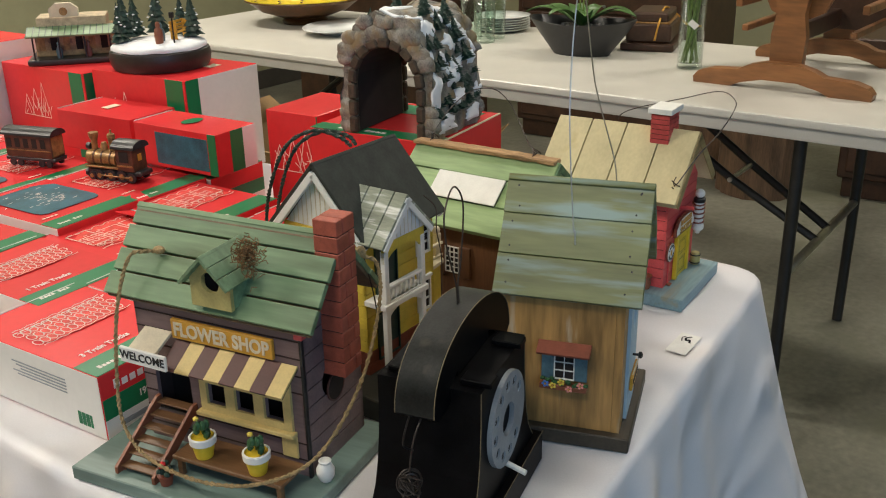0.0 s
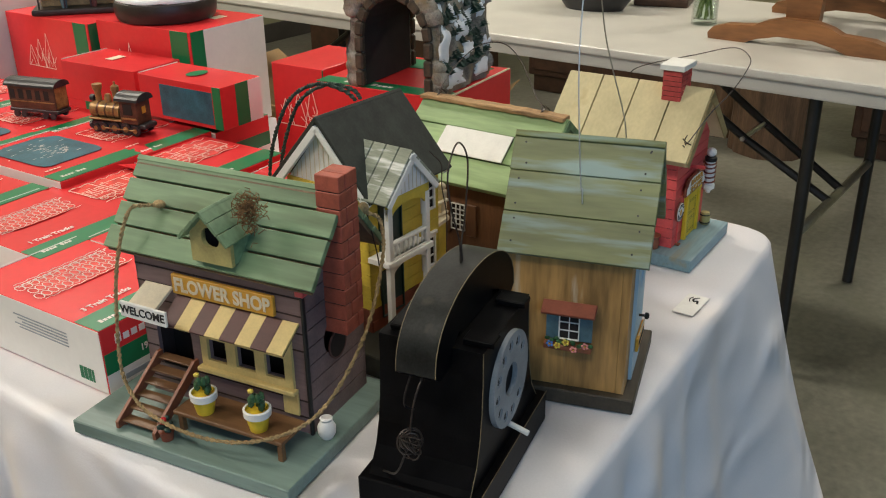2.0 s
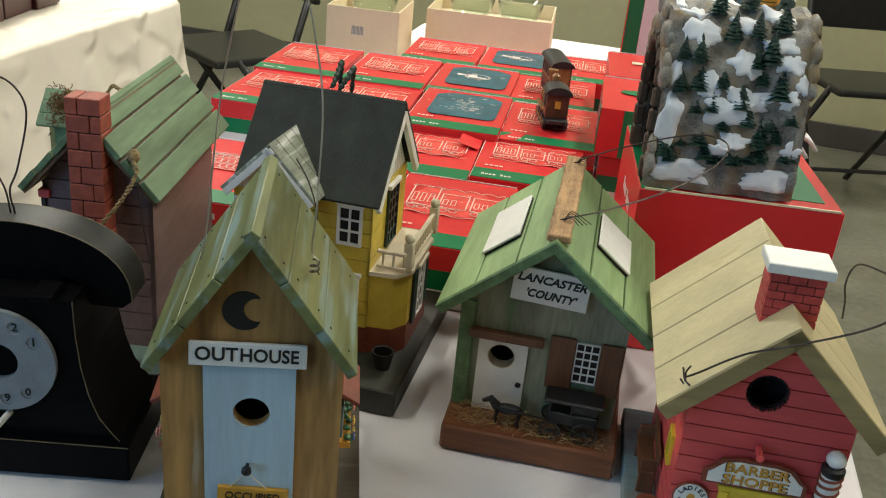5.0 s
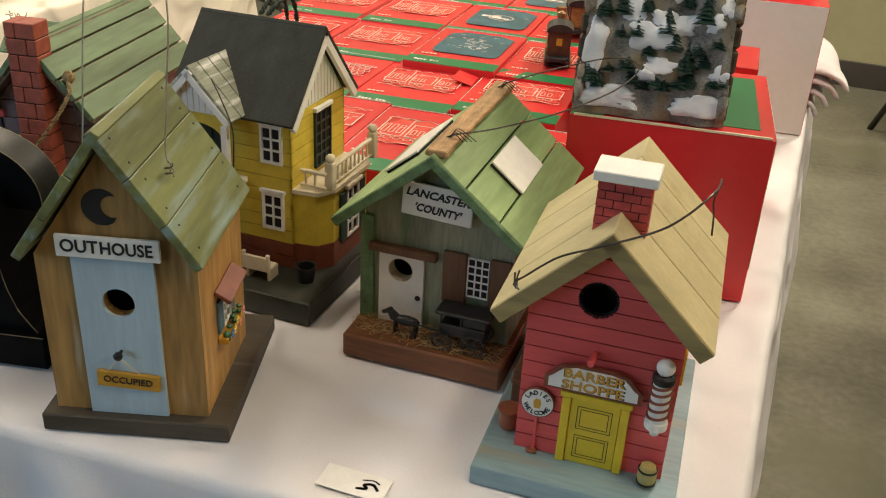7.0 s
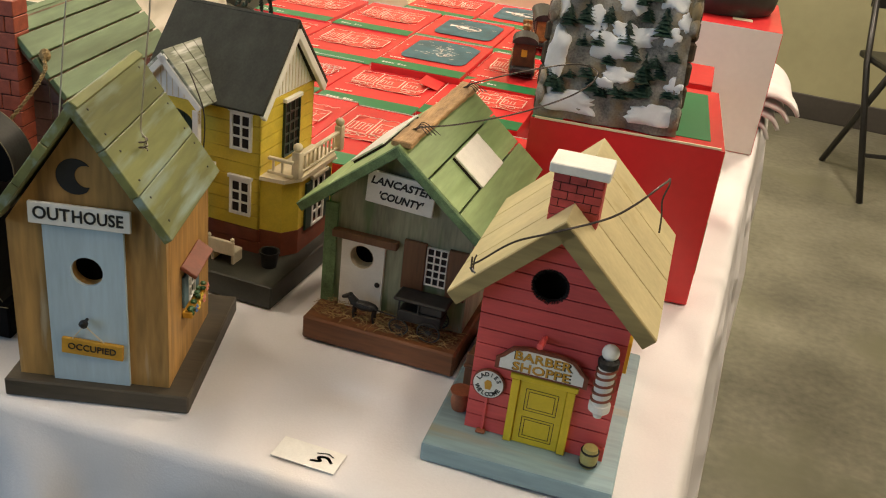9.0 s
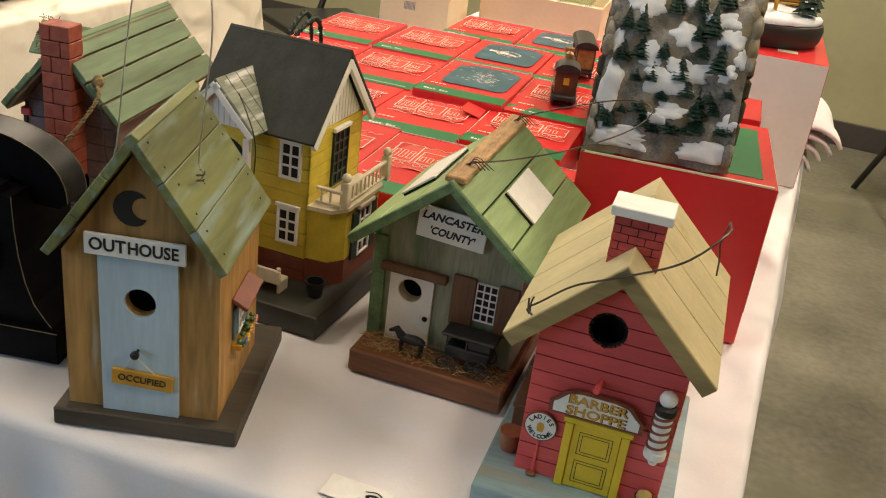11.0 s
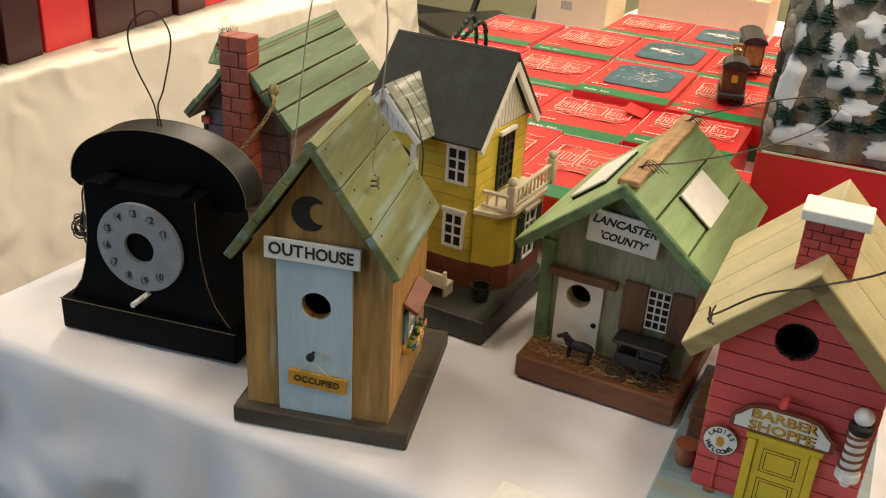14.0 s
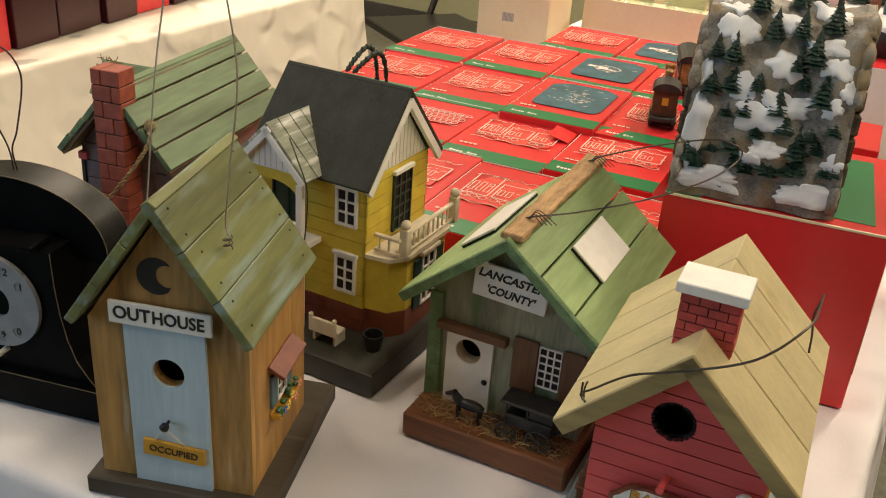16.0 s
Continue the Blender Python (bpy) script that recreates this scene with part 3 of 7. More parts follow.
def outhouse():
    o = thing("outhouse_birdhouse", "amber wooden outhouse birdhouse with mossy green roof and blue door", "birdhouse", pose(0.5508, 0.3994, T, 0, 0, 18.5))
    xc, hw, yf, yb = -0.004, 0.0545, -0.067, 0.044
    part("base_board", box(-0.067, 0.067, -0.077, 0.077, 0, 0.0145, 0.0012), M["oh_base"], o)
    hole = ring_pts(-0.0041, 0.106, 0.0112)
    cres = ring_pts(-0.009, 0.1755, 0.0128, 28)
    bite = [(-0.009 + 0.0128 * math.cos(a), 0.1755 + 0.0128 * math.sin(a)) for a in [radians(d) for d in range(52, 309, 12)]]
    inner = [(-0.0015 + 0.0078 * math.cos(a), 0.1762 + 0.0078 * math.sin(a)) for a in [radians(d) for d in range(285, 74, -14)]]
    moon = bite + inner
    part("front_wall", plate(gable(xc, hw, 0.0146, 0.1385, 0.2185), [hole], 0.007, pose(0, yf, 0)), M["oh_wall"], o)
    part("crescent_moon", plate(moon, (), 0.0006, pose(0, yf - 0.0005, 0)), M["black_paint"], o, "black painted crescent moon")
    part("back_wall", plate(gable(xc, hw, 0.0146, 0.1385, 0.2185), (), 0.007, pose(0, yb - 0.007, 0)), M["oh_wall"], o)
    for s in (-1, 1):
        a, b = sorted((xc + s * hw, xc + s * (hw - 0.007)))
        part("side_wall", box(a, b, yf + 0.0072, yb - 0.0072, 0.0146, 0.1385, 0.0004), M["oh_wall"], o)
    # near-black sheet behind the hole; the inner shade is put into its colour
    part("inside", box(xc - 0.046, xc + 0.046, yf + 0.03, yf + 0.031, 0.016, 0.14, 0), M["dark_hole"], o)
    door = part("door", plate([(-0.0325, 0.0148), (0.0225, 0.0148), (0.0222, 0.139), (-0.0328, 0.139)], [hole], 0.003, pose(0, yf - 0.0031, 0)), M["sky_blue"], o, "pale blue plank door with a round entrance hole")
    knob = part("door_knob", lathe([(0.0012, 0), (0.0012, 0.005), (0.003, 0.0055), (0.0032, 0.008), (0.0015, 0.0092), (0, 0.0093)], 12, pose(-0.006, yf - 0.003, 0.068, 90)), M["iron"], door)
    hang = part("hanging_sign", box(-0.0245, 0.0195, yf - 0.0062, yf - 0.0034, 0.0385, 0.0515, 0.0006, pose(-0.0025, 0, 0.045, 0, 3.5) @ pose(0.0025, 0, -0.045)), M["ochre"], door, "small ochre sign on a wire")
    part("sign_wire", tube([(-0.017, yf - 0.005, 0.0512), (-0.006, yf - 0.009, 0.0665), (0.006, yf - 0.005, 0.0505)], 0.0005, 5), M["cream_paint"], door)
    lettering("OCCUPIED", 0.0074, M["black_paint"], hang, on_front(-0.0025, yf - 0.0064, 0.0452, -3.5), 0.0003, 0.95, weight=0.008)
    sign = part("name_sign", box(-0.0405, 0.0285, yf - 0.0060, yf - 0.0032, 0.1405, 0.1565, 0.0005, pose(-0.006, 0, 0.148, 0, 0.5) @ pose(0.006, 0, -0.148)), M["white_paint"], o, "white wooden sign with black lettering")
    lettering("OUT", 0.0128, M["black_paint"], sign, on_front(-0.0245, yf - 0.0062, 0.1488, -0.5), 0.0003, 0.93, weight=0.016)
    lettering("HOUSE", 0.0125, M["black_paint"], sign, on_front(0.0065, yf - 0.0062, 0.1484, -0.5), 0.0003, 0.87, weight=0.016)
    for s in (-1, 1):
        roof_side(o, xc, 0.2325, 0.0632, 0.1425, s, -0.081, 0.048, 0.0065, 3, M["oh_roof"], ragged=0.0005, gap=0.0006)
    m = slope(xc, 0.2325, 0.0632, 0.1425, -1)
    ln = math.hypot(0.0632, 0.090)
    nail = lathe([(0.0, 0.0), (0.0009, 0.0), (0.0009, 0.0004), (0, 0.0005)], 8)
    nm = part("nail", nail, M["iron"], o)
    nm.matrix_basis = m @ pose(0.01, -0.07, 0)
    for s in (-1, 1):
        ms = slope(xc, 0.2325, 0.0632, 0.1425, s)
        for f in (0.10, 0.27, 0.40, 0.60, 0.72, 0.9):
            for y in (-0.068, 0.036):
                share("nail", nm.data, ms @ pose(ln * f, y + random.uniform(-0.003, 0.003), 0), o)
    # windows with shutters, awning and flowers on both sides
    for s in (-1, 1):
        x = xc + s * hw
        yy = -0.0165 if s < 0 else -0.012
        mw = pose(x, yy, 0.0755) @ pose(0, 0, 0, 0, 0, 90 * s)
        w = window_pane(o, mw @ pose(0, -0.0006, 0), 0.0165, 0.024, 2, 3, 0.0007, 0.0009, M["white_paint"], M["dark_hole"])
        for k in (-1, 1):
            part("shutter", box(k * 0.0148 - 0.0055, k * 0.0148 + 0.0055, -0.0022, -0.0001, -0.013, 0.013, 0.0004, mw), M["blue_shutter"], w)
        part("awning", box(-0.0235, 0.0235, -0.014, 0.0, -0.0016, 0.0016, 0.0005, mw @ pose(0, 0, 0.023) @ pose(0, 0, 0, -0.0, 0, 0) @ pose(0, 0, 0, 32)), M["rust"], w)
        part("flower_box", box(-0.021, 0.021, -0.008, -0.0002, -0.021, -0.016, 0.0006, mw), M["cedar"] if s < 0 else M["ochre"], w)
        bm = bmesh.new()
        for k in range(16):
            ball((x + s * random.uniform(0.002, 0.007), yy + random.uniform(-0.02, 0.02), 0.061 + random.uniform(-0.003, 0.003)), 0.0026, bm, (1, 1, 0.7), 1)
        part("foliage", bm, M["green_leaf"], w)
        for (dy, dz, p) in ((-0.016, 0.002, "pink"), (0.001, 0.003, "petal_yellow"), (-0.006, -0.003, "pink"), (0.015, 0.0, "blue_petal"), (0.0085, -0.001, "petal_yellow")):
            flower(w, x + s * 0.009, yy + s * dy * -1, 0.061 + dz, 0.0022, M[p], (s * 0.4, 0))
    # hanging wire
    part("wire", tube(curve_pts([(0.030, -0.046, 0.192), (0.032, -0.047, 0.200), (0.028, -0.044, 0.207), (0.030, -0.040, 0.24), (0.028, -0.02, 0.31), (0.0, -0.01, 0.40), (-0.026, -0.008, 0.31), (-0.0375, -0.016, 0.205), (-0.0385, -0.018, 0.196), (-0.041, -0.019, 0.184)], 8), 0.0006, 5), M["pale_wire"], o, "thin silver hanging wire")
    bm = tube(curve_pts([(0.030 + 0.0028 * math.cos(a), -0.046 + 0.0028 * math.sin(a), 0.191 + 0.0006 * a) for a in [i * 0.7 for i in range(22)]], 3), 0.0005, 5)
    part("wire_coil", bm, M["wire"], o)
    return o


def barber_shop():
    o = thing("barber_shop_birdhouse", "coral red barber shop birdhouse with straw-coloured roof and yellow door", "birdhouse", pose(0.8693, 0.4888, T, 0, 0, 3.9))
    xc, hw, yf, yb = 0.006, 0.051, -0.071, 0.074
    bm = box(-0.068, 0.069, -0.1035, 0.09, 0, 0.0155, 0.0022, seg=2)
    part("base_board", bm, M["slate_blue"], o, "weathered blue base board with rippled grain")
    zs = [0.0156 + 0.0121 * i for i in range(16)]
    apex, zside = 0.187, 0.134

    def edge(z):
        if z <= zside:
            return xc - hw, xc + hw
        f = max(0.0, (apex - z) / (apex - zside))
        return xc - hw * f, xc + hw * f
    hole = (-0.0008, 0.1428, 0.0128)
    fr = part("front_wall", plate(gable(xc, hw - 0.001, 0.0156, zside, apex), [ring_pts(*hole)], 0.004, pose(0, yf + 0.0031, 0)), M["mortar_dark"], o)
    siding(fr, edge, [z for z in zs if z < apex - 0.002] + [apex - 0.001], yf, 0.003, M["red_paint"], hole)
    bk = part("back_wall", plate(gable(xc, hw - 0.001, 0.0156, zside, apex), (), 0.006, pose(0, yb - 0.006, 0)), M["red_paint"], o)
    for s in (-1, 1):
        x = xc + s * hw
        a, b = sorted((x - s * 0.0031, x - s * 0.006))
        sw = part("side_wall", box(a, b, yf + 0.008, yb - 0.007, 0.0156, zside, 0), M["mortar_dark"], o)
        turn = pose(x, 0, 0, 0, 0, 90 * s)
        lo, hi = sorted((s * (yf + 0.0031), s * yb))
        siding(sw, lambda z: (lo, hi), [z for z in zs if z < zside - 0.004] + [zside], 0, 0.003, M["red_paint"], None, turn)
    # dark sheet that paints the shade seen through the round hole
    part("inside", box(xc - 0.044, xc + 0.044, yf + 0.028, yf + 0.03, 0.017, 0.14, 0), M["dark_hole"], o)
    rim = bmesh.new()
    for k in range(46):
        a = 2 * math.pi * k / 46 + random.uniform(-0.05, 0.05)
        r = hole[2]
        tube([(hole[0] + r * 1.02 * math.cos(a), yf - 0.0003, hole[1] + r * 1.02 * math.sin(a)), (hole[0] + (r - random.uniform(0.001, 0.0032)) * math.cos(a + 0.1), yf + 0.0008, hole[1] + (r - random.uniform(0.001, 0.003)) * math.sin(a + 0.1))], 0.0004, 4, rim)
    part("hole_splinters", rim, M["dark_hole"], o)
    rx, za, ze, hx = 0.0035, 0.1985, 0.1300, 0.0708
    for s in (-1, 1):
        roof_side(o, rx, za, hx, ze, s, -0.087, 0.092, 0.010, 4, M["bs_roof"], across=True, gap=0.0014)
        ms = slope(rx, za, hx, ze, s)
        part("gable_board", box(0.0005, math.hypot(hx, za - ze) - 0.0003, -0.0882, -0.0868, -0.0112, -0.0004, 0.0004, ms), M["bs_edge"], o, "raw pine gable edge with grain")
    # chimney on the ridge
    cx, cy, cw, cd = 0.0035, -0.0435, 0.0165, 0.011
    ch = part("chimney", box(cx - cw + 0.0006, cx + cw - 0.0006, cy - cd + 0.0006, cy + cd - 0.0006, 0.185, 0.2172, 0), M["mortar_dark"], o)
    bricks = {}
    for row in range(6):
        z0 = 0.1822 + row * 0.0058
        offs = 0.0 if row % 2 else 0.0055
        x = cx - cw - offs
        while x < cx + cw - 0.0005:
            a, b = max(x, cx - cw), min(x + 0.0104, cx + cw)
            if b - a > 0.002:
                part("brick", box(a, b, cy - cd - 0.0003, cy + cd + 0.0003, z0, z0 + 0.0051, 0.0002), M["small_brick"], ch)
            x += 0.011
        part("brick", box(cx - cw - 0.0003, cx + cw + 0.0003, cy - cd + 0.0008 + offs * 0.4, cy + cd - 0.0008, z0, z0 + 0.0051, 0.0002), M["small_brick"], ch)
    part("chimney_cap", box(cx - cw - 0.0035, cx + cw + 0.0035, cy - cd - 0.0035, cy + cd + 0.0035, 0.2174, 0.2242, 0.0007), M["white_paint"], ch, "thick white chimney cap")
    # door
    door = part("door", box(-0.0090, 0.0240, yf - 0.0035, yf - 0.0004, 0.0157, 0.0685, 0.0004), M["yellow"], o, "bright yellow panelled door")
    for a, b in ((-0.0150, -0.0093), (0.0243, 0.0300)):
        part("door_post", box(a, b, yf - 0.0055, yf - 0.0004, 0.0157, 0.069, 0.0005), M["yellow"], door)
    part("lintel", box(-0.0165, 0.0315, yf - 0.006, yf - 0.0004, 0.0692, 0.0735, 0.0005), M["yellow"], door)
    for z0, z1 in ((0.021, 0.039), (0.0445, 0.0625)):
        for g in (0.0, 0.0022):
            bm = bmesh.new()
            ribbon(bm, [(-0.0040 + g, z0 + g), (0.0190 - g, z0 + g), (0.0190 - g, z1 - g), (-0.0040 + g, z1 - g)], 0.0005, 0, True)
            bmesh.ops.transform(bm, matrix=pose(0, yf - 0.0037, 0) @ FACE, verts=bm.verts)
            part("panel_line", bm, M["black_paint"], door)
    # shaped sign
    sx, sz = 0.0040, 0.0850
    out = [(-0.031, -0.011), (0.031, -0.011), (0.031, -0.002), (0.0275, 0.0012), (0.0245, 0.0055), (0.021, 0.0095), (0.012, 0.0118), (-0.012, 0.0118), (-0.021, 0.0095), (-0.0245, 0.0055), (-0.0275, 0.0012), (-0.031, -0.002)]
    sign = part("shop_sign", plate([(sx + a * 1.05, sz + b * 0.92) for a, b in out], (), 0.003, pose(0, yf - 0.0065, 0)), M["rust"], o, "shaped white sign with a red border")
    part("sign_face", plate([(sx + a * 0.95, sz + b * 0.75) for a, b in out], (), 0.001, pose(0, yf - 0.0073, 0)), M["white_paint"], sign)
    for body, dz, sz2 in (("BARBER", 0.0042, 0.0096), ("SHOPPE", -0.0045, 0.0096)):
        lettering(body, sz2, M["black_paint"], sign, on_front(sx + 0.0003, yf - 0.00745, sz + dz - 0.0003), 0.0001, 1.24)
        lettering(body, sz2 * 0.97, M["ochre"], sign, on_front(sx, yf - 0.0076, sz + dz), 0.00025, 1.22)
    part("perch", tube([(0.002, yf - 0.0005, 0.1035), (0.001, yf - 0.016, 0.105)], 0.0023, 10), M["red_paint"], o)
    # round sign on a stick
    disc = part("round_sign", plate(ring_pts(-0.0315, 0.0575, 0.0118, 28), (), 0.0022, pose(0, yf - 0.003, 0)), M["rust"], o, "round white welcome sign on a stick")
    part("sign_face", plate(ring_pts(-0.0315, 0.0575, 0.0109, 28), (), 0.0006, pose(0, yf - 0.0035, 0)), M["white_paint"], disc)
    part("portrait", plate([(-0.0335, 0.0535), (-0.0295, 0.0535), (-0.0287, 0.0575), (-0.0297, 0.0607), (-0.0325, 0.0612), (-0.0343, 0.0588)], (), 0.0004, pose(0, yf - 0.0038, 0)), M["ochre"], disc)
    for word, r, a0, a1 in (("LADIES", 0.0082, 150, 30), ("WELCOME", 0.0082, 205, 335)):
        for k, chx in enumerate(word):
            a = radians(a0 + (a1 - a0) * k / (len(word) - 1))
            up = -90 if word == "LADIES" else 90
            lettering(chx, 0.0046, M["black_paint"], disc, on_front(-0.0315 + r * math.cos(a), yf - 0.0037, 0.0575 + r * math.sin(a), math.degrees(a) + up), 0.0002)
    part("sign_stick", box(-0.0325, -0.0305, yf - 0.002, yf - 0.0002, 0.0165, 0.047, 0.0003), M["red_paint"], disc)
    part("stick_foot", box(-0.0355, -0.0285, yf - 0.006, yf - 0.0004, 0.0157, 0.0178, 0.0008), M["cedar"], disc)
    # barber pole
    px, py = 0.0472, yf - 0.0085
    pole = part("barber_pole", lathe([(0.0062, 0.069), (0.0062, 0.1)], 16, pose(px, py, 0)), M["white_paint"], o, "white barber pole with red stripes")
    part("pole_ball", ball((px, py, 0.1095), 0.0062, None, (1, 1, 0.95), 2), M["white_paint"], pole, smooth=True)
    part("pole_collar", lathe([(0.0067, 0.0985), (0.0073, 0.1), (0.0073, 0.1035), (0.005, 0.105)], 16, pose(px, py, 0)), M["iron"], pole)
    part("pole_foot", lathe([(0.0, 0.0565), (0.003, 0.058), (0.0035, 0.0605), (0.0075, 0.064), (0.0075, 0.069), (0.006, 0.0695)], 16, pose(px, py, 0)), M["white_paint"], pole)
    for z in (0.0735, 0.0795, 0.0855, 0.0915, 0.0965):
        part("stripe", tube([(px + 0.0065 * math.cos(a), py + 0.0065 * math.sin(a), z + 0.0012 * math.cos(a)) for a in [2 * math.pi * k / 20 for k in range(21)]], 0.0011, 5), M["rust"], pole)
    part("pole_bracket", box(px - 0.003, px + 0.003, py + 0.003, yf + 0.001, 0.0955, 0.0985, 0.0004), M["rust"], pole)
    # barrel by the door
    barrel = part("barrel", lathe([(0.0048, 0.0157), (0.0064, 0.021), (0.0064, 0.026), (0.005, 0.0315), (0.004, 0.0317), (0, 0.0312)], 16, pose(0.0478, yf - 0.0085, 0)), M["olive_cream"], o, "small olive-yellow barrel with dark bands", smooth=40)
    for z in (0.0185, 0.0285):
        part("barrel_band", lathe([(0.0059, z - 0.0007), (0.0066, z - 0.0006), (0.0066, z + 0.0006), (0.0059, z + 0.0007)], 16, pose(0.0478, yf - 0.0085, 0)), M["iron"], barrel)
    # west side: oval sign, window, bench
    xs = xc - hw
    side = pose(xs, 0, 0, 0, 0, -90)
    ov = part("oval_sign", plate(ring_pts(-0.0165, 0.100, 0.023, 30, 0.013), (), 0.002, side @ pose(0, -0.0025, 0)), M["cream_paint"], o, "cream oval sign with dark lettering")
    lettering("SHAVE", 0.0075, M["black_paint"], ov, side @ on_front(-0.0185, -0.0027, 0.1045, -6), 0.0003)
    lettering("HAIRCUT", 0.0075, M["black_paint"], ov, side @ on_front(-0.0155, -0.0027, 0.0955, -6), 0.0003)
    window_pane(o, side @ pose(0.0405, -0.0006, 0.0735), 0.0115, 0.0195, 2, 3, 0.0007, 0.0022, M["yellow"], M["dark_hole"])
    window_pane(o, pose(xc + hw, -0.02, 0.078, 0, 0, 90) @ pose(0, -0.0006, 0), 0.0135, 0.021, 2, 3, 0.0007, 0.0022, M["yellow"], M["dark_hole"])
    bench = part("bench", box(-0.028, 0.024, -0.016, -0.004, 0.033, 0.036, 0.0006, side), M["brown_wood"], o, "small brown bench against the wall")
    part("bench_back", box(-0.028, 0.024, -0.0042, -0.0022, 0.041, 0.053, 0.0006, side), M["brown_wood"], bench)
    for bx in (-0.024, 0.019):
        part("bench_end", box(bx, bx + 0.003, -0.015, -0.003, 0.0157, 0.045, 0.0006, side), M["brown_wood"], bench)
    pot = part("barrel_table", lathe([(0.0062, 0.0157), (0.0075, 0.022), (0.0062, 0.030), (0.0085, 0.0305), (0.0085, 0.032), (0, 0.0321)], 16, pose(xs - 0.009, -0.052, 0)), M["cedar"], o, smooth=40)
    # wire from eave to eave
    part("wire", tube(curve_pts([(-0.0525, -0.079, 0.1475), (-0.0535, -0.083, 0.1515), (-0.047, -0.086, 0.158), (-0.026, -0.097, 0.181), (-0.002, -0.108, 0.198), (0.028, -0.114, 0.2163), (0.043, -0.1126, 0.2286), (0.0555, -0.090, 0.2355), (0.058, -0.045, 0.222), (0.0595, 0.015, 0.203), (0.060, 0.036, 0.1905), (0.0575, 0.033, 0.1795), (0.0595, 0.03, 0.168), (0.0605, 0.028, 0.1555)], 8), 0.0007, 5), M["wire"], o, "dark twisted hanging wire")
    bm = tube(curve_pts([(-0.055, -0.076, 0.154), (-0.0535, -0.0815, 0.149), (-0.050, -0.084, 0.1465), (-0.052, -0.079, 0.1435), (-0.0555, -0.077, 0.1465)], 6), 0.0007, 5)
    tube(curve_pts([(-0.0525, -0.079, 0.146), (-0.053, -0.078, 0.152), (-0.0515, -0.08, 0.158)], 4), 0.0006, 5, bm)
    part("wire_knot", bm, M["wire"], o)
    return o


def county_house():
    o = thing("county_birdhouse", "sage green wooden birdhouse with mint roof, white door and buggy", "birdhouse", pose(0.7220, 0.5865, T, 0, 0, 2.4))
    yf, yb, hw, xc = -0.064, 0.09, 0.0625, 0.0
    part("base_board", box(-0.067, 0.068, -0.1, 0.1, 0, 0.0215, 0.0018), M["lc_base"], o)
    hole = ring_pts(-0.0305, 0.0715, 0.0108)
    part("front_wall", plate(gable(xc, hw, 0.0216, 0.119, 0.1735), [hole], 0.007, pose(0, yf, 0)), M["lc_wall"], o)
    part("back_wall", plate(gable(xc, hw, 0.0216, 0.119, 0.1735), (), 0.007, pose(0, yb - 0.007, 0)), M["lc_wall"], o)
    for s in (-1, 1):
        a, b = sorted((xc + s * hw, xc + s * (hw - 0.007)))
        part("side_wall", box(a, b, yf + 0.0072, yb - 0.0072, 0.0216, 0.119, 0.0004), M["brown_wood"] if s < 0 else M["lc_wall"], o)
    # thin sheet coloured almost black as the shade behind the door hole
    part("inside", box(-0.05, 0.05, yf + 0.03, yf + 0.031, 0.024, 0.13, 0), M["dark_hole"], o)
    part("corner_post", box(-0.066, -0.0545, yf - 0.003, yf - 0.0002, 0.0216, 0.115, 0.0005), M["lc_edge"], o)
    for s in (-1, 1):
        roof_side(o, xc - 0.001, 0.184, 0.083, 0.1165, s, -0.086, 0.104, 0.007, 3, M["lc_roof"], gap=0.0016, ragged=0.0008)
        ms = slope(xc - 0.001, 0.184, 0.083, 0.1165, s)
        bm = box(0.0006, math.hypot(0.083, 0.0675) - 0.0006, -0.0885, -0.0858, -0.0085, -0.0003, 0.0008, ms)
        for v in bm.verts:
            v.co += Vector((0, random.uniform(-1, 1), random.uniform(-0.5, 0.5))) * 0.0006
        part("sawn_edge", bm, M["lc_edge"], o, "rough sawn green roof edge")
        # white patch laid on the slope
        part("skylight", box(0.0366, 0.0712, -0.031 if s > 0 else -0.036, 0.035 if s > 0 else 0.052, 0.0022, 0.0040, 0.0004, ms), M["white_paint"], o, "white flat skylight panel")
        # near-black sheet under the raised panel paints the shadow gap at its edge
        part("skylight_edge", box(0.0372, 0.0706, -0.0312 if s > 0 else -0.0352, 0.0342 if s > 0 else 0.0512, 0.0001, 0.0021, 0.0, ms), M["dark_hole"], o)
    bm = box(-0.0085, 0.0085, -0.083, 0.106, 0.1815, 0.1865, 0.001)
    bmesh.ops.subdivide_edges(bm, edges=[e for e in bm.edges if abs(e.verts[0].co.y - e.verts[1].co.y) > 0.1], cuts=24)
    for v in bm.verts:
        k = noise.noise(v.co * 130)
        v.co += Vector((k * 0.0016, 0, noise.noise(v.co * 90 + Vector((3, 3, 3))) * 0.0012))
    part("ridge_board", bm, M["bark"], o, "ragged bark strip along the ridge")
    sign = part("name_sign", box(-0.029, 0.0285, yf - 0.0085, yf - 0.0062, 0.1245, 0.1525, 0.0005, pose(0, 0, 0.1385, 0, 2.5) @ pose(0, 0, -0.1385)), M["white_paint"], o, "white sign with handwritten lettering")
    part("sign_support", box(-0.012, 0.012, yf - 0.0063, yf - 0.0002, 0.132, 0.144, 0), M["lc_wall"], sign)
    for body, dz in (("LANCASTER", 0.0058), ("'COUNTY'", -0.0062)):
        q = lettering(body, 0.0090, M["black_paint"], sign, on_front(0.0, yf - 0.0087, 0.1385 + dz, -3), 0.0003, 1.05 if dz > 0 else 0.92, shear=0.25, weight=0.03)
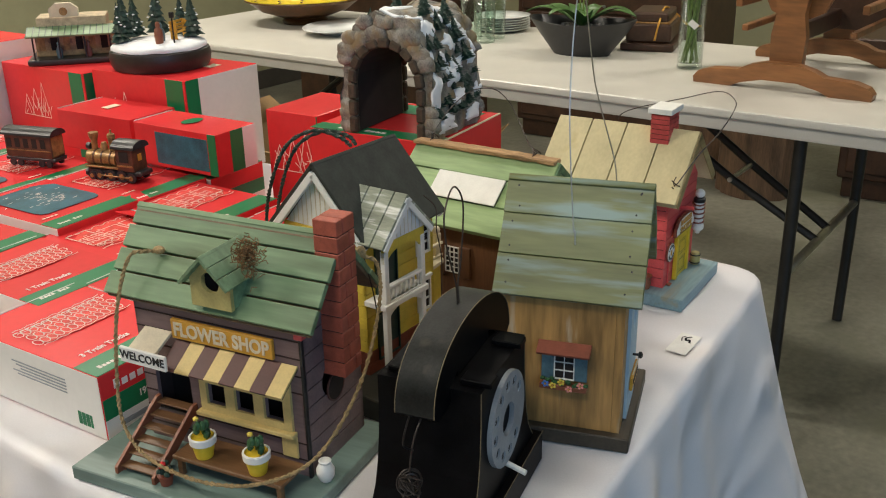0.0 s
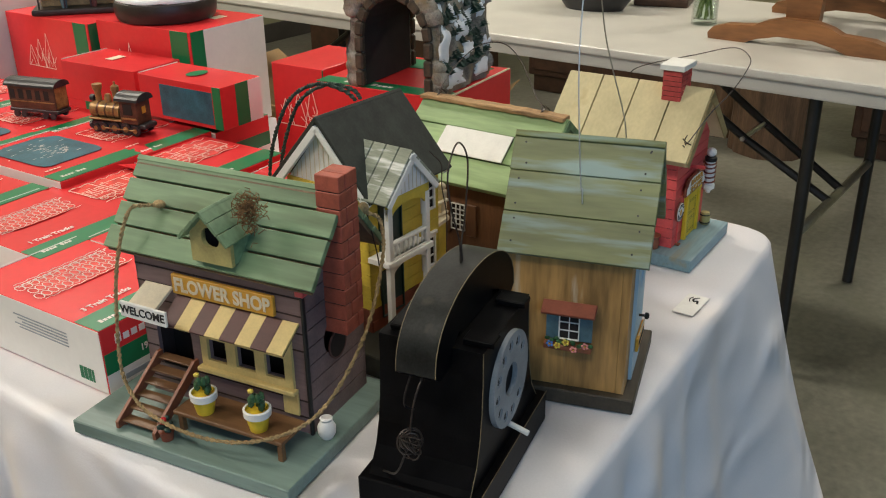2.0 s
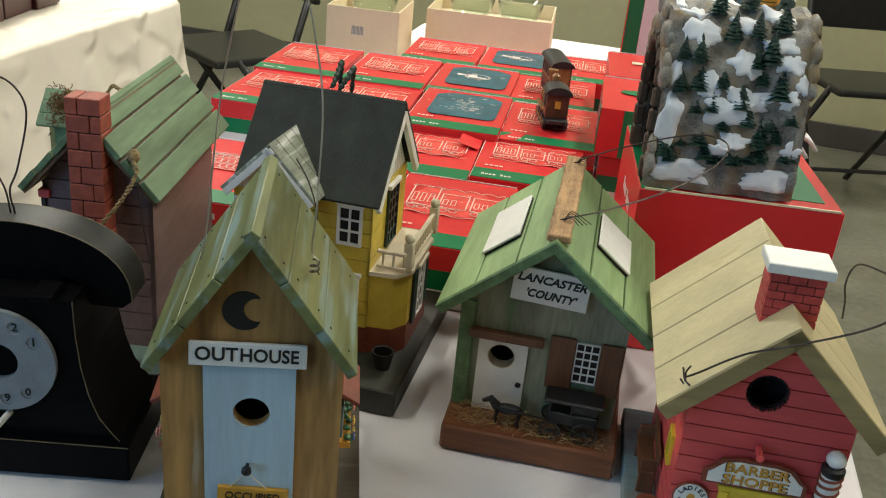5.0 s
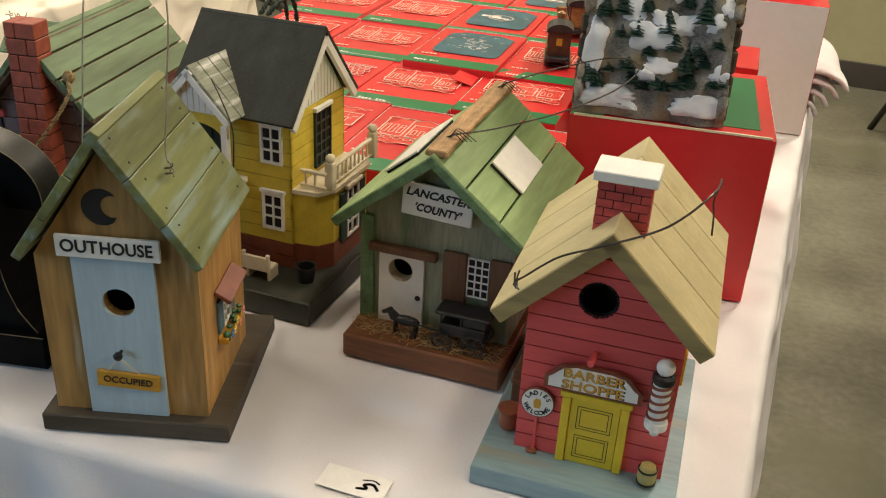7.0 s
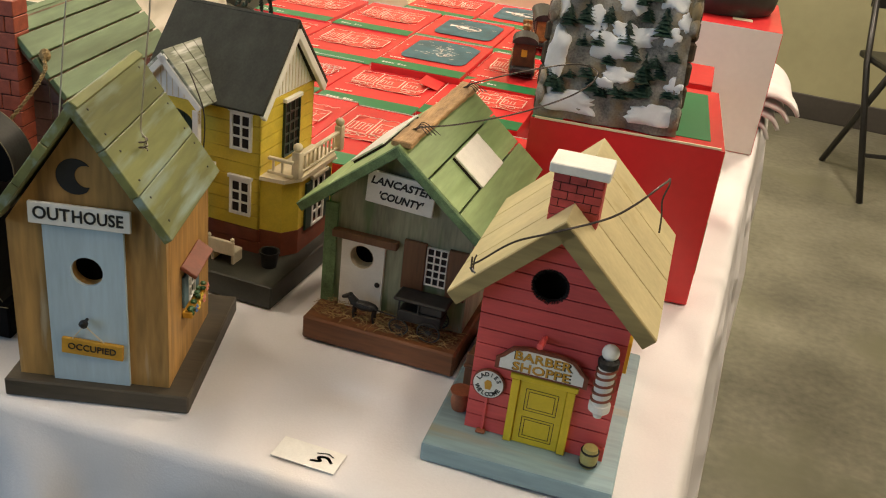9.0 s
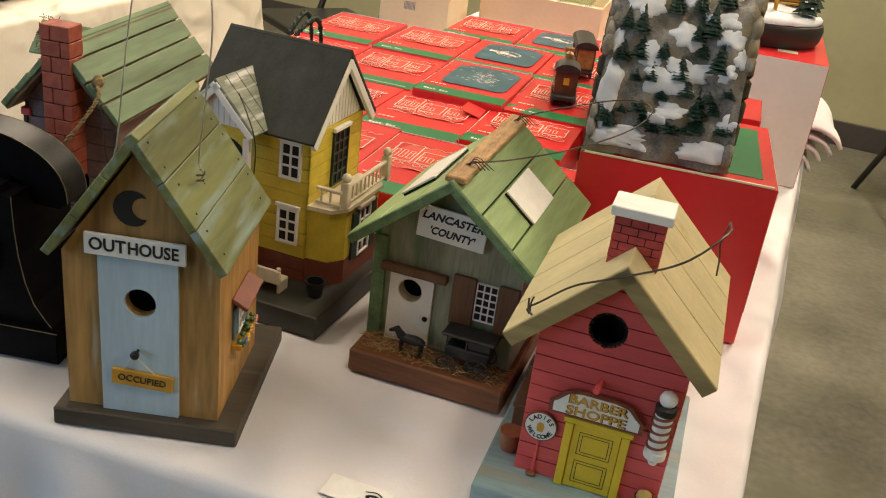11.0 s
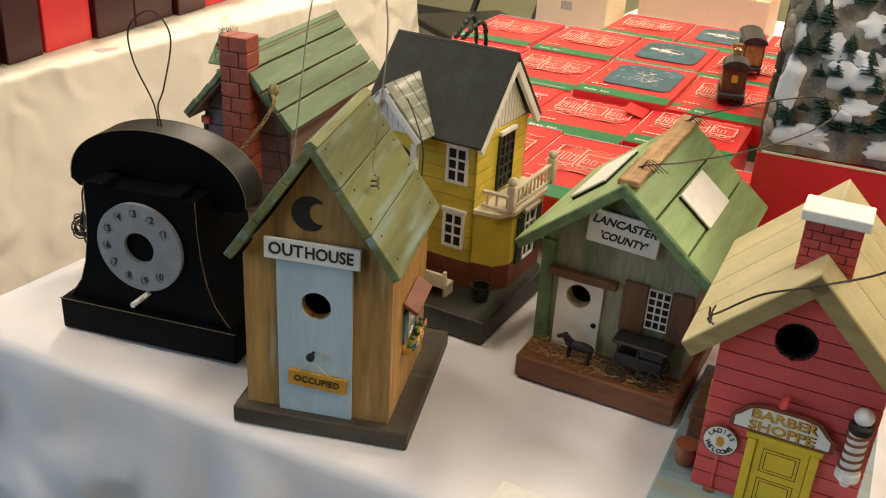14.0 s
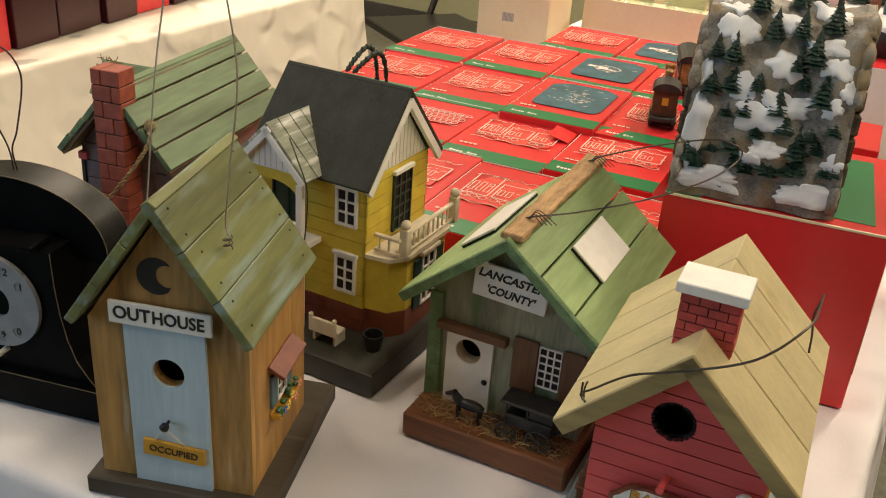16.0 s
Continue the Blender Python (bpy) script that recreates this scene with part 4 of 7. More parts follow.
    door = part("door", plate([(-0.049, 0.0218), (-0.0105, 0.0218), (-0.0105, 0.0845), (-0.049, 0.0845)], [hole], 0.003, pose(0, yf - 0.0032, 0)), M["white_paint"], o, "white door with a round entrance hole")
    part("hole_lining", lathe([(0.0108, 0), (0.0108, 0.012), (0.0102, 0.012), (0.0102, 0)], 24, pose(-0.0305, yf + 0.009, 0.0715, 90)), M["cream_paint"], door)
    part("door_knob", ball((-0.0145, yf - 0.0045, 0.0495), 0.0027, None, (1, 0.7, 1), 1), M["dark_hole"], door)
    part("lintel", box(-0.057, 0.001, yf - 0.008, yf - 0.0002, 0.0865, 0.0935, 0.0008), M["brown_wood"], o)
    for a, b in ((0.0055, 0.025), (0.0445, 0.0615)):
        part("shutter", box(a, b, yf - 0.0035, yf - 0.0002, 0.052, 0.0975, 0.0006), M["brown_wood"], o)
    window_pane(o, pose(0.0347, yf - 0.0008, 0.0775), 0.0165, 0.033, 3, 5, 0.0011, 0.0008, M["white_paint"], M["dark_hole"])
    # west side window with shutters
    side = pose(-hw, 0, 0, 0, 0, -90)
    window_pane(o, side @ pose(-0.016, -0.0008, 0.07), 0.017, 0.03, 3, 5, 0.0011, 0.0008, M["white_paint"], M["dark_hole"])
    for k in (-0.0335, 0.0015):
        part("shutter", box(k - 0.0065, k + 0.0075, -0.0035, -0.0002, 0.05, 0.088, 0.0006, side), M["brown_wood"], o)
    # straw on the base
    bm = bmesh.new()
    for k in range(330):
        x, y = random.uniform(-0.06, 0.062), random.uniform(-0.096, -0.066)
        a, l = random.uniform(0, math.pi), random.uniform(0.004, 0.011)
        z = 0.0222 + random.uniform(0, 0.004)
        tube([(x, y, z), (x + l * 0.5 * math.cos(a), y + l * 0.5 * math.sin(a) * 0.6, z + random.uniform(0, 0.003)), (x + l * math.cos(a), y + l * math.sin(a) * 0.6, z)], 0.00022, 3, bm)
    st = part("straw", bm, M["straw"], o)
    st["kind"] = "stuff"
    # little buggy and horse
    bug = part("buggy", box(0.012, 0.05, -0.089, -0.071, 0.036, 0.0475, 0.0012), M["iron"], o, "dark metal buggy with spoked wheels")
    bug.matrix_basis = pose(0, 0, 0.0222) @ Matrix.Diagonal((1, 1, 0.88, 1)) @ pose(0, 0, -0.0222)
    part("buggy_roof", box(0.008, 0.054, -0.091, -0.069, 0.057, 0.0605, 0.0014), M["iron"], bug)
    part("buggy_cabin", box(0.030, 0.05, -0.087, -0.073, 0.0475, 0.057, 0.0008), M["iron"], bug)
    for a in (0.0125, 0.029):
        part("roof_post", box(a, a + 0.0013, -0.0885, -0.0872, 0.047, 0.0575, 0), M["iron"], bug)
    for wx, r in ((0.0415, 0.0105), (0.0155, 0.0088)):
        for wy in (-0.0925, -0.0675):
            wm = pose(wx, wy, 0.0225 + r, 90)
            wh = part("wheel", tube([(r * 0.92 * math.cos(a), r * 0.92 * math.sin(a), 0) for a in [2 * math.pi * k / 22 for k in range(23)]], 0.0008, 5), M["iron"], bug)
            wh.matrix_basis = wm
            sp = bmesh.new()
            for k in range(8):
                a = math.pi * k / 8
                tube([(r * 0.9 * math.cos(a), r * 0.9 * math.sin(a), 0), (-r * 0.9 * math.cos(a), -r * 0.9 * math.sin(a), 0)], 0.00035, 4, sp)
            part("spokes", sp, M["iron"], wh)
    horse = part("horse", ball((-0.018, -0.083, 0.0405), 0.0068, None, (1.75, 0.75, 0.85), 2), M["iron"], o, "dark metal horse harnessed to the buggy", smooth=True)
    part("neck", tube([(-0.027, -0.083, 0.0415), (-0.032, -0.083, 0.049)], [0.0045, 0.003], 8), M["iron"], horse)
    part("head", tube([(-0.031, -0.083, 0.0505), (-0.0385, -0.083, 0.0455)], [0.0032, 0.0018], 8), M["iron"], horse)
    horse.matrix_basis = pose(0, 0, 0.0222) @ Matrix.Diagonal((1, 1, 0.74, 1)) @ pose(0, 0, -0.0222)
    for lx in (-0.0265, -0.009):
        for ly in (-0.0855, -0.0805):
            part("leg", tube([(lx, ly, 0.039), (lx - 0.001, ly, 0.030), (lx, ly, 0.0222)], [0.0021, 0.0012, 0.001], 6), M["iron"], horse)
    part("shafts", tube([(-0.024, -0.0895, 0.0425), (0.014, -0.0885, 0.038)], 0.0007, 5), M["iron"], bug)
    part("wire", tube(curve_pts([(0.001, -0.052, 0.1865), (0.006, -0.053, 0.190), (0.03, -0.03, 0.191), (0.072, 0.005, 0.200), (0.108, 0.04, 0.214), (0.120, 0.07, 0.226), (0.098, 0.09, 0.226), (0.055, 0.095, 0.211), (0.01, 0.088, 0.193), (0.002, 0.085, 0.187)], 9), 0.0007, 5), M["wire"], o, "looped dark hanging wire")
    for y in (-0.052, 0.086):
        bm = bmesh.new()
        for k in range(4):
            tube(curve_pts([(-0.002 + k * 0.001, y, 0.1865), (0.006, y + 0.002 * k - 0.003, 0.190 + 0.001 * k), (0.012 + 0.003 * k, y - 0.004 + 0.002 * k, 0.1855)], 4), 0.0004, 4, bm)
        part("wire_ends", bm, M["wire"], o)
    # loose straw strewn round the horse and buggy
    bm = bmesh.new()
    for k in range(150):
        c = Vector((random.uniform(-0.052, 0.058), random.uniform(-0.098, -0.070), 0.0228 + random.random() ** 2 * 0.006))
        a, ln = random.uniform(0, 6.28), random.uniform(0.004, 0.010)
        d = Vector((math.cos(a), math.sin(a) * 0.5, random.gauss(0, 0.25))) * ln
        tube([c - d * 0.5, c + Vector((0, 0, 0.0012)), c + d * 0.5], 0.00035, 3, bm)
    part("loose_straw", bm, M["straw"], o, "loose dry straw")["kind"] = "stuff"
    return o


def victorian():
    o = thing("victorian_birdhouse", "lemon yellow two-storey birdhouse with charcoal roof and white trim", "birdhouse", pose(0.5156, 0.6126, T, 0, 0, 0.5))
    part("base_board", box(-0.09, 0.098, -0.104, 0.088, 0, 0.0225, 0.0012), M["vic_base"], o)
    hx, yf, yb, zt = 0.0545, -0.052, 0.05, 0.166
    zs = [0.0226, 0.034, 0.0465, 0.059, 0.0715, 0.084, 0.0965, 0.109, 0.1215, 0.134, 0.1465, 0.159, zt]
    core = part("house_body", box(-hx + 0.002, hx - 0.002, yf + 0.002, yb - 0.002, 0.0226, zt, 0), M["house_yellow"], o)
    for turn, lo, hi in ((pose(0, yf, 0), -hx, hx), (pose(0, yb, 0, 0, 0, 180), -hx, hx), (pose(-hx, 0, 0, 0, 0, -90), -yb, -yf), (pose(hx, 0, 0, 0, 0, 90), yf, yb)):
        siding(core, lambda z: (lo, hi), zs[2:], 0, 0.0026, M["house_yellow"], None, turn, 0.0006)
        siding(core, lambda z: (lo, hi), zs[:3], -0.0008, 0.0034, M["rust"], None, turn, 0.0006, "brick_course")
    za, ze, rx, ry = 0.2345, 0.163, 0.0625, 0.0645
    # ridge runs across the front
    for s in (-1, 1):
        m = pose(0, 0, 0, 0, 0, 90)
        ms = m @ slope(0, za, ry, ze, s)
        part("roof_slab", box(0, math.hypot(ry, za - ze), -rx, rx, -0.004, 0, 0.0006, ms), M["vic_roof"], o, "charcoal painted roof slab")
    for s in (-1, 1):
        gw = part("gable_wall", plate([(-0.047, zt), (0.047, zt), (0, 0.2225)], (), 0.004, pose(s * (hx - 0.001), 0, 0, 0, 0, 90 * s)), M["white_paint"], o, "white boarded gable")
        for k in range(-7, 8):
            y = k * 0.006
            h = zt + (0.2225 - zt) * (1 - abs(y) / 0.047)
            part("gable_groove", box(y - 0.0004, y + 0.0004, -0.0004, 0.0001, zt + 0.001, h - 0.001, 0, pose(s * (hx - 0.001), 0, 0, 0, 0, 90 * s)), M["cream_paint"], gw)
        for t in (-1, 1):
            ms = pose(0, 0, 0, 0, 0, 90) @ slope(0, za, ry, ze, t)
            a, b = sorted((-s * (rx - 0.004), -s * (rx + 0.0005)))
            part("barge_board", box(0.0085, math.hypot(ry, za - ze) + 0.0005, a, b, -0.0115, -0.0042, 0.0005, ms), M["white_paint"], gw)
    # front dormer over the porch
    dx, dzt, dze, dh = -0.0235, 0.2075, 0.1655, 0.0405
    for s in (-1, 1):
        ms = slope(dx, dzt, dh, dze, s)
        for k in range(5):
            part("dormer_board", box(0, math.hypot(dh, dzt - dze), -0.083 + 0.0155 * k + 0.0005, -0.083 + 0.0155 * (k + 1) - 0.0005, -0.003, 0, 0.0004, ms), M["vic_small"], o)
        part("dormer_barge", box(0.001, math.hypot(dh, dzt - dze), -0.0838, -0.0812, -0.0085, -0.003, 0.0004, ms), M["white_paint"], o)
    pts = [(dx - 0.034, dze + 0.001), (dx + 0.034, dze + 0.001), (dx, 0.2005)]
    dw = part("dormer_gable", plate(pts, (), 0.003, pose(0, -0.077, 0)), M["white_paint"], o, "white boarded dormer gable")
    for k in range(-5, 6):
        x = dx + k * 0.0058
        h = dze + 0.001 + (0.0335) * (1 - abs(k * 0.0058) / 0.034)
        part("gable_groove", box(x - 0.0004, x + 0.0004, -0.0774, -0.0769, dze + 0.002, h - 0.001, 0), M["cream_paint"], dw)
    # two-storey porch
    part("porch_floor", box(dx - 0.034, dx + 0.034, -0.079, yf, 0.099, 0.1045, 0.0006), M["white_paint"], o)
    for z0, z1, cm in ((0.1046, 0.158, "white_paint"), (0.0226, 0.0988, "white_paint")):
        for s in (-1, 1):
            part("porch_post", box(dx + s * 0.028 - 0.003, dx + s * 0.028 + 0.003, -0.0775, -0.0715, z0, z1, 0.0006), M[cm], o)
        arch = [(dx - 0.031, z1 - 0.012), (dx - 0.031, z1 + 0.008), (dx + 0.031, z1 + 0.008), (dx + 0.031, z1 - 0.012)] + [(dx + 0.0255 * math.cos(a), z1 - 0.012 + 0.0115 * math.sin(a)) for a in [math.pi * k / 14 for k in range(15)]]
        part("porch_arch", plate(arch, (), 0.003, pose(0, -0.0765 if z1 > 0.1 else -0.0762, 0)), M["house_yellow"] if z1 > 0.1 else M["white_paint"], o)
    rail = part("porch_railing", box(dx - 0.0255, dx + 0.0255, -0.0775, -0.0725, 0.1195, 0.1225, 0.0005), M["white_paint"], o, "white balustrade with turned spindles")
    part("bottom_rail", box(dx - 0.0255, dx + 0.0255, -0.0772, -0.0728, 0.1046, 0.1068, 0.0004), M["white_paint"], rail)
    for k in range(7):
        part("spindle", lathe([(0.0008, 0.1068), (0.0015, 0.1105), (0.0008, 0.1135), (0.0014, 0.1165), (0.0008, 0.1195)], 8, pose(dx - 0.021 + k * 0.007, -0.075, 0)), M["white_paint"], rail)
    for z in (0.129, 0.058):
        window_pane(o, pose(dx, yf - 0.0006, z), 0.03, 0.046, 2, 1, 0.0012, 0.0016, M["deep_green"], M["deep_green"])
    # windows
    for x in (0.036,):
        for z in (0.139, 0.076):
            w = window_pane(o, pose(x, yf - 0.0006, z), 0.0165, 0.030, 2, 3, 0.0018, 0.0026, M["white_paint"], M["dark_hole"])
            part("window_head", box(x - 0.0125, x + 0.0125, yf - 0.0035, yf - 0.0001, z + 0.0178, z + 0.0212, 0.0004), M["white_paint"], w)
    for y in (0.004, -0.03):
        for z in (0.136, 0.076):
            window_pane(o, pose(-hx, y, z, 0, 0, -90) @ pose(0, -0.0006, 0), 0.0115, 0.030, 2, 3, 0.0016, 0.0024, M["white_paint"], M["dark_hole"])
    # east side: balcony door above a bay
    d = window_pane(o, pose(hx, 0.004, 0.132, 0, 0, 90) @ pose(0, -0.0008, 0), 0.027, 0.05, 3, 5, 0.0018, 0.0016, M["deep_green"], M["dark_hole"])
    part("door_head", box(-0.016, 0.016, -0.0042, -0.0001, 0.0268, 0.0305, 0.0004, pose(hx, 0.004, 0.132, 0, 0, 90)), M["white_paint"], d)
    bay = [(hx - 0.001, -0.049), (0.075, -0.046), (0.085, -0.032), (0.085, 0.036), (0.075, 0.048), (hx - 0.001, 0.048)]

    def prism(points, z0, z1):
        bm = bmesh.new()
        lo = [bm.verts.new((p[0], p[1], z0)) for p in points]
        hi = [bm.verts.new((p[0], p[1], z1)) for p in points]
        bm.faces.new(lo), bm.faces.new(hi)
        for i in range(len(points)):
            bm.faces.new((lo[i - 1], lo[i], hi[i], hi[i - 1]))
        return bm
    bw = part("bay", prism(bay, 0.0466, 0.0965), M["house_yellow"], o, "yellow bay with brick footing")
    part("bay_footing", prism([(p[0] + (0.0006 if p[0] > hx else 0), p[1] * 1.012) for p in bay], 0.0226, 0.0465), M["rust"], bw)
    part("balcony_floor", prism([(p[0] + (0.003 if p[0] > hx else 0), p[1] * 1.06) for p in bay], 0.0966, 0.1002), M["cream_paint"], bw)
    w = window_pane(bw, pose(0.085, 0.004, 0.066, 0, 0, 90) @ pose(0, -0.0006, 0), 0.02, 0.044, 2, 4, 0.0018, 0.0024, M["white_paint"], M["dark_hole"])
    for k in (-1, 1):
        part("shutter", box(k * 0.0195 - 0.006, k * 0.0195 + 0.006, -0.0025, -0.0001, -0.024, 0.024, 0.0005, pose(0.085, 0.004, 0.066, 0, 0, 90)), M["deep_green"], w)
    part("window_head", box(-0.016, 0.016, -0.0045, -0.0001, 0.0255, 0.029, 0.0004, pose(0.085, 0.004, 0.066, 0, 0, 90)), M["cream_paint"], w)
    br = part("balcony_railing", box(0.0815, 0.0855, -0.03, 0.05, 0.1180, 0.1210, 0.0006), M["cream_paint"], o, "cream balcony railing with ball-topped posts")
    part("bottom_rail", box(0.0818, 0.0852, -0.03, 0.05, 0.1025, 0.1045, 0.0004), M["cream_paint"], br)
    part("side_rail", box(0.058, 0.083, -0.0445, -0.0405, 0.1150, 0.1180, 0.0006), M["cream_paint"], br)
    part("side_rail_bottom", box(0.058, 0.083, -0.0442, -0.0408, 0.1018, 0.1045, 0.0004), M["cream_paint"], br)
    for k in range(8):
        part("spindle", box(0.0826, 0.0844, -0.021 + k * 0.0085, -0.0192 + k * 0.0085, 0.1043, 0.1182, 0.0002), M["cream_paint"], br)
    for k in range(2):
        part("spindle", box(0.0625 + k * 0.009, 0.0643 + k * 0.009, -0.0435, -0.0415, 0.1043, 0.1152, 0.0002), M["cream_paint"], br)
    for y in (-0.035, 0.052):
        post = part("rail_post", box(0.0795, 0.0875, y - 0.004, y + 0.004, 0.1002, 0.1255, 0.0008), M["cream_paint"], br)
        part("post_ball", ball((0.0835, y, 0.1290), 0.0046, None, (1, 1, 0.95), 2), M["cream_paint"], post, smooth=True)
    # bench and bucket on the base
    b = part("bench", box(0.022, 0.05, -0.084, -0.071, 0.0325, 0.036, 0.0008), M["cream_paint"], o, "cream wooden bench")
    part("bench_back", box(0.022, 0.05, -0.0872, -0.0842, 0.0325, 0.0465, 0.0008), M["cream_paint"], b)
    for x in (0.0245, 0.0455):
        part("bench_leg", box(x, x + 0.003, -0.084, -0.069, 0.0226, 0.033, 0.0004), M["cream_paint"], b)
    for x in (0.0225, 0.0465):
        part("bench_knob", ball((x + 0.0015, -0.0857, 0.0482), 0.0024, None, (1, 1, 1), 1), M["cream_paint"], b)
    bk = part("bucket", lathe([(0.007, 0.0226), (0.009, 0.036), (0.0095, 0.036), (0.0095, 0.038), (0.008, 0.0375), (0.0075, 0.028), (0, 0.028)], 18, pose(0.076, -0.068, 0)), M["iron"], o, "dark round bucket", smooth=40)
    # twisted green carrying cord
    part("carrying_cord", twist([(-0.003, 0.002, 0.236), (-0.004, 0.016, 0.2435), (-0.01, 0.045, 0.247), (-0.02, 0.075, 0.228), (-0.028, 0.095, 0.18), (-0.03, 0.103, 0.13), (-0.03, 0.108, 0.03)], 0.0023, 34), M["green_cord"], o, "dark green twisted carrying cord")
    part("carrying_cord", twist([(0.004, 0.002, 0.236), (0.006, 0.014, 0.2425), (0.002, 0.043, 0.244), (-0.008, 0.073, 0.224), (-0.016, 0.092, 0.175), (-0.018, 0.1, 0.125), (-0.018, 0.105, 0.03)], 0.0023, 34), M["green_cord"], o, "dark green twisted carrying cord")
    part("wire", tube(curve_pts([(0.0, -0.083, 0.2), (0.012, -0.088, 0.185), (0.018, -0.084, 0.16), (0.02, -0.088, 0.13), (0.016, -0.09, 0.09)], 8), 0.0006, 5), M["wire"], o)
    return o


def flower_shop():
    o = thing("flower_shop_birdhouse", "faded lilac flower shop birdhouse with sea-green roof and brick chimney", "birdhouse", pose(0.3035, 0.5875, T, 0, 0, -79.2))
    part("base_board", box(-0.1118, 0.1118, -0.0765, 0.092, 0, 0.013, 0.001), M["fs_base"], o, "grey-green base board")
    x0, x1, yf, yb, zt = -0.0815, 0.0885, -0.0065, 0.082, 0.155
    zs = [0.0131 + 0.0158 * i for i in range(10)]
    # front with an arched door and three windows cut through
    door = [(-0.068, 0.0435), (-0.030, 0.0435), (-0.030, 0.078)] + [(-0.049 + 0.019 * math.cos(a), 0.078 + 0.013 * math.sin(a)) for a in [math.pi * k / 10 for k in range(1, 10)]] + [(-0.068, 0.078)]
    wins = [[(x, 0.062), (x + 0.0195, 0.062), (x + 0.0195, 0.083), (x, 0.083)] for x in (-0.011, 0.0185, 0.048)]
    fw = part("front_wall", plate([(x0, 0.0131), (x1, 0.0131), (x1, zt), (x0, zt)], [door] + wins, 0.004, pose(0, yf, 0)), M["lilac"], o)
    for z in zs[1:]:
        for a, b in ((x0, -0.0685), (-0.0295, x1)) if 0.045 < z < 0.09 else ((x0, x1),):
            if 0.058 < z < 0.088 and a > -0.05:
                continue
            part("board_joint", box(a, b, yf - 0.0005, yf + 0.0005, z - 0.0006, z + 0.0006, 0), M["mortar_dark"], fw)
    part("back_wall", box(x0, x1, yb - 0.004, yb, 0.0131, zt, 0), M["lilac"], o)
    rx0, rx1, rc, za, ze, hy = -0.102, 0.106, 0.0378, 0.2195, 0.155, 0.0585
    for s, x in ((-1, x0), (1, x1)):
        turn = pose(x, 0, 0, 0, 0, 90 * s)
        hole = (s * 0.036 * 1.0, 0.088, 0.017)

        def edge(z, s=s):
            if z <= zt:
                a, b = sorted((s * yf, s * yb))
                return a, b
            f = max(0.0, (0.2105 - z) / (0.2105 - zt))
            c, h = s * rc, 0.0443 * f
            return c - h, c + h
        outline = [(edge(0.02)[0] + 0.001, 0.0131), (edge(0.02)[1] - 0.001, 0.0131), (edge(0.02)[1] - 0.001, zt), (s * rc, 0.2105), (edge(0.02)[0] + 0.001, zt)]
        gw = part("gable_wall", plate(outline, [ring_pts(hole[0], hole[1], hole[2])] if s > 0 else (), 0.003, turn @ pose(0, 0.0031, 0)), M["mortar_dark"], o)
        siding(gw, edge, [0.0131 + 0.0162 * i for i in range(12)] + [0.209], 0, 0.003, M["lilac"], hole if s > 0 else None, turn, 0.0011)
    # sheet behind door and windows, painted near-black as interior shade
    part("inside", box(x0 + 0.006, x1 - 0.008, 0.02, 0.021, 0.014, 0.15, 0), M["dark_hole"], o)
    # lapped roof boards; the ridge runs along the front
    q = pose(0, rc, 0, 0, 0, 90)
    for s in (-1, 1):
        ms = q @ slope(0, za, hy, ze, s)
        ln = math.hypot(hy, za - ze)
        for k in range(4):
            a, b = ln * k / 4, ln * (k + 1) / 4
            tilt = pose(a, 0, 0, 0, 2.5, 0) @ pose(-a, 0, 0)
            part("roof_board", box(a, b - 0.0022, -rx1 + random.uniform(-0.0006, 0.0006), -rx0 + random.uniform(-0.0006, 0.0006), -0.005, 0, 0.0005, ms @ tilt), M["fs_roof"], o)
        part("roof_lining", box(0.001, ln - 0.001, -rx1 + 0.002, -rx0 - 0.002, -0.0085, -0.0052, 0, ms), M["fs_edge"], o)
    # chimney built of brick courses
    ca, cb, cx1 = 0.0245, 0.0515, 0.1085
    ch = part("chimney", box(x1 - 0.001, cx1 - 0.0013, ca + 0.0008, cb - 0.0008, 0.0959, 0.2325, 0), M["mortar_dark"], o, "terracotta brick chimney")
    # dark disc proud of the wall; its near-black colour stands in for hole shade
    part("entrance_hole", plate(ring_pts(0.038, 0.078, 0.0120, 28), (), 0.0008, pose(x1 + 0.0012, 0, 0, 0, 0, 90)), M["dark_hole"], o)
    part("hole_rim", plate(ring_pts(0.038, 0.078, 0.0135, 28), [ring_pts(0.038, 0.078, 0.0119, 28)], 0.0012, pose(x1 + 0.0014, 0, 0, 0, 0, 90)), M["plum"], o)
    z, row = 0.0960, 0
    while z < 0.232:
        h = 0.0130
        m1 = ca + (0.009 if row % 2 else 0.018)
        for a, b in ((ca, m1), (m1 + 0.0008, cb)):
            part("brick", box(x1 - 0.002, cx1, a, b, z, z + h, 0.0006), M["fs_brick"], ch)
        z, row = z + h + 0.0008, row + 1
    # dormer with nest hole
    dx, dzt, dze, dh = 0.0165, 0.211, 0.1855, 0.0255
    dpt = [(dx - 0.0195, 0.163), (dx + 0.0195, 0.163), (dx + 0.0195, 0.190), (dx, 0.2065), (dx - 0.0195, 0.190)]
    dm = part("dormer", plate(dpt, [ring_pts(dx + 0.0005, 0.185, 0.0088)], 0.004, pose(0, -0.0215, 0)), M["olive_cream"], o, "olive-cream dormer with round hole")
    part("dormer_side", box(dx + 0.0155, dx + 0.0193, -0.0174, 0.012, 0.164, 0.1885, 0), M["fs_roof"], dm)
    part("dormer_side", box(dx - 0.0193, dx - 0.0155, -0.0174, 0.012, 0.164, 0.1885, 0), M["olive_cream"], dm)
